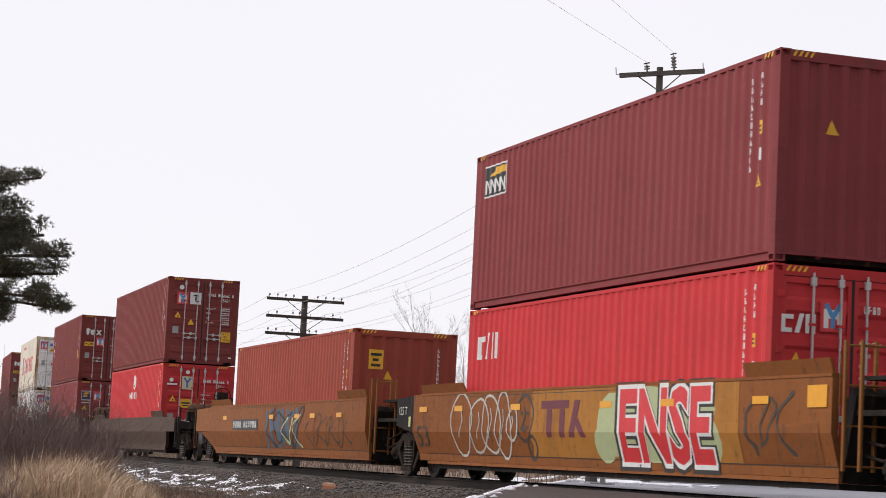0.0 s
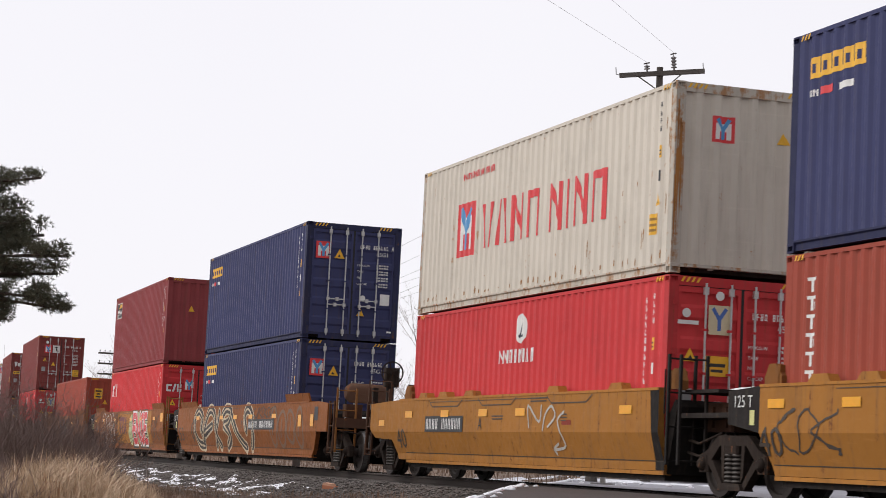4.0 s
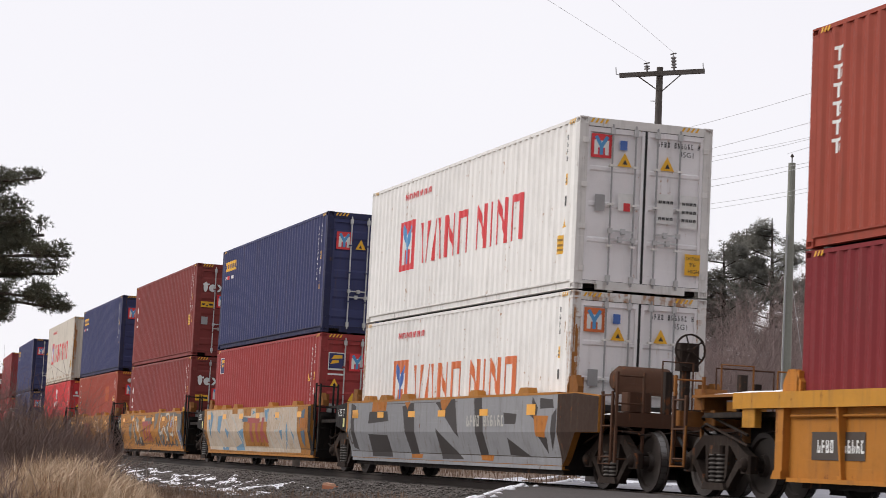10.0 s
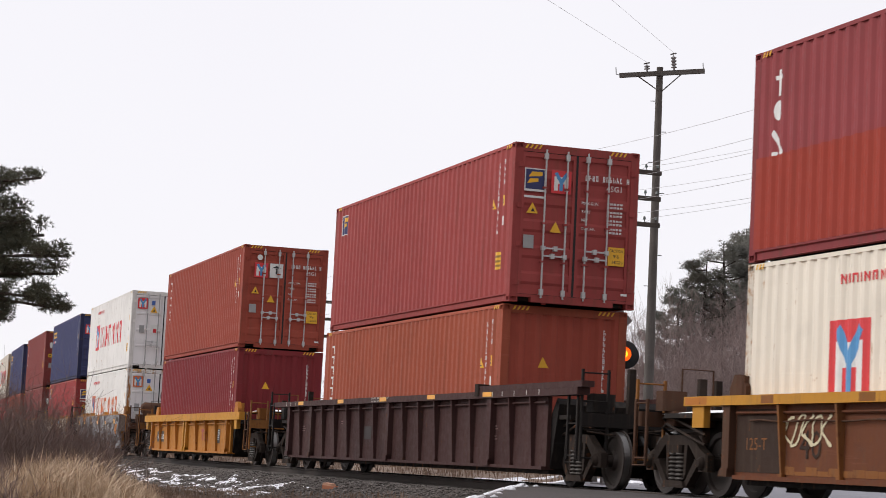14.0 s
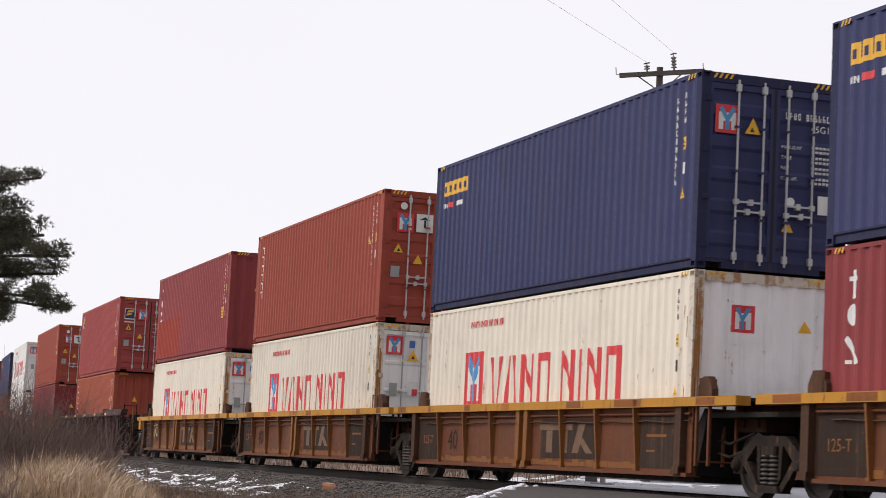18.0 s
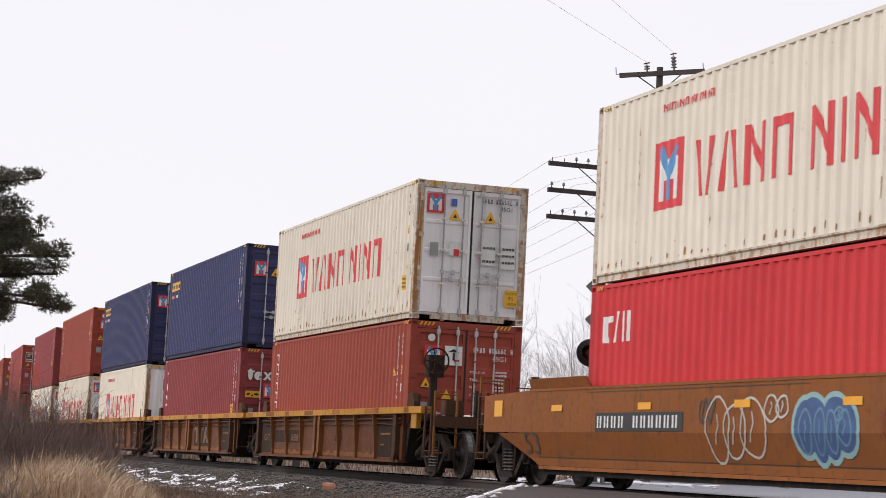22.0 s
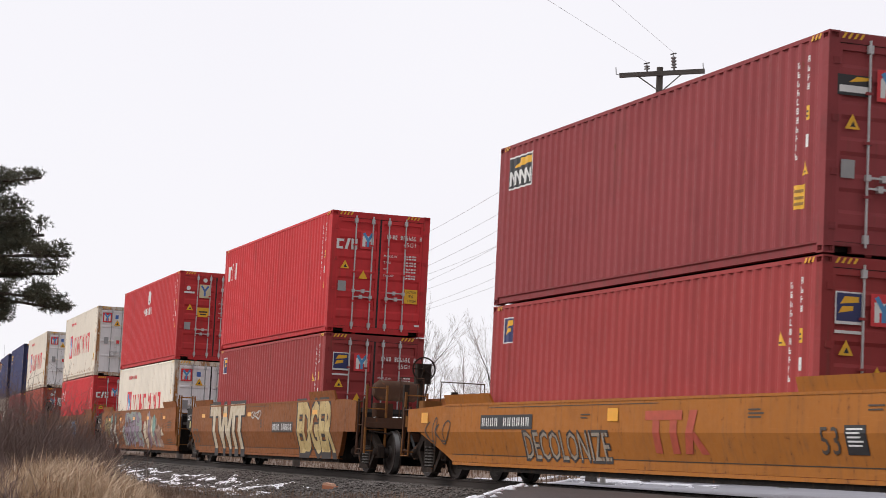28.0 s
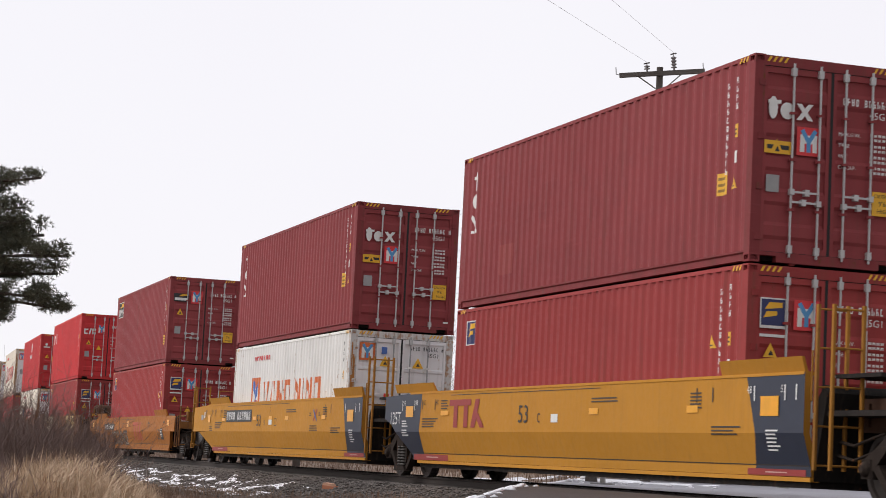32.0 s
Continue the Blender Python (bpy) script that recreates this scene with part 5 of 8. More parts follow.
CAR = {n: deco(c, kind, top) for n, (u, c, key, half, top, kind) in enumerate(CARS)}
FADED = plain("faded_black_stencil", (0.055, 0.040, 0.030), 0.6)
PALE = steel("chalk_white_spray", (0.52, 0.50, 0.46), 0.3, 0.45, 0.6)
DULLRED = steel("thin_red_spray", (0.24, 0.045, 0.03), 0.3, 0.45, 0.6)
DARKLINE = plain("dark_spray", (0.035, 0.028, 0.026), 0.65)
STEELBLUE = steel("pale_blue_spray", (0.15, 0.26, 0.36), 0.3, 0.45, 0.6)
GREYBLUE = steel("grey_blue_spray", (0.11, 0.15, 0.20), 0.3, 0.45, 0.6)
BONE = steel("bone_white_spray", (0.50, 0.45, 0.38), 0.3, 0.45, 0.6)
SILVERGREY = steel("aluminium_spray", (0.27, 0.27, 0.28), 0.3, 0.45, 0.6)
WORNBONE = steel("worn_bone_spray", (0.36, 0.31, 0.25), 0.6, 0.6, 0.65)
MAUVE = grainy("mottled_mauve_spray", [(0.30, (0.12, 0.075, 0.105)), (0.5, (0.22, 0.15, 0.20)), (0.68, (0.33, 0.27, 0.32))], 1.6, 7, 0.6, 0.1, 0.004)
PLUM = grainy("mottled_plum_spray", [(0.30, (0.10, 0.035, 0.05)), (0.55, (0.17, 0.07, 0.10)), (0.7, (0.30, 0.20, 0.20))], 1.6, 7, 0.6, 0.1, 0.004)
SEAGREEN = grainy("mottled_sea_green_spray", [(0.30, (0.12, 0.19, 0.16)), (0.55, (0.17, 0.31, 0.26)), (0.7, (0.32, 0.38, 0.32))], 1.8, 8, 0.6, 0.1, 0.004)
MIST = grainy("thin_grey_green_spray", [(0.34, (0.24, 0.12, 0.05)), (0.48, (0.22, 0.25, 0.22)), (0.7, (0.30, 0.36, 0.34))], 1.8, 9, 0.6, 0.1, 0.004)
IVORY = grainy("mottled_ivory_spray", [(0.30, (0.33, 0.22, 0.12)), (0.5, (0.52, 0.43, 0.29)), (0.7, (0.62, 0.56, 0.46))], 2.0, 8, 0.6, 0.1, 0.004)
ROSE = grainy("dull_rose_spray", [(0.30, (0.21, 0.10, 0.06)), (0.55, (0.33, 0.20, 0.14)), (0.7, (0.46, 0.34, 0.27))], 2.0, 8, 0.6, 0.1, 0.004)


def fat(pts, w):
    """A round-ended brush stroke."""
    return stroke(pts, w) + [disc(x, y, w / 2) for x, y in pts]


def rings(spots, w, n=18, wild=0.10):
    """Bulging outlines of round letters: (along, up, half width, half height)."""
    out = []
    for k, (x, z, rx, rz) in enumerate(spots):
        pts = [(x + rx * math.cos(2 * math.pi * j / n) * (1 + wild * math.sin(3 * 2 * math.pi * j / n + k)), z + rz * math.sin(2 * math.pi * j / n) * (1 - wild * math.cos(2 * 2 * math.pi * j / n + 2 * k))) for j in range(n + 1)]
        out += stroke([(p, max(0.36, q)) for p, q in pts], w)
        out += stroke([(x - rx * 0.25, z - rz * 0.45), (x + rx * 0.1, z + rz * 0.15), (x - rx * 0.05, z + rz * 0.5)], w * 0.8)
    return out


def rounded(path, n=4):
    """A smooth curve through the points of a path."""
    out = []
    for k in range(len(path) - 1):
        p0, p1, p2, p3 = (Vector(path[min(max(j, 0), len(path) - 1)]) for j in (k - 1, k, k + 1, k + 2))
        out += [tuple(0.5 * (2 * p1 + (p2 - p0) * t + (2 * p0 - 5 * p1 + 4 * p2 - p3) * t * t + (3 * p1 - p0 - 3 * p2 + p3) * t**3)) for t in (j / n for j in range(n))]
    return [(x, max(0.37, z)) for x, z in out + [path[-1]]]


def lines(paths, w):
    return [q for path in paths for q in fat(rounded(path), w)]


OCHRE_NEW = wpaint("ochre")
BROWN_OLD = wpaint("old_brown")

SOOT = steel("sooty_brown_paint", (0.045, 0.027, 0.020), 0.4, 0.6, 0.75)
# the three-unit brown car
put, refl, plate, text, worn = CAR[4]
refl((6.6, 1.0, -1.7, -3.2, -5.6), 1.2)
plate(5.33, 2.28, 0.93, 1.2, 10)
put("graffiti", slabs(1.5, -2.2, 0.42, 1.5, 6, 2, 0.5), GREYBLUE, 1)
put("graffiti", scrawl(1.3, -2.4, 0.45, 1.5, 4, 0.07, 3), DARKLINE, 2)
put("graffiti", scrawl(-0.4, -2.2, 0.5, 1.3, 3, 0.045, 4), PALE_GREEN, 3)
put("graffiti", scrawl(-2.9, -6.8, 0.5, 1.3, 7, 0.03, 5), FADED, 1)
put, refl, plate, text, worn = CAR[5]
worn(2.25, -5.5, 0.47, 1.57, OCHRE_NEW)
refl((8.3, 6.2, 3.2, -0.75, -3.0, -5.9), 1.26)
refl((-7.4,), 1.2, 0.5, 0.28)
text("53", 8.5, 0.6, 0.4, FADED, width=0.75)
put("graffiti", rings([(-5.8, 1.02, 0.58, 0.53), (-4.84, 0.99, 0.5, 0.5), (-4.2, 1.02, 0.48, 0.54), (-3.58, 1.0, 0.4, 0.54), (-3.11, 1.01, 0.26, 0.28)], 0.045), PALE, 2)
put("graffiti", rings([(-2.53, 1.12, 0.42, 0.36), (-2.24, 0.62, 0.2, 0.2)], 0.06) + [disc(-2.66, 1.2, 0.06, 0.04), disc(-2.38, 1.2, 0.06, 0.04)] + stroke([(-2.7, 0.95), (-2.5, 0.9), (-2.35, 0.98)], 0.05), FADED, 1)
put("owner_mark", owner_mark(1.75, -0.22, 0.80, 1.40), plain("plum_marking", (0.15, 0.03, 0.045), 0.6), 3, "dull plum owner mark")
put("graffiti", [disc(1.2, 1.0, 0.55, 0.5), disc(0.9, 0.7, 0.4, 0.3), disc(2.4, 1.35, 1.0, 0.22), disc(4.0, 1.2, 0.8, 0.36), disc(3.0, 0.85, 1.9, 0.42), disc(4.5, 0.75, 0.45, 0.35)], PALE_GREEN, 1)
text("ENSE", -1.36, 0.44, 1.08, DARKLINE, 2, 3.42, 0.085, "graffiti")
text("ENSE", -1.42, 0.46, 1.06, WHITE, 3, 3.3, 0.06, "graffiti")
text("ENSE", -1.46, 0.48, 1.02, RED, 4, 3.2, 0.03, "graffiti")
put("graffiti", scrawl(-5.6, -7.0, 0.6, 1.4, 3, 0.05, 14), FADED, 1)
worn(-6.0, -7.7, 0.5, 1.0, BROWN_OLD, 1)
put, refl, plate, text, worn = CAR[6]
refl((5.7, 2.3, 0.45, -1.48, -4.2), 1.22)
refl((-7.0, -8.2), 1.0, 0.3, 0.28)
text("53", 8.45, 0.6, 0.4, FADED, width=0.75)
WILD = [[(-4.64, 0.46), (-5.44, 0.54), (-5.86, 0.92), (-5.84, 1.3), (-5.31, 1.5)], [(-5.31, 1.5), (-4.76, 1.29), (-4.93, 0.99), (-4.58, 0.68)], [(-4.76, 0.58), (-4.18, 1.23), (-3.66, 1.5), (-3.04, 1.34), (-2.69, 0.75), (-2.29, 0.47)],
        [(-4.36, 0.83), (-3.33, 1.04)], [(-2.39, 1.39), (-2.63, 0.98), (-2.9, 0.48)], [(-1.91, 1.33), (-1.4, 1.5), (-0.8, 1.42), (-1.06, 1.15), (-1.65, 1.07)], [(-1.65, 1.07), (-0.84, 0.76), (-1.36, 0.47)],
        [(-0.71, 1.31), (0.28, 0.71), (1.01, 0.45)], [(1.66, 0.46), (2.04, 0.87), (1.87, 1.3), (1.34, 1.48), (0.98, 1.27), (1.25, 0.92)]]
put("graffiti", lines(WILD, 0.34), IVORY, 1)
put("graffiti", lines(WILD, 0.24), DARKLINE, 2)
put("graffiti", [q for p in WILD for q in stroke([(a - 0.05, b) for a, b in rounded(p)], 0.06)], IVORY, 3)
put("graffiti", scrawl(6.4, 6.0, 0.5, 1.3, 2, 0.05, 22, 4), FADED, 1)
plate(-1.45, -4.46, 0.93, 1.2, 10)
text("B", -0.6, 0.98, 0.2, BLACK, 4)
put("graffiti", scrawl(-2.1, -4.6, 1.22, 1.52, 8, 0.03, 23), FADED, 1)
put("graffiti", rings([(4.4, 1.0, 0.4, 0.45), (5.3, 0.95, 0.42, 0.45), (6.2, 1.0, 0.4, 0.42), (7.1, 0.98, 0.38, 0.44)], 0.09), plain("thin_grey_spray", (0.19, 0.115, 0.075), 0.7), 1)
put("number_board", [rect(8.55, 1.14, 0.34, 0.32)], BLACK, 3)
# the five-unit ochre car
put, refl, plate, text, worn = CAR[7]
refl((6.0, 3.75, 1.6, -0.3, -4.8), 1.16, 0.46, 0.13)
refl((7.8,), 1.0, 0.4, 0.12)
plate(4.7, 2.46, 0.88, 1.18, 10)
text("40", 6.6, 0.56, 0.38, FADED, width=0.6)
text("A", 1.62, 0.92, 0.22, FADED)
put("graffiti", lines([[(0.97, 0.97), (0.9, 1.33), (1.43, 1.05), (1.52, 1.32)], [(1.61, 0.92), (1.71, 1.17), (1.97, 1.31), (2.15, 1.14), (1.84, 0.97)], [(2.53, 1.21), (2.27, 1.07), (2.48, 0.78), (2.5, 0.64), (2.0, 0.59)], [(2.1, 0.52), (2.01, 0.61), (2.24, 0.69)]], 0.045), PALE, 2)
put("fine_print", fine_print(-1.0, 1.44, 2, 0.9) + fine_print(0.9, 1.15, 2, 0.7) + fine_print(-2.4, 1.16, 3, 0.3), FADED, 2)
worn(-2.45, -2.85, 1.0, 1.08, DULLRED, 2, "red_stencil")
for k in (2.55, -0.3, -3.7):
    put("weld_line", stroke([(-k - 1.95, 1.48), (-k - 1.75, 1.36), (-k - 0.25, 1.36), (-k, 1.48)], 0.02), FADED, 1)
put, refl, plate, text, worn = CAR[8]
refl((6.2, 4.3, 2.2, -2.0, -4.8), 1.2, 0.44, 0.12)
refl((-5.2,), 0.98, 0.4, 0.26)
put("owner_mark", owner_mark(1.6, -0.55, 0.62, 1.24), MARK_RED, 3, "dull red owner mark")
text("40", 6.5, 0.58, 0.38, FADED, width=0.65)
put("graffiti", rings([(2.2, 0.92, 0.42, 0.47), (2.84, 0.95, 0.34, 0.44), (3.43, 0.73, 0.3, 0.25), (3.68, 1.04, 0.29, 0.37), (4.17, 0.73, 0.38, 0.25)], 0.03), PALE, 2)
put("graffiti", rings([(-2.93, 1.06, 0.3, 0.2), (-2.51, 1.09, 0.29, 0.18), (-2.1, 1.05, 0.25, 0.2)], 0.035), PALE, 2)
put("faint_tag", scrawl(6.0, 4.4, 0.6, 1.2, 3, 0.03, 43), FADED, 1)
put, refl, plate, text, worn = CAR[9]
ASHGREY = grainy("mottled_ash_spray", [(0.30, (0.075, 0.060, 0.045)), (0.5, (0.125, 0.115, 0.098)), (0.7, (0.20, 0.18, 0.15))], 1.6, 8, 0.6, 0.1, 0.004)
put("graffiti", [[(-4.32, 1.14), (-3.79, 1.17), (-3.86, 0.8), (-4.37, 0.55), (-4.47, 0.74)], [(-4.18, 1.45), (-3.64, 1.41), (-3.71, 1.26), (-4.12, 1.29)], [(-3.17, 1.07), (-2.77, 0.69), (-2.99, 0.51), (-3.3, 0.62)], [(-2.96, 1.4), (-2.28, 1.28), (-2.49, 0.98)],
    [(-2.28, 0.69), (-1.8, 0.69), (-1.71, 0.44), (-2.26, 0.43)], [(-1.34, 1.32), (0.7, 1.36), (0.51, 1.13), (-1.01, 1.14)], [(1.09, 1.46), (1.87, 1.48), (1.52, 1.16), (1.01, 0.92)], [(1.9, 1.24), (2.55, 0.82), (2.24, 0.57), (1.97, 0.77)],
    [(2.6, 0.8), (2.96, 0.77), (2.72, 0.52), (2.43, 0.57)], [(3.27, 1.02), (3.77, 1.22), (3.88, 0.73), (3.49, 0.53)], [(4.3, 0.92), (4.66, 0.78), (4.4, 0.59)], [(4.78, 0.59), (5.21, 0.65), (5.06, 0.41), (4.8, 0.43)], [(5.32, 1.44), (6.02, 1.43), (6.02, 0.47), (5.67, 0.42), (5.5, 0.83)]], ASHGREY, 1)
put("graffiti", lines([[(2.2, 1.42), (3.1, 1.45), (3.6, 1.3)], [(4.0, 1.42), (4.7, 1.45), (5.3, 1.35)], [(1.95, 0.9), (2.1, 0.6), (2.5, 0.48)], [(-3.55, 1.4), (-3.1, 0.9), (-3.0, 0.5)]], 0.14), ASHGREY, 1.4)
put("graffiti", lines([[(-3.64, 1.41), (-3.26, 1.1), (-3.41, 0.5)], [(-2.54, 1.4), (-2.4, 0.92), (-2.94, 1.28)], [(-2.26, 1.1), (-2.0, 0.52)], [(-1.33, 1.27), (-0.81, 1.37), (-1.03, 1.26)], [(2.39, 1.39), (2.1, 1.13), (2.17, 0.82), (2.62, 0.87)], [(2.61, 0.82), (2.91, 1.03), (3.42, 0.73), (3.21, 0.58)],
    [(3.23, 1.4), (3.69, 1.45), (3.94, 1.27), (3.62, 0.92)], [(4.12, 1.02), (4.43, 1.31), (4.66, 1.12), (4.61, 0.78), (4.06, 0.8)], [(5.02, 1.3), (5.36, 0.88), (5.71, 0.40)], [(4.64, 1.4), (4.98, 0.78)]], 0.085), BONE, 2)
put("graffiti", lines([[(x - 0.14, 0.42), (x - 0.02, 0.66), (x + 0.08, 0.5), (x + 0.26, 0.42)] for x in (-3.2, -2.35, -1.75, 1.2, 2.6, 3.7, 4.9)] + [[(x, 0.44), (x + 0.22, 0.56), (x + 0.3, 0.40)] for x in (-2.9, -2.0, 1.55, 3.0, 4.1)], 0.07), DARKLINE, 3)
put("graffiti", rings([(-3.4, 1.05, 0.1, 0.14), (-1.9, 1.12, 0.14, 0.16), (0.45, 1.3, 0.2, 0.12)], 0.03), DARKLINE, 3)
put("graffiti", rings([(4.3, 1.12, 0.1, 0.1), (5.75, 0.75, 0.14, 0.16)], 0.04), BLUE, 3)
put("owner_mark", owner_mark(1.45, -0.55, 0.55, 1.22), MARK_RED, 5, "dull red owner mark")
text("40", 6.55, 0.58, 0.40, FADED, 4, 0.65)
refl((5.9, 3.7, 1.45, -0.5, -2.6, -4.9), 1.22, 0.44, 0.13)
put, refl, plate, text, worn = CAR[10]
WASH = grainy("streaked_beige_wash", [(0.28, (0.28, 0.18, 0.10)), (0.45, (0.43, 0.33, 0.235)), (0.7, (0.58, 0.51, 0.43))], 1.4, 10, 0.6, 0.1, 0.004)
put("graffiti", [[(-6.1, 1.48), (-1.64, 1.48), (-1.69, 0.36), (-5.85, 0.37)], [(-1.64, 1.48), (1.49, 1.49), (1.43, 0.36), (-1.69, 0.36)], [(1.49, 1.49), (4.92, 1.48), (4.98, 0.37), (1.43, 0.36)]], WASH, 1)
put("graffiti", [[(-5.75, 1.12), (-5.41, 1.47), (-5.09, 1.31), (-5.47, 0.67)], [(-4.42, 1.3), (-3.86, 1.33), (-4.1, 0.8), (-4.46, 0.92)], [(-3.45, 0.99), (-2.91, 0.86), (-3.23, 0.68)], [(-1.82, 0.86), (-0.94, 0.98), (-1.34, 0.52)], [(1.36, 1.41), (1.89, 1.46), (1.67, 1.08), (1.51, 1.25)], [(2.44, 1.29), (2.87, 1.36), (2.77, 1.16)],
    [(3.11, 0.9), (3.41, 0.92), (3.23, 0.62)], [(3.49, 0.42), (3.74, 0.72), (3.87, 1.12), (4.01, 0.92), (3.76, 0.58)], [(4.29, 0.97), (4.56, 0.78), (4.4, 0.58)], [(-4.1, 0.44), (-3.21, 0.45), (-3.31, 0.37), (-4.03, 0.37)], [(-2.34, 0.45), (-1.32, 0.58), (-1.21, 0.38), (-2.19, 0.37)], [(-0.06, 1.32), (0.07, 1.43), (0.37, 1.37)]], STEELBLUE, 2)
put("graffiti", [[(-1.29, 1.27), (-0.35, 1.24), (-0.65, 1.12), (-1.2, 1.14)], [(5.1, 1.31), (5.68, 1.44), (5.51, 0.92), (5.18, 0.97)], [(5.3, 0.88), (5.72, 0.92), (5.48, 0.5), (5.3, 0.64)]], GREYBLUE, 2)
put("repainted_patch", [[(-1.04, 1.14), (1.73, 1.13), (1.66, 0.5), (-1.03, 0.49)], [(-2.56, 1.48), (-1.89, 1.48), (-1.87, 1.36), (-2.54, 1.36)], [(-1.17, 1.48), (-0.16, 1.48), (-0.21, 1.29), (-1.06, 1.3)], [(0.36, 1.48), (1.35, 1.48), (1.36, 1.37), (0.37, 1.37)]], OCHRE_NEW, 3)
put("graffiti", lines([[(-5.5, 1.44), (-5.52, 0.92), (-5.83, 0.47)], [(-4.8, 1.31), (-4.64, 0.86), (-3.74, 0.43)], [(-3.68, 1.3), (-3.11, 1.05), (-2.32, 0.51)], [(-2.62, 1.29), (-2.09, 1.1), (-1.31, 0.64)], [(1.77, 1.35), (1.95, 0.87), (2.25, 0.46)], [(2.56, 1.34), (3.2, 1.23), (2.98, 0.92), (2.6, 0.87), (3.14, 0.47)],
    [(3.44, 1.28), (3.58, 0.82), (3.86, 0.48)], [(4.14, 1.37), (4.3, 0.92), (4.55, 0.49)], [(4.71, 1.41), (4.86, 0.88), (4.99, 0.45)]], 0.06), PALE, 3)
put("owner_mark", owner_mark(0.55, -1.75, 0.60, 1.24), MARK_RED, 5, "dull red owner mark")
text("40", 6.6, 0.6, 0.36, FADED, 4, 0.5)
refl((5.9, 3.75, 1.6, -0.4, -2.6, -4.9), 1.22, 0.44, 0.14)
worn(-5.2, -5.85, 0.95, 1.2, wpaint("orange_yellow"), 3)
put, refl, plate, text, worn = CAR[11]
worn(6.3, -6.2, 0.34, 1.50, SILVERGREY, 0, "silver_overpaint")
put("graffiti", [[(-6.08, 1.5), (-5.69, 1.43), (-5.84, 1.11), (-5.63, 0.49), (-5.99, 0.54), (-6.09, 1.11)], [(-4.66, 1.3), (-3.36, 1.3), (-3.26, 1.1), (-4.72, 1.05)], [(-4.71, 0.83), (-3.33, 0.81), (-3.19, 0.37), (-4.65, 0.37)], [(-2.32, 1.39), (-1.56, 1.46), (-1.37, 0.42), (-1.9, 0.44)], [(-0.17, 1.44), (0.98, 1.5), (1.21, 0.77)],
    [(-0.12, 0.95), (1.31, 0.38), (0.05, 0.37)], [(2.06, 1.49), (2.48, 1.5), (2.7, 0.48), (2.26, 0.47)], [(3.65, 1.22), (4.31, 1.19), (4.27, 1.02), (3.72, 1.02)], [(3.82, 0.78), (4.86, 0.46), (3.82, 0.49)], [(5.06, 1.48), (5.32, 1.29), (5.24, 1.06), (4.98, 1.16)], [(5.41, 1.45), (5.99, 1.42), (6.05, 1.28), (5.42, 1.27)],
    [(5.25, 0.88), (5.72, 0.79), (5.67, 0.52)], [(5.96, 1.15), (6.17, 1.28), (6.17, 0.88), (5.87, 0.57)]], DARKLINE, 1)
put("bare_patch", [[(-4.43, 1.5), (-3.4, 1.5), (-3.45, 1.31), (-4.49, 1.3)], [(-2.17, 1.47), (-1.79, 1.48), (-1.97, 1.33)], [(0.1, 1.49), (0.78, 1.5), (0.27, 1.22)], [(5.13, 1.16), (5.82, 1.15), (5.63, 0.79), (5.24, 0.81)], [(-1.9, 0.44), (-1.15, 0.45), (-1.23, 0.37), (-1.88, 0.37)], [(2.26, 0.47), (2.97, 0.47), (2.89, 0.37), (2.31, 0.38)]], wpaint("orange_yellow"), 2)
text("40", 6.5, 0.6, 0.36, FADED, 2, 0.55)
put("rusty_end_coat", [[(6.21, 0.34), (6.21, 1.505), (7.0, 1.505), (7.0, 0.88)], [(7.0, 0.88), (7.0, 1.505), (7.94, 1.44), (7.94, 0.885)]], SOOT, 1)
mark("silver_sill", [rect(-6.2, 0.268, 12.4, 0.06)], (1, [], lambda a, b, k: (-a, 1.333 + k, b)), SILVERGREY, CARS[11][1])
put("painted_number", code_row(1.7, 0.98, (4, 6), 0.2, 0.1, 0.185), PALE, 3)
refl((5.95, 4.05, 1.9, 0.0, -2.4), 1.17, 0.45, 0.12)
refl((5.95, -4.8), 1.17, 0.42, 0.18)
# the yellow ribbed car, the dark ribbed car
put, refl, plate, text, worn = CAR[12]
worn(5.7, 4.4, 0.55, 0.9, FADED, 2, "number_board")
put("number_stencil", code_row(-5.55, 0.64, (4, 6), 0.16, 0.06, 0.105), WHITE, 3)
text("40", 0.9, 0.62, 0.34, FADED, 2, 0.5)
put("owner_mark", owner_mark(-1.95, -3.0, 0.62, 0.95), MARK_RED, 3, "dull red owner mark")
worn(-4.35, -4.75, 0.55, 0.95, BLACK, 2, "data_plate")
put("fine_print", fine_print(-4.4, 0.9, 6, 0.3) + fine_print(-5.5, 1.0, 3, 0.4), WHITE, 3)
put, refl, plate, text, worn = CAR[13]
put("stencil", fine_print(7.9, 1.0, 3, 0.7) + fine_print(4.2, 1.1, 2, 0.2), plain("faded_pink_stencil", (0.20, 0.12, 0.11), 0.7), 2)
worn(2.3, 1.75, 0.72, 1.0, DARKLINE, 2, "dark_repair_patch")
CHORD = (1, [], lambda a, b, k: (-a, 1.503 + k, b))
for x in (7.63, 4.09, 0.8, -2.45, -5.69):
    mark("reflector", [rect(-x, 1.505, 0.48, 0.085)], CHORD, REFLECT, CARS[13][1], layer=2)
part("raised_chord", Shape().block(-10.4, -5.35, 1.28, 1.50, 1.602, 1.70, 0.012), wpaint("dark_brown"), CARS[13][1])
part("chord_lug", Shape().block(-5.5, -5.3, 1.30, 1.53, 1.52, 1.74, 0.02), CAST, CARS[13][1])
mark("fine_print", code_row(-1.4, 1.56, (4, 3, 6), 0.04, 0.05, 0.085) + code_row(-1.4, 1.50, (4, 3), 0.03, 0.05, 0.085), CHORD, PALE, CARS[13][1], layer=1)
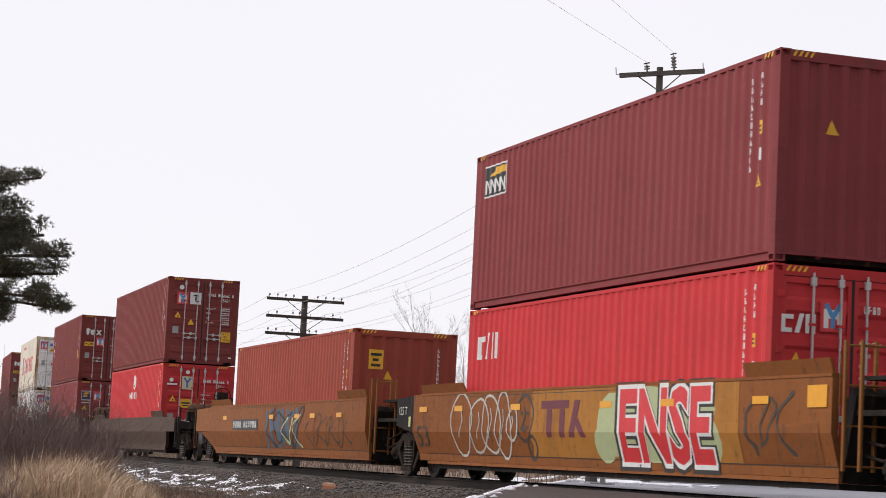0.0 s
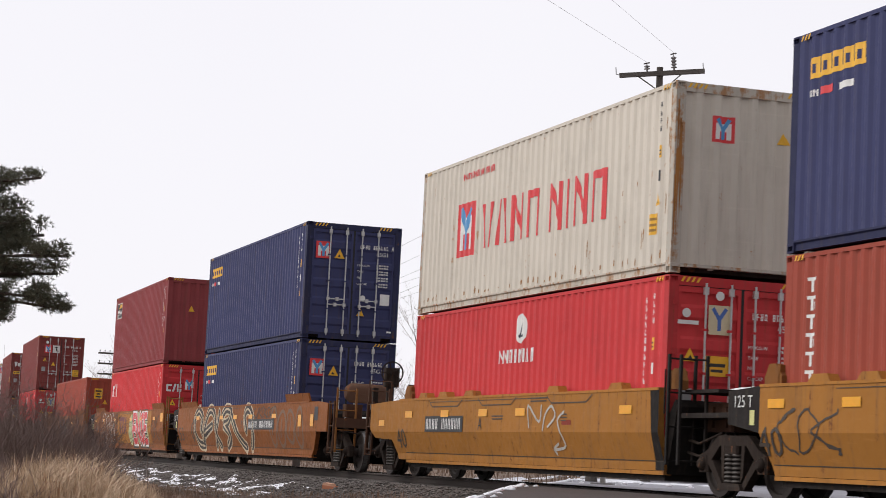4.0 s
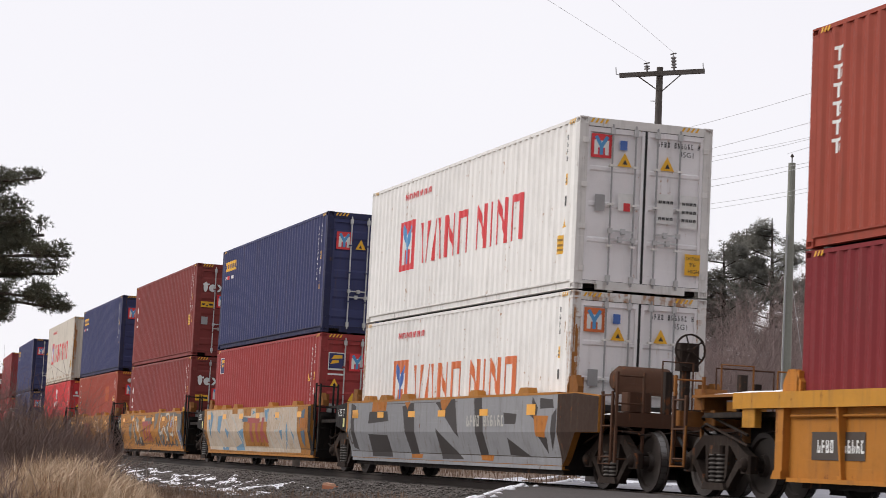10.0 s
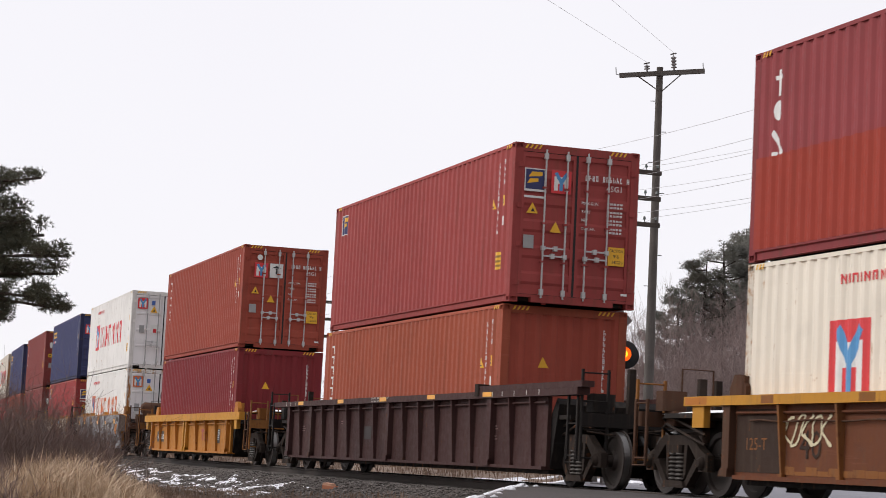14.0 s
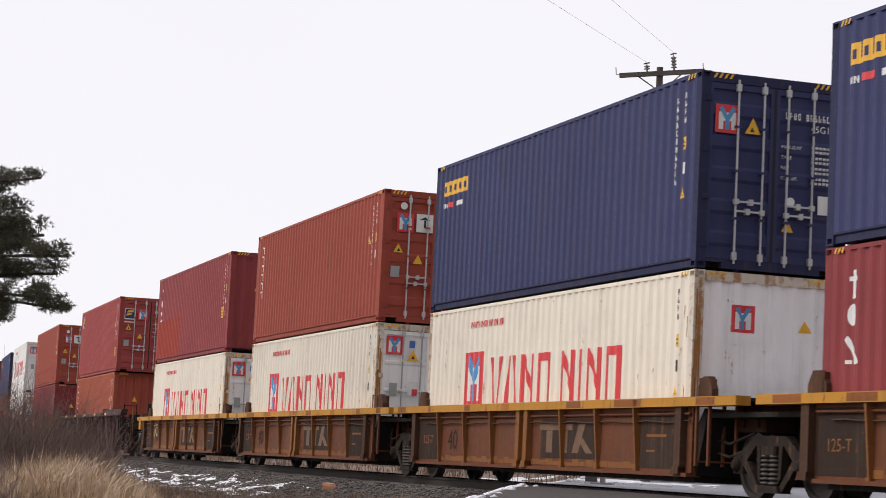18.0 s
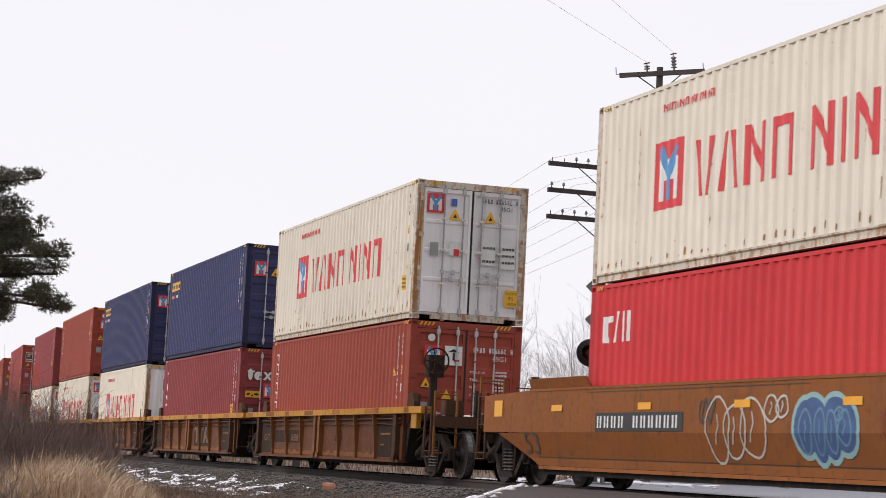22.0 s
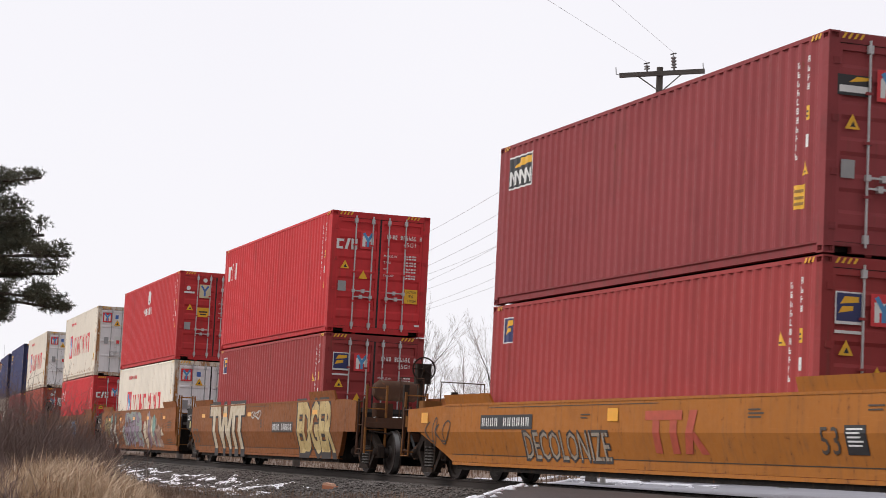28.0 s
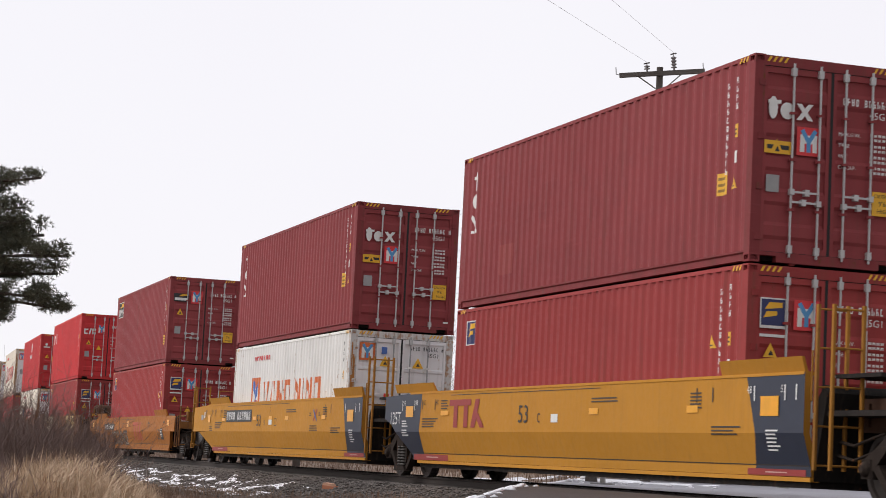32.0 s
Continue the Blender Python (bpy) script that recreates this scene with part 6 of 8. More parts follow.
mark("joint_mark", [rect(-x, 1.50, 0.035, 0.09) for x in (-6.2, -6.7, -7.3, -7.9, -8.5, 7.9, 8.4, 8.8)], CHORD, PALE, CARS[13][1], layer=1)
put("stencil", fine_print(-5.95, 0.98, 2, 0.25) + fine_print(-5.95, 0.8, 2, 0.25), plain("faded_pink_stencil", (0.20, 0.12, 0.11), 0.7), 2)
# the rusty ribbed five-unit car
for n in (14, 15, 16, 17, 18):
    put, refl, plate, text, worn = CAR[n]
    worn(6.25, 4.96, 0.36, 1.2, SOOT, 0, "sooty_panel")
    if n == 18:
        worn(4.8, 2.05, 0.62, 0.92, SOOT, 1, "sooty_panel")
        put("number_stencil", code_row(-3.1, 0.66, (6,), 0.16, 0.07, 0.12), wpaint("rib_rust"), 2)
        text("40", -0.95, 0.56, 0.36, SOOT, 2, 0.62)
    else:
        worn(-0.35, -2.75, 0.46, 1.10, SOOT, 1, "sooty_panel")
        put("owner_mark", owner_mark(-0.3, -2.6, 0.55, 1.02), plain("rust_bitten_marking", (0.155, 0.080, 0.043), 0.7, vary=0.6, scale=9), 2, "rust-bitten owner mark")
        text("40", 4.5, 0.56, 0.36, SOOT, 2, 0.55)
    text("125-T", 6.0, 0.66, 0.16, wpaint("rib_rust"), 2, 0.62)
    put("rust_fringe", [rect(-4.9 + 0.29 * k, 0.345, 0.28, 0.05 + 0.06 * abs(math.sin(1.7 * k + n))) for k in range(32)], wpaint("rib_rust"), 0.5)
    if n == 14:
        put("graffiti", scrawl(4.9, 3.7, 0.72, 1.12, 5, 0.035, 71), CREAM, 3)
    worn(-4.42, -5.8, 0.36, 1.2, SOOT, 0, "sooty_panel")
    rr = random.Random(n)
    for x in (7.2, 5.1, 3.0, 1.1, -1.3, -3.4, -4.9, -6.6):
        mark("chord_patch", [rect(-x + rr.uniform(-0.5, 0.5), 1.262, rr.uniform(0.15, 0.9), 0.106)], (1, [], lambda a, b, k: (-a, 1.501 + k, b)), rr.choice((wpaint("rib_rust"), wpaint("orange_yellow"), wpaint("old_brown"), OGEAR)), CARS[n][1])
    put("stencil", [rect(4.65, 0.82, 0.7, 0.04), rect(4.65, 0.60, 0.3, 0.03)], wpaint("rib_rust"), 2)
# the three-unit brown car with the number board
put, refl, plate, text, worn = CAR[19]
plate(5.36, 2.2, 0.90, 1.18, 10)
refl((7.2, 3.75, 0.6, -2.3, -5.9), 1.22)
refl((9.9,), 1.15, 0.4, 0.28)
text("53", 8.5, 0.52, 0.36, FADED, width=0.7)
put("graffiti", rings([(-1.11, 0.92, 0.36, 0.42), (-0.61, 0.9, 0.32, 0.38), (-0.08, 0.95, 0.36, 0.42), (0.45, 1.2, 0.2, 0.16), (0.75, 1.22, 0.16, 0.14)], 0.035), PALE, 2)
put("graffiti", scrawl(1.7, 1.2, 1.0, 1.35, 4, 0.035, 85), FADED, 1)
BLUES = [(1.36, 0.95, 0.36, 0.42), (1.7, 0.9, 0.3, 0.46), (2.0, 0.92, 0.32, 0.44), (2.34, 0.95, 0.36, 0.38), (1.55, 1.2, 0.3, 0.2), (2.1, 1.22, 0.3, 0.18)]
put("graffiti", [disc(x, z, rx, rz, 18) for x, z, rx, rz in BLUES], plain("pale_teal_edge", (0.26, 0.42, 0.42), 0.6), 2)
put("graffiti", [disc(x, z, rx - 0.07, rz - 0.07, 18) for x, z, rx, rz in BLUES], plain("mid_blue_spray", (0.045, 0.095, 0.23), 0.6, vary=0.5, scale=5), 3)
put("graffiti", rings([(1.36, 0.9, 0.16, 0.26), (1.72, 0.9, 0.13, 0.3), (2.02, 0.9, 0.13, 0.28), (2.34, 0.95, 0.16, 0.2), (2.2, 1.12, 0.1, 0.08)], 0.035), STEELBLUE, 4)
put("graffiti", rings([(3.66, 0.92, 0.42, 0.45), (4.23, 0.83, 0.36, 0.35), (4.83, 0.9, 0.39, 0.41), (5.49, 0.81, 0.36, 0.36), (6.03, 0.82, 0.32, 0.32), (6.65, 0.84, 0.3, 0.33), (7.24, 0.84, 0.27, 0.29)], 0.04), DULLRED, 1)
put("fine_print", fine_print(-5.0, 1.35, 3, 0.2) + fine_print(-6.4, 1.3, 6, 0.8), FADED, 2)
put, refl, plate, text, worn = CAR[20]
refl((6.7, 3.9, 0.7, -2.4, -5.7), 1.28)
text("53", 8.75, 0.55, 0.42, FADED, width=0.8)
put("graffiti", [disc(-r, 1.0 + 0.3 * math.sin(r * 9), 0.05 + 0.03 * math.cos(r * 31), 0.05) for r in [8.0 - 0.13 * k for k in range(44)]], BONE, 1)
for x in (7.25, 6.5):
    put("graffiti", [disc(-x, 1.12, 0.44, 0.36), [(-x - 0.3, 0.95), (-x + 0.3, 0.95), (-x + 0.14, 0.6), (-x - 0.14, 0.6)]], DARKLINE, 2)
    put("graffiti", [disc(-x, 1.12, 0.36, 0.29), [(-x - 0.23, 0.95), (-x + 0.23, 0.95), (-x + 0.10, 0.62), (-x - 0.10, 0.62)]], BULB, 3)
    put("graffiti", [rect(-x - 0.12, 0.50, 0.24, 0.06), rect(-x - 0.1, 0.41, 0.2, 0.05)], WHITE, 3)
    put("graffiti", scrawl(x + 0.25, x - 0.25, 1.05, 1.2, 4, 0.025, 91), DARKLINE, 4)
for x in (5.85, 4.9):
    put("graffiti", fat([(-x - 0.1, 1.0), (-x, 0.7), (-x + 0.1, 0.55)], 0.62) + [disc(-x - 0.05, 1.28, 0.28, 0.28)], DARKLINE, 2)
    put("graffiti", fat([(-x - 0.08, 0.95), (-x, 0.7), (-x + 0.08, 0.6)], 0.46), BONE, 3)
    put("graffiti", [disc(-x - 0.05, 1.33, 0.18, 0.17)], SEAGREEN, 3)
    put("graffiti", [disc(-x, 0.90, 0.08, 0.09), [(-x - 0.05, 0.9), (-x + 0.05, 0.9), (-x + 0.10, 0.68), (-x - 0.04, 0.68)]], DARKLINE, 4)
# a four-letter piece on a thin cloud
put("graffiti", [disc(a, z, rx, rz, 18) for a, z, rx, rz in ((-2.75, 0.75, 0.32, 0.36), (-2.6, 0.5, 0.25, 0.14), (-1.9, 1.38, 0.5, 0.18), (-0.9, 1.42, 0.55, 0.17), (-0.2, 1.45, 0.5, 0.14), (0.6, 1.35, 0.6, 0.2), (1.0, 1.0, 0.38, 0.34), (1.3, 0.6, 0.24, 0.28), (-0.4, 0.9, 1.6, 0.4))], MIST, 1)
HOPE = [fat([(-2.36, 1.42), (-2.32, 0.95), (-2.12, 0.5)], 0.30), fat([(-1.66, 1.30), (-1.70, 0.9), (-1.72, 0.5)], 0.28), fat([(-2.3, 0.92), (-1.7, 0.97)], 0.2),
        fat([(-1.14, 1.2), (-1.36, 1.02), (-1.38, 0.68), (-1.14, 0.5), (-0.92, 0.68), (-0.9, 1.02), (-1.14, 1.2)], 0.2),
        fat([(-0.55, 1.36), (-0.58, 0.9), (-0.56, 0.48)], 0.28), fat([(-0.5, 1.36), (-0.2, 1.2), (-0.25, 0.98), (-0.5, 0.9)], 0.2),
        fat([(0.16, 1.42), (0.24, 0.95), (0.5, 0.5)], 0.30), fat([(0.2, 1.38), (0.66, 1.28)], 0.2), fat([(0.3, 0.95), (0.72, 0.98)], 0.2), fat([(0.5, 0.52), (1.14, 0.48)], 0.22)]
put("graffiti", [[(p - 0.035, q - 0.012) for p, q in poly] for k, w in ((0.07, 0), (-0.05, 0)) for f in HOPE for poly in moved(f, k, 0.0)], DARKLINE, 2)
put("graffiti", [poly for f in HOPE for poly in f], MAUVE, 4)
put("graffiti", fat([(-2.40, 1.40), (-2.38, 1.15)], 0.1) + fat([(-1.2, 0.98), (-1.22, 0.8)], 0.12) + fat([(0.16, 1.36), (0.2, 1.1)], 0.1) + [disc(-0.9, 0.52, 0.08), disc(0.8, 0.5, 0.09), disc(-2.1, 0.5, 0.1)], MIST, 5)
# a round-bodied piece beside it
BODY = [(ROSE, fat([(2.3, 0.85), (2.9, 0.8), (3.5, 0.72), (4.2, 0.7), (4.9, 0.66)], 0.55)), (IVORY, fat([(2.04, 1.0), (2.05, 0.75), (2.3, 0.55)], 0.48)), (IVORY, fat([(2.60, 1.40), (2.58, 1.08)], 0.22)), (MAUVE, fat([(2.86, 1.40), (2.92, 0.95), (3.05, 0.55)], 0.34)), (PLUM, fat([(2.75, 0.72), (2.95, 0.48)], 0.26)),
        (ROSE, fat([(3.18, 1.28), (3.30, 0.8)], 0.28)), (IVORY, fat([(3.52, 1.24), (3.54, 0.8)], 0.24)), (SEAGREEN, [disc(3.96, 1.08, 0.31, 0.36, 20)]), (SEAGREEN, fat([(3.66, 0.78), (3.98, 0.44)], 0.12)),
        (PLUM, fat([(4.2, 0.78), (4.12, 0.5)], 0.28)), (ROSE, fat([(4.42, 1.22), (4.4, 0.9), (4.72, 0.5)], 0.2)), (MIST, fat([(4.62, 0.62), (4.72, 0.46)], 0.2)), (ROSE, fat([(4.85, 1.02), (5.28, 0.88), (4.95, 0.72)], 0.2)), (ROSE, fat([(5.0, 0.6), (5.36, 0.48)], 0.24))]
put("graffiti", [[(p - 0.03, q - 0.01) for p, q in poly] for k in (0.05, -0.05) for m, f in BODY for poly in moved(f, k, 0.0)], DARKLINE, 2)
for k, (m, f) in enumerate(BODY):
    put("graffiti", f, m, 3 + 0.12 * k)
put("graffiti", [[(5.45, 1.05), (5.86, 0.76), (5.40, 0.74)]], IVORY, 5)
put("owner_mark", [[(1.0, 1.2), (1.7, 1.24), (1.7, 1.12), (1.0, 1.08)], [(1.35, 0.7), (1.5, 0.7), (1.82, 1.24), (1.68, 1.24)], [(1.7, 0.7), (1.85, 0.7), (1.55, 1.05), (1.48, 0.95)]], DULLRED, 1, "faint red owner mark under graffiti")
put("fine_print", fine_print(-5.2, 1.45, 5, 0.3) + fine_print(-6.6, 1.2, 5, 0.9) + fine_print(-6.3, 0.62, 3, 1.0), FADED, 2)
put, refl, plate, text, worn = CAR[21]
refl((7.15, 4.1, 1.0, -6.0), 1.28)
text("53", 8.45, 0.55, 0.42, FADED, width=0.85)
text("TWIT", 5.95, 0.36, 1.22, DARKLINE, 2, 4.7, 0.085, "graffiti")
text("TWIT", 5.88, 0.40, 1.16, IVORY, 3, 4.5, 0.05, "graffiti")
plate(-1.9, -4.1, 0.86, 1.12, 10, FADED)
put("graffiti", scrawl(0.6, -0.5, 1.2, 1.42, 4, 0.035, 99), PALE, 3)
text("B", -0.55, 0.98, 0.22, FADED, 3)
MUSTARD = grainy("mottled_mustard_spray", [(0.30, (0.30, 0.17, 0.05)), (0.5, (0.50, 0.36, 0.14)), (0.7, (0.60, 0.47, 0.24))], 2.0, 8, 0.6, 0.1, 0.004)
text("EDGER", -4.45, 0.40, 1.14, DARKLINE, 2, 3.5, 0.085, "graffiti")
text("EDGER", -4.52, 0.45, 1.06, MUSTARD, 3, 3.35, 0.05, "graffiti")
# the single orange-yellow car
put, refl, plate, text, worn = CAR[22]
plate(6.18, 3.61, 0.93, 1.18, 10)
refl((9.6, 0.4, -8.2), 1.05, 0.4, 0.2)
text("DECOLONIZE", 4.12, 0.42, 0.48, DARKLINE, 2, 3.75, 0.035, "graffiti")
text("DECOLONIZE", 4.07, 0.44, 0.44, WORNBONE, 3, 3.65, 0.0, "graffiti")
put("graffiti", scrawl(9.3, 8.0, 0.62, 1.15, 4, 0.03, 101), FADED, 2)
put("owner_mark", owner_mark(-1.0, -3.05, 0.58, 1.2), plain("bright_worn_red", (0.40, 0.065, 0.035), 0.6, vary=0.4, scale=5), 3, "worn red owner mark")
text("53", -6.2, 0.62, 0.34, FADED, width=0.5)
worn(-6.85, -7.36, 0.62, 0.98, BLACK, 2, "data_plate")
put("fine_print", fine_print(-6.9, 0.92, 5, 0.42), WHITE, 3)
put("fine_print", fine_print(1.5, 1.15, 2, 0.4) + fine_print(-4.3, 1.18, 3, 0.5) + fine_print(-7.4, 1.2, 2, 0.4), FADED, 2)
# the two clean yellow units
FADED_PINK = plain("pink_stripe", (0.55, 0.34, 0.30), 0.6)
for n in (23, 24):
    put, refl, plate, text, worn = CAR[n]
    put("red_band", [rect(-8.2, 0.335, 2.1, 0.11), rect(6.3, 0.335, 1.6, 0.085)], MARK_RED, 2)
    put("pale_stripe", [rect(-7.4, 0.385, 0.7, 0.02), rect(6.8, 0.37, 0.6, 0.016)], FADED_PINK, 3)
    refl((-1.03, -4.6), 1.16, 0.36, 0.1)
    refl((-6.85,), 1.1, 0.5, 0.26)
    put("fine_print", fine_print(-1.1, 1.4, 2, 1.2) + fine_print(-4.7, 1.42, 5, 0.45) + fine_print(6.3, 1.46, 5, 0.45) + fine_print(7.43, 1.12, 4, 1.0) + fine_print(-5.4, 0.95, 3, 0.9), FADED, 2)
    put("fine_print", fine_print(-7.0, 0.9, 6, 0.35), WHITE, 4)
    put("load_tick", [rect(-x, 1.30, 0.035, 0.2) for x in (-5.4, -4.9)], FADED, 3)
    put("load_tick", [rect(-x, 1.30, 0.035, 0.2) for x in (-6.65, -7.5, -7.8)], WHITE, 5)
put, refl, plate, text, worn = CAR[23]
plate(5.9, 2.72, 1.14, 1.46, 10)
text("53", 2.12, 1.02, 0.3, BLACK, width=0.48)
text("B", 1.28, 1.04, 0.14, BLACK)
worn(0.75, 0.4, 1.05, 1.18, WHITE, 2, "data_sticker")
put("red_blue_cross", stroke([(3.83, 1.14), (4.14, 1.38)], 0.06), MARK_RED, 3)
put("red_blue_cross", stroke([(3.83, 1.38), (4.14, 1.14)], 0.06), plain("dull_blue_marking", (0.09, 0.12, 0.30), 0.55), 4)
put("fine_print", fine_print(-3.45, 1.3, 2, 0.2) + fine_print(-4.3, 1.3, 2, 0.2) + fine_print(-3.5, 1.0, 3, 0.8) + fine_print(8.2, 1.0, 3, 0.5), FADED, 2)
put("panel_outline", stroke([(-0.1, 1.03), (-0.1, 1.2), (0.12, 1.2), (0.12, 1.03), (-0.1, 1.03)], 0.014) + stroke([(-0.62, 1.5), (-0.62, 1.32)], 0.022), FADED, 2)
refl((2.55, 0.72), 1.18, 0.36, 0.09)
refl((8.4,), 1.14, 0.32, 0.22)
refl((6.45,), 1.16, 0.36, 0.09)
worn(9.42, 9.12, 1.22, 1.36, GREY, 3, "data_plate")
worn(8.98, 8.86, 1.26, 1.44, WHITE, 3, "data_sticker")
for word, x in (("53", 8.66), ("48", 7.87), ("45", 7.39), ("40", 6.6)):
    text(word, x, 1.40, 0.10, FADED, 5)
    put("load_tick", [rect(-x - 0.07, 1.30, 0.035, 0.2)], FADED, 5)
put, refl, plate, text, worn = CAR[24]
put("owner_mark", owner_mark(5.8, 3.83, 0.96, 1.48), MARK_RED, 3, "dull red owner mark")
text("53", 2.14, 1.04, 0.3, BLACK, width=0.48)
text("C", 1.24, 1.04, 0.16, BLACK)
worn(0.6, 0.3, 1.04, 1.18, WHITE, 2, "data_sticker")
text("48", -6.45, 1.4, 0.1, WHITE, 5)
text("53", -7.4, 1.4, 0.1, WHITE, 5)
for word, x, m in (("53", 8.66, WHITE), ("48", 7.87, WHITE), ("45", 7.39, FADED), ("40", 6.6, FADED)):
    text(word, x, 1.40, 0.10, m, 5)
    put("load_tick", [rect(-x - 0.07, 1.30, 0.035, 0.2)], m, 5)
refl((8.48,), 1.17, 0.47, 0.22)
refl((6.29,), 1.19, 0.46, 0.09)
for n, (u, c, key, half, top, kind) in enumerate(CARS):
    if kind == "smooth":
        CAR[n][0]("seam", [rect(-half, 0.462, 2 * half, 0.014), rect(-half * 0.72, top - 0.075, half * 0.9, 0.012)], FADED, 0.6)
# capacity stencils over the shared trucks
for n, (u, c, key, half, top, kind) in enumerate(CARS):
    if kind == "smooth" and STACKS[n][4][4][0] == J:
        fx = STACKS[n][4][4][1]
        CAR[n][3]("125T" if key == "yellow" else "125 T", fx - (0.40 if key == "old_brown" else 0.72) if key != "yellow" else 9.55, 1.22 if key != "yellow" else 1.03, 0.16 if key != "yellow" else 0.25, WHITE, 5, 0.55 if key != "yellow" else 0.74)
        if key == "yellow":
            CAR[n][0]("fine_print", fine_print(8.72, 1.08, 3, 0.4) + fine_print(8.71, 0.9, 3, 0.42), WHITE, 5)
            continue
        CAR[n][0]("yellow_tag", [rect(-(half + (0.98 if key == "old_brown" else 0.5)), 0.98, 0.13, 0.2)], plain("pale_yellow_tag", (0.62, 0.6, 0.25), 0.6), 4)
# ---- the ground, the track and the road ----
SOIL = grainy("dry_winter_turf", [(0.3, (0.085, 0.060, 0.046)), (0.5, (0.19, 0.135, 0.10)), (0.7, (0.30, 0.22, 0.16))], 0.35, 14)
BALLAST = grainy("dirty_ballast", [(0.3, (0.034, 0.027, 0.024)), (0.5, (0.085, 0.071, 0.063)), (0.68, (0.165, 0.142, 0.13))], 3.0, 26, bump=1.0, dist=0.06)
ASPHALT = grainy("worn_asphalt", [(0.3, (0.030, 0.024, 0.022)), (0.55, (0.048, 0.039, 0.036)), (0.75, (0.074, 0.062, 0.057))], 0.8, 60, 0.8, 0.3, 0.008)
SALTED = grainy("salt_grey_asphalt", [(0.3, (0.17, 0.17, 0.195)), (0.6, (0.26, 0.26, 0.295)), (0.75, (0.35, 0.35, 0.39))], 0.5, 40, 0.5, 0.2, 0.008)
SNOW = grainy("old_snow", [(0.3, (0.62, 0.63, 0.67)), (0.6, (0.85, 0.86, 0.90)), (0.8, (0.9, 0.9, 0.93))], 2.0, 18, 0.7, 0.5, 0.03)
TIMBER = grainy("creosoted_timber", [(0.3, (0.030, 0.024, 0.020)), (0.6, (0.075, 0.060, 0.050)), (0.75, (0.12, 0.10, 0.085))], 3, 40, 0.85, 0.5, 0.01)
POLE_WOOD = grainy("grey_weathered_pole", [(0.3, (0.060, 0.052, 0.047)), (0.55, (0.115, 0.102, 0.092)), (0.75, (0.17, 0.155, 0.14))], 1.2, 30, 0.9, 0.6, 0.01)
GREEN_POLE = grainy("green_grey_treated_pole", [(0.3, (0.19, 0.195, 0.165)), (0.6, (0.27, 0.275, 0.235)), (0.75, (0.34, 0.34, 0.30))], 1.2, 30, 0.9, 0.4, 0.01)
BARK = grainy("grey_brown_bark", [(0.3, (0.035, 0.028, 0.024)), (0.6, (0.085, 0.070, 0.062)), (0.75, (0.13, 0.11, 0.10))], 2.0, 30, 0.9, 0.6, 0.02)
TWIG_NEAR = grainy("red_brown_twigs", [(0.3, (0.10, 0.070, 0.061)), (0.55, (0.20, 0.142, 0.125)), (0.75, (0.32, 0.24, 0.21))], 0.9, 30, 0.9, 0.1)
# twigs beyond the track are lightened, the haze before them mixed into their colour
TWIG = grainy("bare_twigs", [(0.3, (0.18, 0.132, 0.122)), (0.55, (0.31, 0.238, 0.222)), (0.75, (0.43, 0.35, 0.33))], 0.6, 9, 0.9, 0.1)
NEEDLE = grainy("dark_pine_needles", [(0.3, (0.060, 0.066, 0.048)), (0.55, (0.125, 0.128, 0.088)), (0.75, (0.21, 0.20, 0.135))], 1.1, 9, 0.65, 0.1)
BROWN_GRASS = grainy("brown_low_grass", [(0.28, (0.10, 0.060, 0.042)), (0.5, (0.22, 0.145, 0.10)), (0.72, (0.36, 0.26, 0.185))], 1.2, 9, 0.8, 0.1)
STRAW = grainy("dry_straw_grass", [(0.29, (0.14, 0.092, 0.062)), (0.47, (0.44, 0.31, 0.20)), (0.66, (0.74, 0.58, 0.425))], 1.6, 30, 0.8, 0.1)
RAIL_SIDE = plain("brown_rail_steel", (0.050, 0.036, 0.030), 0.7, 0.2)
RAIL_TOP = plain("bright_rail_head", (0.38, 0.37, 0.36), 0.3, 0.9)
ROAD_LEFT, ROAD_WIDE = 34.0, 26.0
NEAR_D = [0, 1.55, 2.0, 3.4, 4.5, 9, 20, 60, 3000]
NEAR_Z = [-0.20, -0.20, -0.27, -0.64, -0.70, -0.72, -0.80, -0.9, -1.0]
FAR_D = [0, 1.55, 2.0, 3.2, 5.0, 7.5, 14, 40, 110, 3000]
FAR_Z = [-0.20, -0.20, -0.26, -0.42, -0.30, 0.02, 0.14, 0.30, 0.5, 0.6]


def road_z(d):
    return float(np.interp(d, [-200, -60, -8, -2, 2.2, 6, 13, 30, 80], [0.25, 0.16, 0.02, -0.012, -0.012, -0.10, -0.42, -0.66, -0.8]))


def road_edge(d):
    """Where the asphalt ends on its far side: the road crosses the track at a slant."""
    return ROAD_LEFT - 2.2 * (d - 0.86)


def ground_z(u, d):
    z = float(np.interp(d, NEAR_D, NEAR_Z)) if d > 0 else float(np.interp(-d, FAR_D, FAR_Z))
    a = min(1.0, max(0.0, 1 - max(road_edge(d) - ROAD_WIDE - u, u - road_edge(d)) / 1.6))
    if abs(d) > 1.5:
        z += 0.05 * noise.noise((u * 0.35, d * 0.35, 1.0)) + 0.02 * noise.noise((u * 1.7, d * 1.7, 5.0))
    a = a * a * (3 - 2 * a)
    return z * (1 - a) + (road_z(d) - 0.05) * a


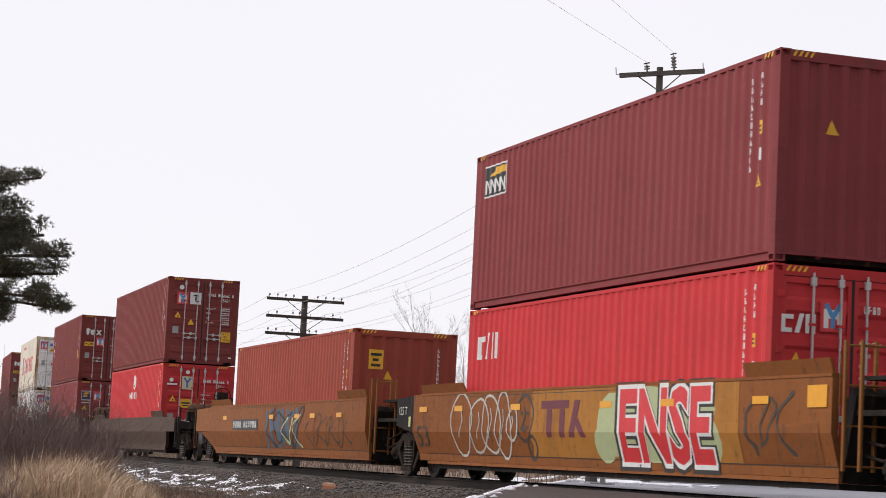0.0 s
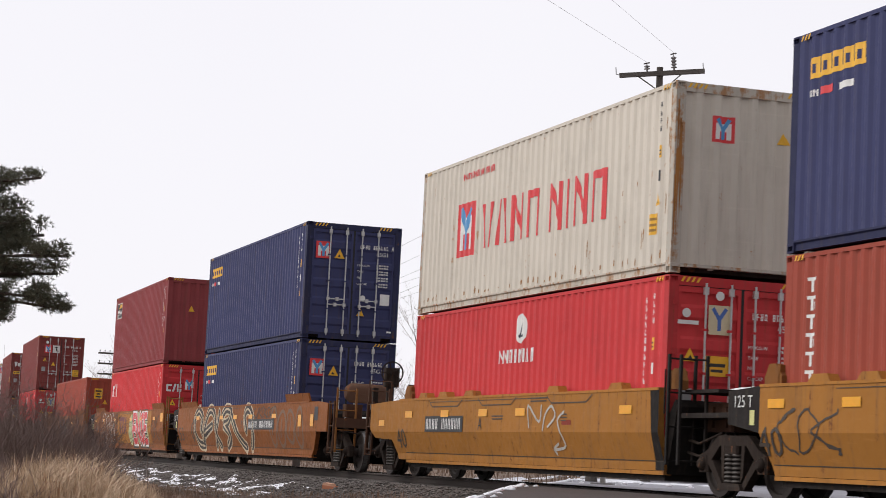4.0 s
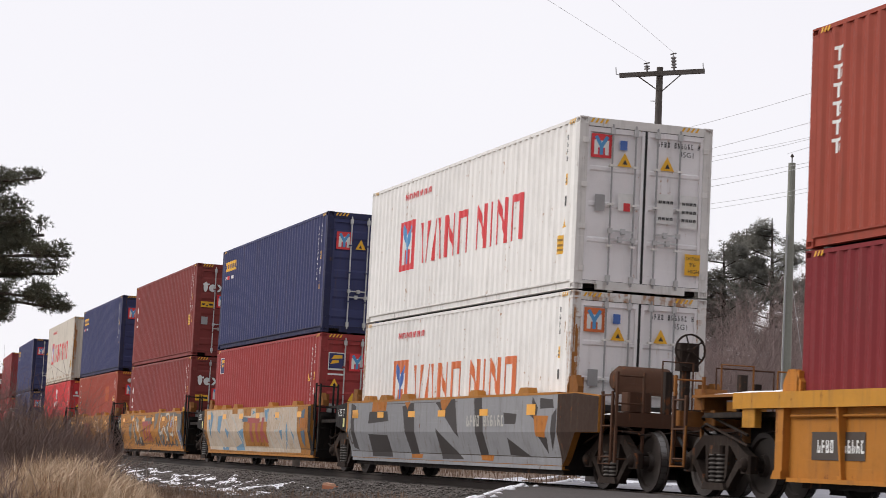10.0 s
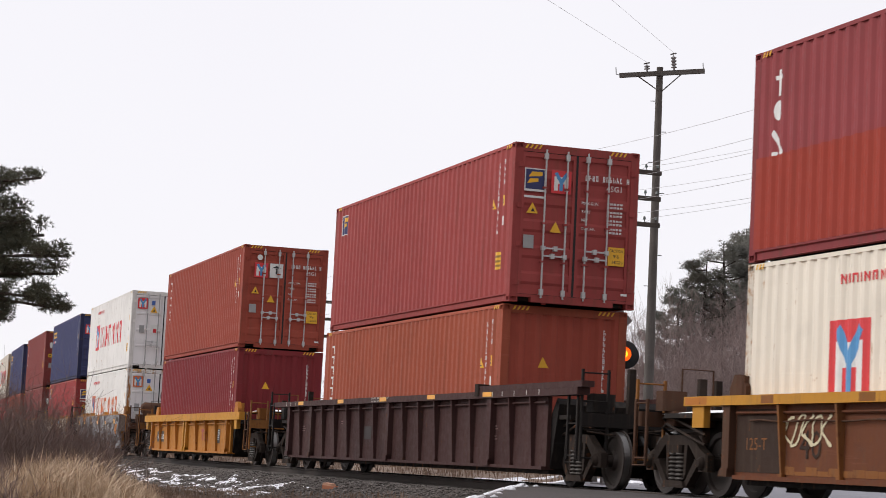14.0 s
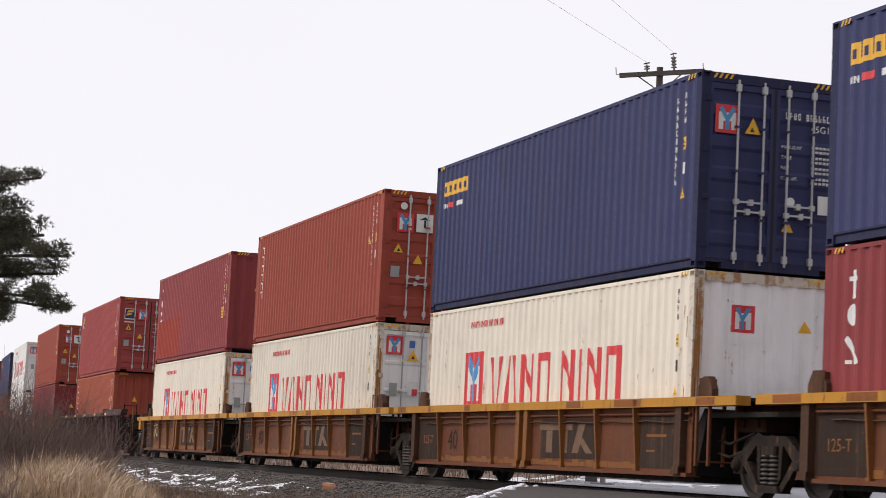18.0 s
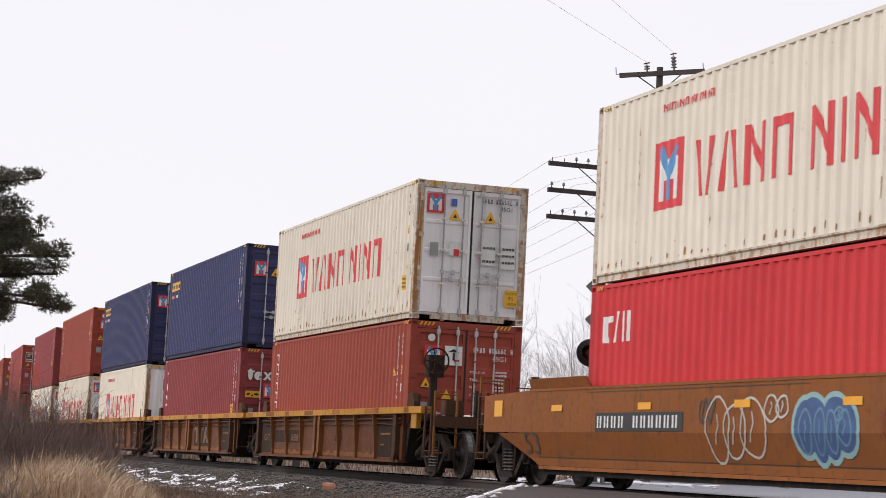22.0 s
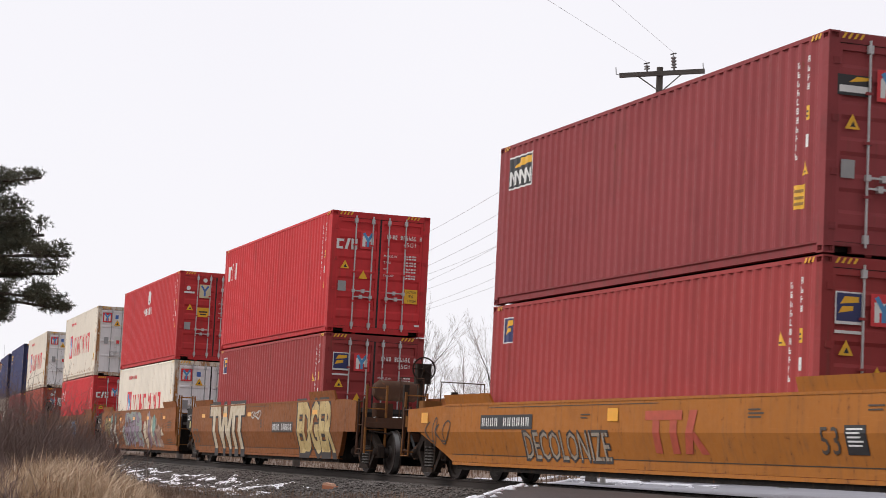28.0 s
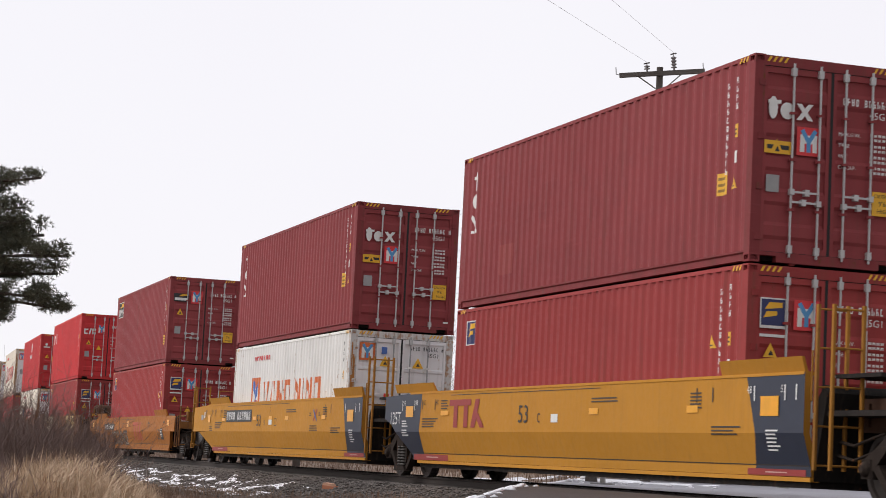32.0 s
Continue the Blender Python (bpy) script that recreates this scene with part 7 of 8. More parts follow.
def sheet_of(us, ds, height, name):
    s = Shape()
    p = [[along(u, d, height(u, d)) for d in ds] for u in us]
    n = len(ds)
    s.v = [tuple(q) for row in p for q in row]
    s.f = [(i * n + j, (i + 1) * n + j, (i + 1) * n + j + 1, i * n + j + 1) for i in range(len(us) - 1) for j in range(n - 1)]
    return s.mesh(name, smooth=True)


def setting(name, me, material, label, category):
    ob = new(name, me)
    ob.data.materials.append(material)
    return tagged(ob, label, category, kind="structure")


us = [-2500, -800, -300, -120, -60, -30] + [-10 + 0.8 * k for k in range(150)] + [115, 125, 140, 170, 210, 280, 400, 700, 1200, 1900]
ds = [-2500, -900, -400, -220, -150, -110, -80, -60, -45, -35, -28, -22, -18, -15, -12, -10, -8.5, -7.5, -6.5, -5.5, -4.6, -3.8, -3.2, -2.6, -2.0, -1.9]
ds = ds + [1.9, 2.0, 2.3, 2.6, 2.9, 3.2, 3.6, 4.0, 4.5, 5, 6, 7, 8, 9, 10, 12, 14, 17, 20, 26, 34, 45, 60, 100, 200, 500, 1500]
setting("ground", sheet_of(us, ds, lambda u, d: ground_z(u, d) - (0.05 if -3 < d < 3 else 0), "ground"), SOIL, "dry winter turf with thin old snow", "ground")
bed_d = [-3.3, -2.8, -2.4, -2.0, -1.55, -1.3, -0.9, -0.4, 0, 0.4, 0.9, 1.3, 1.55, 1.8, 2.0, 2.25, 2.5, 2.8, 3.1, 3.4, 3.8, 4.3, 4.8]
setting("track_bed", sheet_of([-60, -30] + [-10 + 0.4 * k for k in range(340)] + [140, 170, 220, 300, 420], bed_d,
        lambda u, d: ground_z(u, d) + 0.012 + 0.03 * noise.noise((u * 5, d * 5, 2.0)) - (0.25 if road_edge(d) - ROAD_WIDE < u < road_edge(d) + 0.3 else 0.0), "track_bed"),
        BALLAST, "grey stone ballast with dirt", "track bed")

# rails: foot, web and head, bright only where wheels run
SECTION = [(-0.07, -0.172), (0.07, -0.172), (0.07, -0.16), (0.012, -0.145), (0.012, -0.045), (0.037, -0.036), (0.037, -0.008), (0.03, 0.0), (-0.03, 0.0), (-0.037, -0.008), (-0.037, -0.036), (-0.012, -0.045), (-0.012, -0.145), (-0.07, -0.16)]
tilt = math.sin(radians(CANT))
for sg in (1, -1):
    s, h = Shape(), Shape()
    for k in range(-12, 85):
        u0, u1 = k * 5.0, k * 5.0 + 5.0
        d0, dz = sg * GAUGE, sg * GAUGE * tilt
        s.loft([along(u0, d0 + a, z + dz) for a, z in SECTION], [along(u1, d0 + a, z + dz) for a, z in SECTION], False)
        h.face([along(u0, d0 - 0.028, 0.0012 + dz), along(u1, d0 - 0.028, 0.0012 + dz), along(u1, d0 + 0.028, 0.0012 + dz), along(u0, d0 + 0.028, 0.0012 + dz)])
    r = setting("rail", s.mesh("rail"), RAIL_SIDE, "worn brown steel rail with bright head", "rail")
    part("rail_head", h.mesh("rail_head"), RAIL_TOP, r)
track = setting("tie_row", Shape().box(-0.01, 0.01, -0.01, 0.01, -0.30, -0.29).mesh("tie_row"), TIMBER, "row of creosoted wooden ties", "ties")
tie_mesh = Shape().block(-0.115, 0.115, -1.3, 1.3, -0.36, -0.173, 0.012).mesh("tie")
tie_mesh.materials.append(TIMBER)
rnd = random.Random(3)
for k in range(-16, 250):
    u = k * 0.52
    if ROAD_LEFT - ROAD_WIDE + 3 < u < ROAD_LEFT + 1.0:
        continue
    t = new("tie", tie_mesh)
    t.parent = track
    p = along(u)
    t.matrix_basis = pose(p.x, p.y, rnd.uniform(-0.012, 0.0), CANT, 0, 180 - math.degrees(u * CURVE) + rnd.uniform(-1, 1))

# road over the crossing, with slots beside the rails
def road_sheet(d0, d1, name):
    dd = sorted({d0, d1, *[x for x in (-90, -60, -40, -25, -15, -10, -7, -5, -3.5, -2.5, -1.6, 1.2, 1.8, 2.5, 3.5, 5, 7, 10, 13) if d0 < x < d1]})
    s, n = Shape(), len(dd)
    for k in range(33):
        for d in dd:
            u = road_edge(d) - ROAD_WIDE * (1 - k / 32)
            wob = 0.15 * noise.noise((d * 1.3, 0, 4)) if k == 32 else 0
            s.v.append(tuple(along(u + wob, d, road_z(d) + 0.010 * noise.noise((u * 0.8, d * 0.8, 9.0)) - (0.012 if abs(d) < 1 else 0))))
    s.f = [(i * n + j, (i + 1) * n + j, (i + 1) * n + j + 1, i * n + j + 1) for i in range(32) for j in range(n - 1)]
    return s.mesh(name, smooth=True)


for d0, d1, mat, lab in ((0.86, 15.5, ASPHALT, "worn brown-grey asphalt road up to the rails"), (-150.0, -0.86, SALTED, "salt-greyed asphalt road beyond the rails"), (-0.64, 0.64, ASPHALT, "asphalt panel between the rails")):
    setting("road", road_sheet(d0, d1, "road"), mat, lab, "road")


def patch(u0, u1, d0, d1, step, level, seed, lift=0.025, snow_scale=(0.5, 1.4)):
    """Old snow lying in ragged patches: the parts of a field that a noise leaves over."""
    s = Shape()
    nu, nd = int((u1 - u0) / step), int((d1 - d0) / step)
    f = lambda i, j: noise.fractal((u0 + i * step) * snow_scale[0] * Vector((1, 0, 0)) + Vector((0, (d0 + j * step) * snow_scale[1], seed)), 1.0, 2.0, 4) - 1.2 * max(0, 1 - min(i, nu - i) / (0.15 * nu)) - 0.9 * max(0, 1 - min(j, nd - j) / (0.2 * nd))
    val = [[f(i, j) for j in range(nd + 1)] for i in range(nu + 1)]
    idx = {}

    def vid(i, j):
        if (i, j) not in idx:
            u, d = u0 + i * step, d0 + j * step
            h = max(-0.02, min(lift, (val[i][j] - level) * 0.25))
            idx[i, j] = len(s.v)
            s.v.append(tuple(along(u, d, ground_z(u, d) + 0.02 + h)))
        return idx[i, j]

    for i in range(nu):
        for j in range(nd):
            if max(val[i][j], val[i + 1][j], val[i][j + 1], val[i + 1][j + 1]) > level:
                s.f.append((vid(i, j), vid(i + 1, j), vid(i + 1, j + 1), vid(i, j + 1)))
    return s.mesh("snow", smooth=True)


for name, me in (("snow", patch(39.5, 78, 1.9, 4.4, 0.06, 0.10, 3.0, 0.02, (0.8, 3.6))), ("snow", patch(44, 59, -11, -2.9, 0.10, 0.02, 8.0, 0.06, (0.35, 0.7)))):
    ob = setting(name, me, SNOW, "ragged patches of old snow", "snow")
    ob["kind"] = "stuff"


def lumps(name, spots, material, label, category, kind="stuff", squash=0.7):
    """Rough little lumps, joined: (place, size)."""
    s = Shape()
    rnd = random.Random(11)
    base = [(0.0, 0, 1), (0.9, 0, 0.35), (0.28, 0.86, 0.4), (-0.73, 0.53, 0.3), (-0.73, -0.53, 0.42), (0.28, -0.86, 0.33), (0.5, 0.5, -0.5), (-0.6, 0.1, -0.5), (0.2, -0.7, -0.5)]
    faces = [(0, 1, 2), (0, 2, 3), (0, 3, 4), (0, 4, 5), (0, 5, 1), (1, 6, 2), (2, 6, 7), (2, 7, 3), (3, 7, 4), (4, 7, 8), (4, 8, 5), (5, 8, 1), (1, 8, 6)]
    for p, size in spots:
        i, a = len(s.v), rnd.uniform(0, 6.3)
        ca, sa = math.cos(a), math.sin(a)
        for x, y, z in base:
            k = size * rnd.uniform(0.7, 1.25)
            s.v.append((p[0] + (x * ca - y * sa) * k, p[1] + (x * sa + y * ca) * k, p[2] + z * size * squash))
        s.f += [tuple(i + q for q in f) for f in faces]
    ob = new(name, s.mesh(name, fix=False, smooth=name == "snow_lumps"))
    ob.data.materials.append(material)
    return tagged(ob, label, category, kind=kind)


rnd = random.Random(5)


def strew(n, u0, u1, d0, d1, lo, hi, sink=0.3, bias=1.0):
    out = []
    for _ in range(n):
        u, d, k = rnd.uniform(u0, u1), d0 + (d1 - d0) * rnd.random() ** bias, rnd.uniform(lo, hi)
        out.append((along(u, d, ground_z(u, d) + 0.012 + k * sink), k))
    return out


def edge_strew(n):
    out = []
    for _ in range(n):
        d = rnd.uniform(1.3, 7.0)
        u, k = road_edge(d) + rnd.gauss(0.35, 0.26), rnd.uniform(0.02, 0.085)
        out.append((along(u, d, ground_z(u, d) + 0.02 + k * 0.4), k))
    return out


def far_edge(n):
    """A ploughed ridge along the road beyond the track."""
    out = []
    for _ in range(n):
        d = -rnd.uniform(9, 36)
        k = rnd.uniform(0.05, 0.14)
        u = road_edge(d) + rnd.gauss(0.6, 0.5)
        out.append((along(u, d, max(ground_z(u, d), road_z(d) - 0.05) + k * 0.3), k))
    return out


STONE = grainy("ballast_stone", [(0.3, (0.045, 0.037, 0.033)), (0.5, (0.12, 0.103, 0.094)), (0.7, (0.26, 0.232, 0.215))], 9.0, 30, 0.9, 0.4, 0.01)
lumps("ballast_stones", strew(15000, 34.5, 66, 0.95, 4.4, 0.018, 0.046) + strew(5000, 66, 115, 0.95, 3.6, 0.025, 0.06) + strew(2500, 36.5, 80, -0.6, 0.6, 0.02, 0.05), STONE, "crushed grey ballast stones beside the rail", "ballast")
lumps("snow_lumps", edge_strew(330) + far_edge(150) + strew(40, 40, 60, -6, -3, 0.05, 0.14, 0.4), SNOW, "crumbled lumps of ploughed snow at the road edge", "snow", squash=0.55)

# a broken orange clay block lying on the ballast
p = along(41.9, 2.35, ground_z(41.9, 2.35))
clay = tagged(new("clay_block"), "broken orange clay block lying on ballast", "block")
CLAY = plain("orange_clay", (0.42, 0.16, 0.085), 0.85, vary=0.35)
part("body", Shape().block(-0.16, 0.16, -0.09, 0.09, 0.0, 0.075, 0.015), CLAY, clay)
part("broken_top", Shape().slab([(-0.15, 0.075), (0.10, 0.075), (0.06, 0.12), (-0.13, 0.125)], -0.08, 0.08), plain("pale_clay", (0.58, 0.33, 0.22), 0.85, vary=0.3), clay)
clay.matrix_basis = pose(p.x, p.y, p.z + 0.02, 3, 4, 35)
# ---- poles, wires and the crossing signal ----
GLASS_INS = plain("grey_green_insulator", (0.10, 0.12, 0.115), 0.25)
PORCELAIN = plain("grey_porcelain", (0.26, 0.25, 0.25), 0.3)
WIRE = plain("weathered_wire", (0.42, 0.415, 0.42), 0.6)


def base_z(x, y):
    return ground_z(40, TRACK_Y - y)


def tapered(x0, z0, z1, r0, r1, n=12, lean=0.0):
    return Shape().rod((0, 0, z0), (lean, 0, z1), r0, n, r1)


def telegraph_pole(x, y, top, turn, label):
    """An old line-side pole with three cross-arms of pins."""
    th = tagged(new("telegraph_pole"), label, "pole", "line-side poles")
    z0 = base_z(x, y) - 0.3
    th.matrix_basis = pose(x, y, 0, 0, 0, turn)
    part("pole", tapered(0, z0, top, 0.155, 0.115), POLE_WOOD, th)
    for k in range(3):
        z = top - 0.18 - 0.66 * k
        arm = part("crossarm", Shape().block(0.10, 0.19, -1.52, 1.52, z - 0.055, z + 0.055, 0.008), TIMBER, th)
        for sg in (1, -1):
            part("brace", Shape().rod((0.14, sg * 0.72, z - 0.05), (0.14, sg * 0.03, z - 0.55), 0.014, 5), RAIL_SIDE, arm)
        for j in range(10):
            yy = -1.42 + 2.84 * j / 9 if j not in (4, 5) else -1.42 + 2.84 * j / 9 + (0.05 if j == 5 else -0.05)
            if rnd.random() < 0.12:
                continue
            pin = part("pin", Shape().rod((0.145, yy, z + 0.05), (0.145, yy, z + 0.15), 0.011, 5), RAIL_SIDE, arm)
            if rnd.random() < 0.75:
                part("insulator", Shape().lathe([(0.0, 0.075), (0.025, 0.072), (0.032, 0.04), (0.045, 0.0), (0.02, -0.01)], (0.145, yy, z + 0.13), "z", 8), GLASS_INS, pin)
    return th


T_POLES = [(-16.5, 20.6, 8.2), (-47.2, 20.92, 7.96), (-76.97, 21.81, 6.42), (-103.4, 23.2, 6.55), (-132, 25.5, 6.4)]
for i, (x, y, top) in enumerate(T_POLES):
    telegraph_pole(x, y, top, -1.2 * i, "old grey wooden telegraph pole with three pinned crossarms")


def wire(name, p, q, sag, r, label):
    s = Shape()
    p, q = Vector(p), Vector(q)
    n = 14
    pts = [p.lerp(q, k / n) - Vector((0, 0, sag * 4 * (k / n) * (1 - k / n))) for k in range(n + 1)]
    s.pipe(pts, r, 4)
    ob = new(name, s.mesh(name, fix=False))
    ob.data.materials.append(WIRE)
    return tagged(ob, label, "wire", "overhead wires")


for (x0, y0, t0), (x1, y1, t1) in zip(T_POLES, T_POLES[1:]):
    for k, yy in ((0, -1.42), (0, 1.1), (1, -1.42), (1, -0.8), (1, 0.8), (2, -1.1), (2, 0.5), (2, 1.42)):
        wire("telegraph_wire", (x0 + 0.14, y0 + yy, t0 - 0.05 - 0.62 * k), (x1 + 0.14, y1 + yy, t1 - 0.05 - 0.62 * k), 0.35 + 0.06 * ((k * 3 + int(yy * 10)) % 4), 0.0048, "thin sagging telegraph wire between wooden poles")


def power_pole():
    x, y, top = -54.2, 25.7, 12.03
    th = tagged(new("power_pole"), "tall grey wooden power pole with one tilted crossarm", "pole")
    th.matrix_basis = pose(x, y, 0, 0, 0, -26)
    part("pole", tapered(0, base_z(x, y) - 0.3, top, 0.16, 0.098), POLE_WOOD, th)
    tilt = Matrix.Translation((0, 0, top - 0.2)) @ Matrix.Rotation(radians(4.5), 4, "X") @ Matrix.Translation((0, 0, 0.2 - top))
    arm = part("crossarm", Shape().block(0.09, 0.20, -1.17, 1.30, top - 0.27, top - 0.14, 0.01), POLE_WOOD, th, at=tilt)
    for sg in (1, -1):
        part("brace", Shape().rod((0.12, sg * 0.62, top - 0.26), (0.10, sg * 0.04, top - 0.72), 0.02, 6), POLE_WOOD, arm)
        part("end_hook", Shape().pipe([(0.14, sg * 1.14, top - 0.2), (0.14, sg * 1.26, top - 0.16), (0.14, sg * 1.26, top + 0.04)], 0.014, 5), RAIL_SIDE, arm)
    for yy, n, h in ((-0.36, 2, 0.07), (0.42, 4, 0.095)):
        ins = part("insulator", Shape().lathe([(0.02, -0.14), (0.03, 0.0)] + [q for k in range(n) for q in ((0.085, h * k), (0.085, h * k + 0.02), (0.035, h * k + 0.045))] + [(0.0, h * n + 0.02)], (0.14, yy, top - 0.06), "z", 12), PORCELAIN, arm)
        part("clamp", Shape().rod((0.14, yy - 0.09, top - 0.04 + h * n), (0.14, yy + 0.09, top - 0.01 + h * n), 0.02, 5), RAIL_SIDE, ins)
    for k in range(7):
        part("step", Shape().rod((0, 0.1, top - 1.0 - 0.9 * k), (0, 0.24 * (1 if k % 2 else -1), top - 1.0 - 0.9 * k), 0.012, 5), RAIL_SIDE, th)


power_pole()
wire("power_line", (-54.3, 25.4, 12.12), (-28.49, 9.41, 8.31), 0.0, 0.0035, "thin power line crossing above the track")
wire("power_line", (-54.0, 26.1, 12.42), (-27.99, 10.79, 8.38), 0.0, 0.0035, "thin power line crossing above the track")


def service_pole():
    x, y, top = -50.69, 28.18, 9.02
    th = tagged(new("service_pole"), "slim green-grey wooden pole with a top pin", "pole")
    th.matrix_basis = pose(x, y, 0, 0, 0, 12)
    part("pole", tapered(0, base_z(x, y) - 0.3, top, 0.165, 0.098, 14, -0.0), GREEN_POLE, th)
    part("top_pin", Shape().rod((0, 0, top), (0, 0, top + 0.26), 0.016, 6).lathe([(0.03, 0.0), (0.055, 0.02), (0.03, 0.08)], (0, 0, top + 0.16), "z", 8), RAIL_SIDE, th)
    part("conduit", Shape().rod((0.05, -0.20, base_z(x, y)), (0.05, -0.15, top - 2.0), 0.025, 6), GREY, th)
    part("guy_wire", Shape().rod((0, 0, top - 2.8), (-1.2, 2.4, 0.2), 0.008, 4), WIRE, th)


service_pole()
wire("power_line", (-50.76, 28.06, 9.28), (-22, 25.0, 9.8), 0.25, 0.005, "thin power line on a slim pole")


def crossing_signal():
    x, y = -41.04, 18.46
    face = math.degrees(math.atan2(0 - y, 0 - x))
    th = tagged(new("crossing_signal"), "railway crossing signal with crossbuck and one lamp lit red-orange", "signal")
    z0 = -0.15
    th.matrix_basis = pose(x, y, 0, 0, 0, face - 4)
    ALU = plain("dull_aluminium", (0.30, 0.29, 0.28), 0.5, 0.4)
    part("base", Shape().block(-0.25, 0.25, -0.25, 0.25, z0 - 0.2, z0 + 0.18, 0.03), GREY, th)
    part("mast", Shape().rod((0, 0, z0), (0, 0, 4.45), 0.062, 12), ALU, th)
    part("bell", Shape().lathe([(0.0, 0.42), (0.10, 0.40), (0.115, 0.30), (0.10, 0.27), (0.10, 0.02), (0.07, 0.0)], (0, 0, 4.40), "z", 14), plain("pale_bell_paint", (0.46, 0.46, 0.44), 0.5), th)
    for sg, m in ((1, 0.075), (-1, 0.095)):
        a = radians(45 * sg)
        dy, dz = math.cos(a), math.sin(a)
        b = Shape()
        c = 3.88
        pts = [(-0.62, -0.115), (0.62, -0.115), (0.62, 0.115), (-0.62, 0.115)]
        b.loft([(m, p * dy - q * dz, c + p * dz + q * dy) for p, q in pts], [(m + 0.012, p * dy - q * dz, c + p * dz + q * dy) for p, q in pts])
        blade = part("crossbuck_blade", b, plain("weathered_grey_blade", (0.20, 0.195, 0.19), 0.55, vary=0.3), th)
        t = Shape()
        for k in (-0.42, -0.3, -0.18, 0.2, 0.32, 0.44):
            q = [(k - 0.035, -0.05), (k + 0.035, -0.05), (k + 0.035, 0.05), (k - 0.035, 0.05)]
            t.face([(m + 0.015, p * dy - r * dz, c + p * dz + r * dy) for p, r in q])
        part("lettering_bars", t, plain("faded_black_paint", (0.075, 0.073, 0.07), 0.7), blade)
    part("lamp_arm", Shape().rod((0.03, -0.42, 2.98), (0.03, 0.42, 2.98), 0.035, 8).block(-0.08, 0.08, -0.09, 0.09, 2.9, 3.06, 0.02), ALU, th)
    HOOD = plain("black_lamp_hood", (0.012, 0.012, 0.013), 0.55)
    LIT = plain("lit_red_lens", (1.0, 0.10, 0.008), 0.3, vary=0.02, emit=1.6)
    CORE = plain("lit_lens_core", (1.0, 0.38, 0.02), 0.3, vary=0.02, emit=2.4)
    DARKLENS = plain("dark_red_lens", (0.10, 0.012, 0.012), 0.15)
    for yy, lit in ((0.365, True), (-0.365, False)):
        lamp = part("lamp", Shape().lathe([(0.0, -0.16), (0.12, -0.15), (0.16, -0.02), (0.16, 0.02)], (0.10, yy, 2.80), "x", 18), HOOD, th)
        part("background_disc", Shape().lathe([(0.0, 0.0), (0.29, 0.0), (0.30, 0.012), (0.29, 0.02), (0.0, 0.02)], (0.12, yy, 2.80), "x", 28), HOOD, lamp)
        part("hood", Shape().lathe([(0.165, 0.0), (0.17, 0.20)], (0.14, yy, 2.80), "x", 18), HOOD, lamp)
        part("lens", Shape().lathe([(0.155, 0.0), (0.12, 0.03), (0.06, 0.045), (0.0, 0.05)], (0.145, yy, 2.80), "x", 20), LIT if lit else DARKLENS, lamp)
        if lit:
            part("lens_core", Shape().lathe([(0.085, 0.046), (0.05, 0.055), (0.0, 0.06)], (0.146, yy, 2.80), "x", 16), CORE, lamp)
        part("rear_hood", Shape().lathe([(0.0, -0.5), (0.29, -0.5), (0.29, -0.48), (0.0, -0.48)], (0.02, yy, 2.80), "x", 20), HOOD, lamp)


crossing_signal()

# ---- trees, brush and grass ----
def limb(s, p, q, r0, r1, n=4):
    return s.rod(p, q, r0, n, r1)


def bare_tree(seed, height, spread=0.55, order=4, thin=0.005):
    """A leafless tree: trunk and twigs as two shapes."""
    r = random.Random(seed)
    trunk, twigs = Shape(), Shape()

    def grow(p, way, length, rad, level):
        n = 3 if level < 2 else 2
        for k in range(n):
            q = p + way * (length / n)
            limb(trunk if level < 2 else twigs, p, q, rad, rad * 0.8, 5 if level < 2 else 3)
            rad *= 0.8
            way = (way + Vector((r.uniform(-1, 1), r.uniform(-1, 1), r.uniform(-0.3, 0.6))) * 0.16).normalized()
            p = q
            if level < order:
                for _ in range(r.choice((1, 2, 2)) if level else 2):
                    side = Vector((r.uniform(-1, 1), r.uniform(-1, 1), r.uniform(0.0, 0.8))).normalized()
                    grow(p, (way + side * spread * 1.6).normalized(), length * r.uniform(0.42, 0.62), max(thin, rad * 0.55), level + 1)
        if level < order:
            grow(p, way, length * 0.6, max(thin, rad * 0.8), level + 1)

    grow(Vector((0, 0, 0)), Vector((0, 0, 1)), height * 0.55, height * 0.011 + 0.02, 0)
    return trunk, twigs


BARE = []
for seed, h in ((1, 7.5), (2, 8.5), (3, 6.5), (4, 9.0)):
    th = tagged(new("bare_tree"), "leafless grey-brown tree with fine twigs", "tree", "bare trees behind the track")
    a, b = bare_tree(seed, h)
    part("trunk", a.mesh("trunk", fix=False), BARK, th)
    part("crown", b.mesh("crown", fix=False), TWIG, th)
    BARE.append(th)


def ray_xy(px, dist):
    a = YAW - math.atan((px - 784) / 3685.0)
    return -math.sin(a) * dist, math.cos(a) * dist


def far_z(x, y):
    return ground_z(120, TRACK_Y - y + (x * x) / 3136.0 * 0)


rb = random.Random(21)
first = set()


def plant(kind, px, dist, scale):
    x, y = ray_xy(px, dist)
    m = pose(x, y, far_z(x, y) - 0.1, 0, 0, rb.uniform(0, 360)) @ Matrix.Scale(scale, 4)
    if kind.name in first:
        c = copy_thing(kind, m)
        c.matrix_basis = m
        return c
    first.add(kind.name)
    kind.matrix_basis = m
    return kind


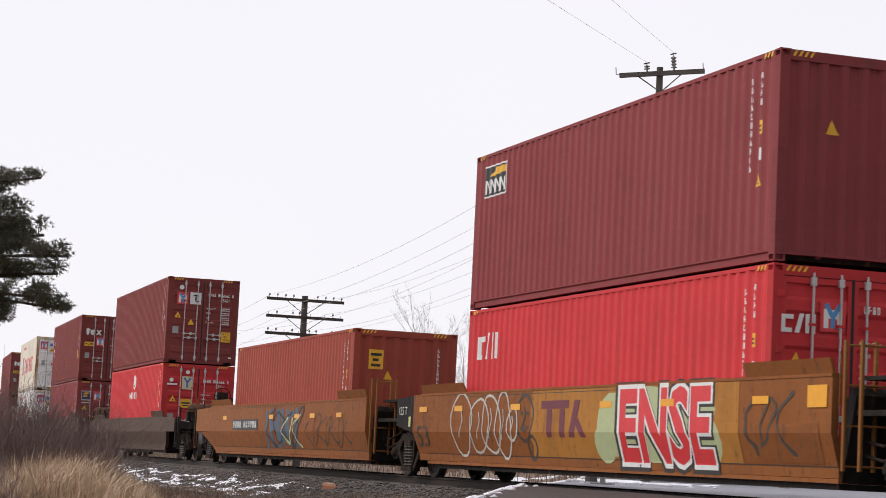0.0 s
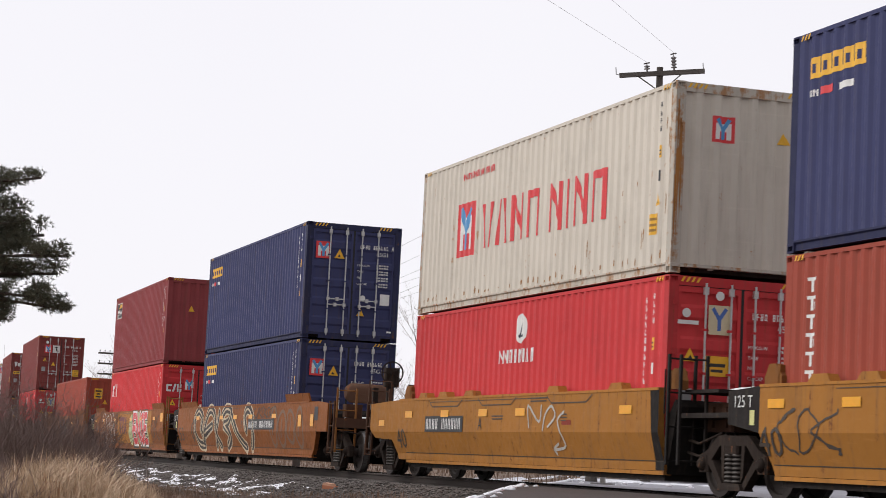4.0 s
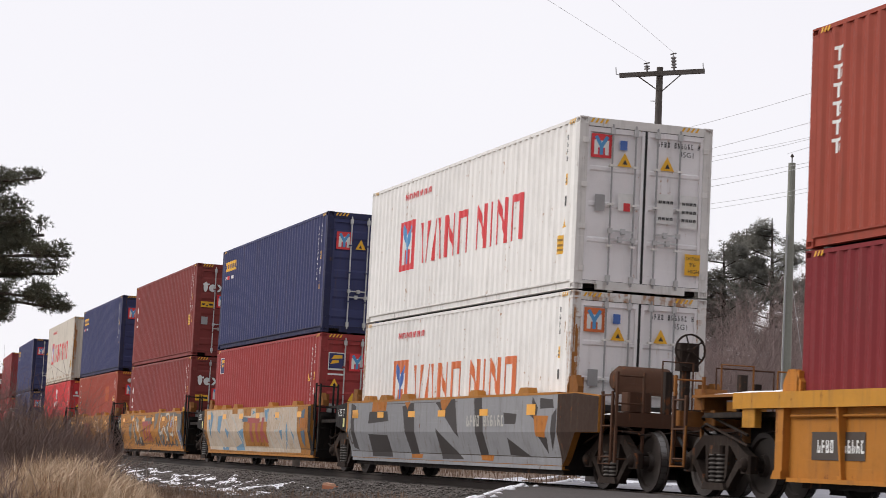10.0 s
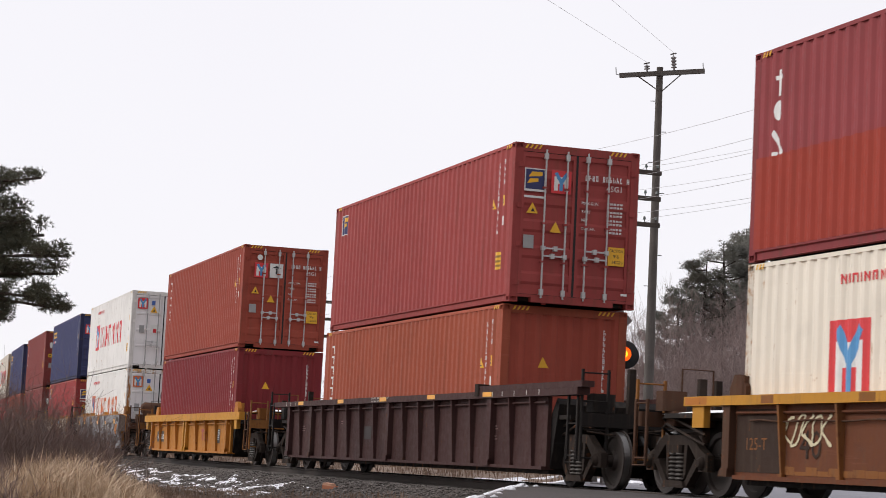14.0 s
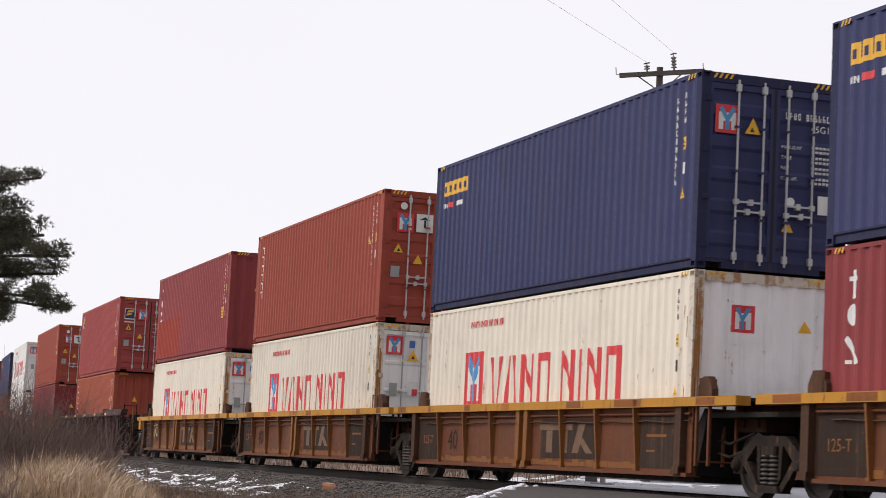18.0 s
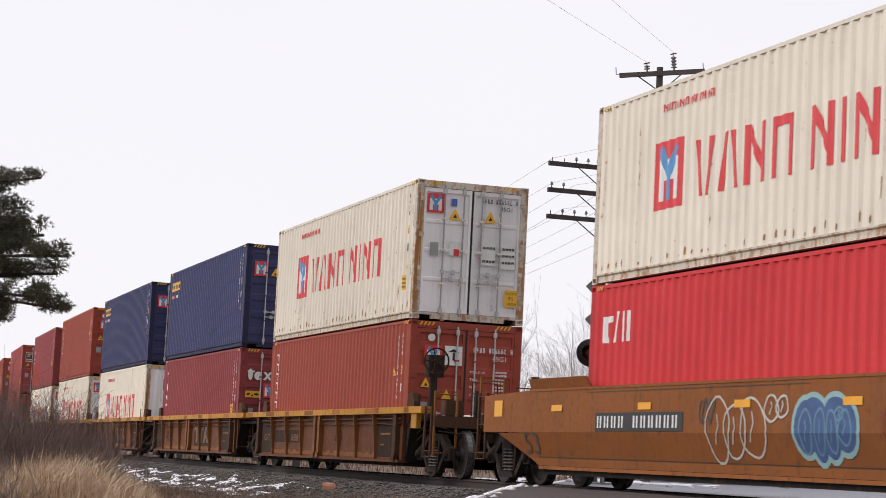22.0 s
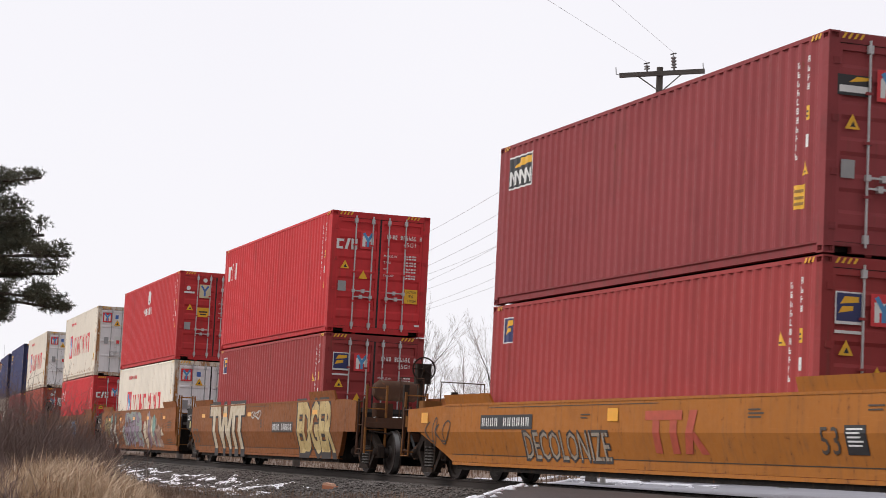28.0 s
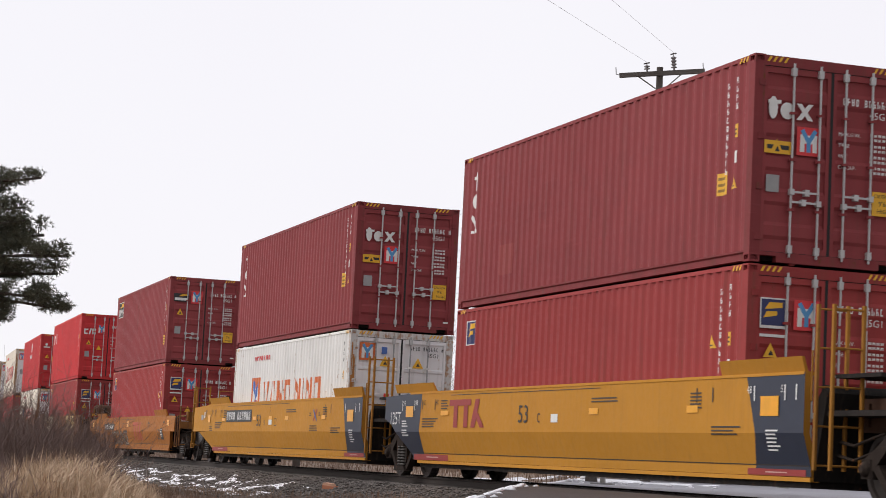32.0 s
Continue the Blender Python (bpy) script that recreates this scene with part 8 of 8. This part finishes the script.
for px, dist, sc in ((768, 92, 0.82), (700, 120, 0.6), (840, 98, 0.58), (868, 96, 0.5), (905, 94, 0.72), (935, 97, 0.78), (985, 92, 0.6), (245, 150, 0.85), (215, 160, 0.75), (600, 140, 0.6),
                     (1010, 90, 0.62), (1100, 84, 0.7), (1128, 80, 0.72), (1165, 82, 0.85), (1195, 78, 0.8), (1225, 84, 0.95), (1250, 76, 0.85), (1285, 80, 0.9), (1312, 74, 0.8), (1345, 82, 0.95), (1375, 76, 0.85), (1410, 80, 0.95), (1440, 74, 0.8), (1470, 84, 0.9), (1500, 76, 0.85), (1535, 80, 0.9), (1570, 74, 0.9)):
    plant(BARE[rb.randrange(4)], px, dist, sc * (0.92 if px > 1050 else 1.0))


def pad_pine(seed, height, pads, label, coarse=1.0, needles=None):
    """An old pine whose limbs end in broad uneven pads of needles: (root height, tip height, azimuth, length, thickness, breadth)."""
    r = random.Random(seed)
    th = tagged(new("pine_tree"), label, "tree", "pine trees")
    wood, green = Shape(), Shape()
    part("trunk", Shape().rod((0, 0, -1.1), (0.15, 0, height * 0.5), 0.24, 10, 0.16).rod((0.15, 0, height * 0.5), (0, 0.1, height), 0.16, 10, 0.02), BARK, th)
    for z0, z1, az, length, thick, broad in pads:
        a = radians(az)
        out, side = Vector((math.cos(a), math.sin(a), 0)), Vector((-math.sin(a), math.cos(a), 0))
        spine = [out * length * f + Vector((0, 0, z0 + (z1 - z0) * f - 0.10 * length * f * (1 - f))) for f in (0, 0.25, 0.5, 0.75, 0.93)]
        wood.pipe(spine, 0.03, 5)
        for _ in range(int(3 + 4.2 * length)):
            f = r.uniform(0.28, 1.0) ** 0.75
            k = min(3, int(f * 4))
            c = spine[k].lerp(spine[k + 1], f * 4 - k)
            room = broad * math.sin(math.pi * min(1, 0.25 + 0.72 * f)) * 0.9 + 0.12
            c2 = c + side * r.uniform(-1, 1) * room + Vector((0, 0, thick * r.uniform(-0.05, 0.55)))
            limb(wood, c, c2, 0.012, 0.006, 3)
            rad = thick * r.uniform(0.34, 0.58)
            for _ in range(int((30 + 60 * rad) / coarse)):
                w = Vector((r.gauss(0, 1), r.gauss(0, 1), r.gauss(0, 1))).normalized() * r.random() ** 0.45
                p = c2 + Vector((w.x * rad * 1.35, w.y * rad * 1.35, w.z * rad * 0.72))
                for _ in range(11):
                    d = (w * 0.55 + Vector((r.gauss(0, 0.7), r.gauss(0, 0.7), r.gauss(0.3, 0.6)))).normalized()
                    o = d.orthogonal().normalized() * 0.006 * coarse
                    green.face([p - o, p + o, p + d * r.uniform(0.05, 0.105) * coarse])
    part("branchwork", wood.mesh("branchwork", fix=False), BARK, th)
    part("crown", green.mesh("crown", fix=False), needles or NEEDLE, th)
    return th


near_pads = []
rl = random.Random(77)
for z0, z1, az, ln, thick, broad in ((5.7, 6.05, 86, 3.3, 0.42, 0.5), (5.9, 5.75, 98, 2.6, 0.45, 0.6), (5.1, 5.4, 90, 3.0, 0.40, 0.5), (4.7, 5.1, 84, 3.0, 0.62, 0.8), (4.55, 4.85, 92, 3.5, 0.62, 0.8), (4.4, 4.7, 100, 3.1, 0.60, 0.8),
                                  (4.3, 4.42, 88, 4.05, 0.45, 0.6), (4.2, 4.35, 78, 3.4, 0.5, 0.6), (3.95, 4.02, 90, 3.85, 0.45, 0.6), (3.9, 3.95, 101, 3.3, 0.42, 0.6), (3.75, 3.22, 87, 4.15, 0.42, 0.55), (3.8, 3.4, 80, 3.6, 0.42, 0.6), (3.3, 3.25, 96, 2.9, 0.5, 0.7), (3.0, 2.95, 88, 2.75, 0.4, 0.6)):
    near_pads.append((z0, z1, az, ln, thick, broad))
for k in range(22):
    near_pads.append((3.2 + 0.32 * k, 3.4 + 0.33 * k, rl.uniform(130, 400), max(0.9, 3.9 - 0.15 * k + rl.uniform(-0.4, 0.4)), 0.5, 0.6))
near = pad_pine(31, 10.8, near_pads, "dark green pine with long level limbs beside the track")
x, y = ray_xy(-203, 45.0)
near.matrix_basis = pose(x, y, -0.02)
FARPINE = []
# distance haze is put into the far pines' colour: paler, greyer needles
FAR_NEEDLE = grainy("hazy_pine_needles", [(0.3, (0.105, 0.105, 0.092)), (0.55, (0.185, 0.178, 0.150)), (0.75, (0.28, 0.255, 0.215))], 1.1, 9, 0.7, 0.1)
for seed, h, wide in ((41, 11.4, 2.5), (42, 10.6, 2.1)):
    rr = random.Random(seed)
    pads = []
    for k in range(34):
        f = k / 33
        z = h * (0.34 + 0.63 * f)
        ln = wide * math.sqrt(max(0.05, 1 - ((f - 0.25) / 0.8) ** 2)) * rr.uniform(0.6, 1.1)
        pads.append((z - 0.25 * ln, z + rr.uniform(-0.1, 0.25), rr.uniform(0, 360), ln, 0.62, 0.75))
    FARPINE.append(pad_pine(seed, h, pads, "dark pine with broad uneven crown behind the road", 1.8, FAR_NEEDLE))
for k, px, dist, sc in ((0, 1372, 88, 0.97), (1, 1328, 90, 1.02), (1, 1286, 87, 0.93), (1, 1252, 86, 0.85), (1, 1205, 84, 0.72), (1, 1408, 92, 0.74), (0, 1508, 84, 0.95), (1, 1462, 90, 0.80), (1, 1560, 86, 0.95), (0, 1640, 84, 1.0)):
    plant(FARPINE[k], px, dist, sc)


def brush(name, spots, label, material, category, seed, wild=0.34, forks=5):
    """Thickets of thin crossing twigs, too many to count: (x, y, z, height, stems)."""
    r = random.Random(seed)
    s = Shape()
    for x, y, z, h, n in spots:
        for _ in range(n):
            p = Vector((x + r.gauss(0, 0.2 * h), y + r.gauss(0, 0.2 * h), z))
            way = Vector((r.gauss(0, wild), r.gauss(0, wild), 1)).normalized()
            ln = h * r.uniform(0.45, 1.1)
            q = p + way * ln * 0.5
            w2 = (way + Vector((r.gauss(0, wild * 1.2), r.gauss(0, wild * 1.2), 0))).normalized()
            e = q + w2 * ln * 0.5
            s.rod(p, q, 0.006 + 0.002 * h, 3, 0.005)
            s.rod(q, e, 0.005, 3, 0.002)
            for _ in range(forks):
                f = r.uniform(0.3, 1.0)
                c = p.lerp(q, f) if r.random() < 0.5 else q.lerp(e, f * 0.8)
                t = c + (w2 + Vector((r.gauss(0, 0.9), r.gauss(0, 0.9), r.uniform(-0.2, 0.5)))).normalized() * ln * r.uniform(0.12, 0.32)
                s.rod(c, t, 0.004, 3, 0.002)
    ob = new(name, s.mesh(name, fix=False))
    ob.data.materials.append(material)
    return tagged(ob, label, category, kind="stuff")


rs = random.Random(17)
spots = []
for _ in range(280):
    px, dist = rs.uniform(-70, 205), rs.uniform(44, 64)
    x, y = ray_xy(px, dist)
    if TRACK_Y - y + x * x * CURVE / 2 > 2.9:
        spots.append((x, y, -0.75, rs.uniform(1.0, 1.9) * float(np.interp(px, [0, 60, 205], [1.7, 1.5, 1.02])), 10))
for _ in range(46):
    x, y = ray_xy(rs.uniform(-40, 215), rs.uniform(35, 45))
    spots.append((x, y, -0.75, rs.uniform(0.6, 0.95), 6))
for _ in range(42):
    x, y = ray_xy(rs.uniform(-40, 62), rs.uniform(30, 40))
    spots.append((x, y, -0.78, rs.uniform(0.5, 0.95), 9))
for px, dist, h in ((172, 43, 1.35), (185, 42.5, 1.25), (160, 44, 1.1), (75, 44, 1.3), (30, 45, 1.5)):
    x, y = ray_xy(px, dist)
    spots.append((x, y, -0.72, h, 12))
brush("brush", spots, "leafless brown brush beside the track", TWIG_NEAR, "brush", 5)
spots = []
for _ in range(1100):
    px, dist = rs.uniform(1090, 1640), rs.uniform(64, 98)
    x, y = ray_xy(px, dist)
    spots.append((x, y, 0.1, rs.uniform(2.6, 6.6) * float(np.interp(px, [1090, 1170, 1250], [0.75, 1.0, 1.05])), 15))
for _ in range(160):
    px, dist = rs.uniform(150, 1090), rs.uniform(95, 150)
    x, y = ray_xy(px, dist)
    spots.append((x, y, 0.2, rs.uniform(1.2, 2.6), 8))
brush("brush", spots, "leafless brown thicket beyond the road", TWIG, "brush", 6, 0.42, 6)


def rise(px0, px1, dist, tops, seed):
    """A wooded rise far behind: a ragged bank of massed twigs, its crest following heights given at even steps."""
    r = random.Random(seed)
    s, n, m = Shape(), 260, 14
    for i in range(n + 1):
        f = i / n
        x, y = ray_xy(px0 + (px1 - px0) * f, dist)
        h = float(np.interp(f, [k / (len(tops) - 1) for k in range(len(tops))], tops))
        h *= 1 + 0.22 * noise.noise((f * 30, seed, 0)) + 0.16 * noise.noise((f * 95, seed, 3)) + r.uniform(-0.06, 0.06)
        for j in range(m + 1):
            g = j / m
            w = Vector((x, y, 0)).normalized() * (g * 9 + 1.2 * noise.noise((f * 60, g * 6, seed)))
            s.v.append((x + w.x, y + w.y, -0.2 + h * g ** 0.7))
    s.f = [(i * (m + 1) + j, (i + 1) * (m + 1) + j, (i + 1) * (m + 1) + j + 1, i * (m + 1) + j + 1) for i in range(n) for j in range(m)]
    ob = new("far_woods", s.mesh("far_woods", fix=False))
    ob.data.materials.append(FARWOOD)
    return tagged(ob, "distant leafless brown woods beyond the road", "woods", kind="stuff")


FARWOOD = grainy("massed_bare_twigs", [(0.34, (0.095, 0.073, 0.070)), (0.5, (0.185, 0.148, 0.142)), (0.66, (0.29, 0.24, 0.23))], 1.4, 11, 0.95, 1.0, 0.25)
rise(1070, 1700, 104, (3.2, 5.2, 6.0, 6.4, 6.6, 6.2, 6.6, 6.4), 3)
rise(-300, 1100, 260, (3.0, 3.4, 2.8, 3.2, 2.6, 3.0, 3.2, 3.0), 5)


def blades(name, spots, label, width, seed, material):
    """Dry grass: bent two-part blades, (x, y, z, height, lean x, lean y)."""
    r = random.Random(seed)
    s = Shape()
    for x, y, z, h, lx, ly in spots:
        a = r.uniform(0, 6.3)
        b = (Vector((math.cos(a), math.sin(a), 0)) * abs(r.gauss(0, 0.42)) + Vector((lx, ly, 0))) * h
        w = Vector((-math.sin(a + 0.6), math.cos(a + 0.6), 0)) * width
        p, q = Vector((x, y, z)), Vector((x, y, z + h * 0.62)) + b * 0.35
        e = Vector((x, y, z + h * r.uniform(0.8, 1.0))) + b
        s.face([p - w, p + w, q + w * 0.8, q - w * 0.8])
        s.face([q - w * 0.8, q + w * 0.8, e])
    ob = new(name, s.mesh(name, fix=False))
    ob.data.materials.append(material)
    return tagged(ob, label, "grass", kind="stuff")


spots = []
for _ in range(900):
    px, dist = rs.uniform(-60, 300), rs.uniform(31, 52)
    cx, cy = ray_xy(px, dist)
    hgt = float(np.interp(px, [-40, 30, 70, 120, 190, 225, 262, 300], [0.5, 0.58, 0.78, 0.86, 0.80, 0.58, 0.36, 0.2])) * rs.choice((0.4, 0.6, 0.85, 1.0, 1.15, 1.25))
    spread, lx, ly = rs.uniform(0.05, 0.16), rs.gauss(0, 0.13), rs.gauss(0, 0.13)
    for _ in range(30):
        x, y = cx + rs.gauss(0, spread), cy + rs.gauss(0, spread)
        spots.append((x, y, -0.78, hgt * rs.uniform(0.45, 1.12), lx, ly))
blades("dry_grass", spots, "tall straw-coloured dry grass beside the track", 0.0095, 3, STRAW)
spots = []
for _ in range(9000):
    u, d = rs.uniform(30, 56), rs.uniform(2.5, 6.0)
    if u > road_edge(d) + 0.4 and d > 3.3 - 0.10 * (46 - u):
        p = along(u, d)
        spots.append((p.x, p.y, ground_z(u, d), rs.uniform(0.05, 0.2), 0, 0))
blades("low_grass", spots, "low brown dead grass at the foot of the ballast", 0.006, 8, BROWN_GRASS)
spots = []
for _ in range(26000):
    u, d = rs.uniform(37, 130), -rs.uniform(3.4, 22) 
    if u < road_edge(d) + 1.0:
        continue
    p = along(u, d)
    spots.append((p.x, p.y, ground_z(u, d) - 0.02, rs.uniform(0.1, 0.32), 0, 0))
blades("low_grass", spots, "low brown dead grass beyond the track", 0.011, 4, BROWN_GRASS)


# ---- what moves: the train runs away from the camera at about 41 km/h ----
def motions():
    times = [2.0 * k for k in range(17)]
    for u, z, thing in MOVING:
        lift = pose(0, 0, z)
        walk(thing, [(t, car_pose(u + travelled(t)) @ lift) for t in times])

    # every wheelset rolls on its rail as the train goes
    spins = [(k / 30, math.degrees(travelled(k / 30) / WR)) for k in range(int(SECONDS * 30) + 1)]
    for wheels in WHEELSETS:
        x = wheels.location.x
        walk(wheels, [(t, pose(x, 0, WR, 0, a, 0)) for t, a in spins])


motions()
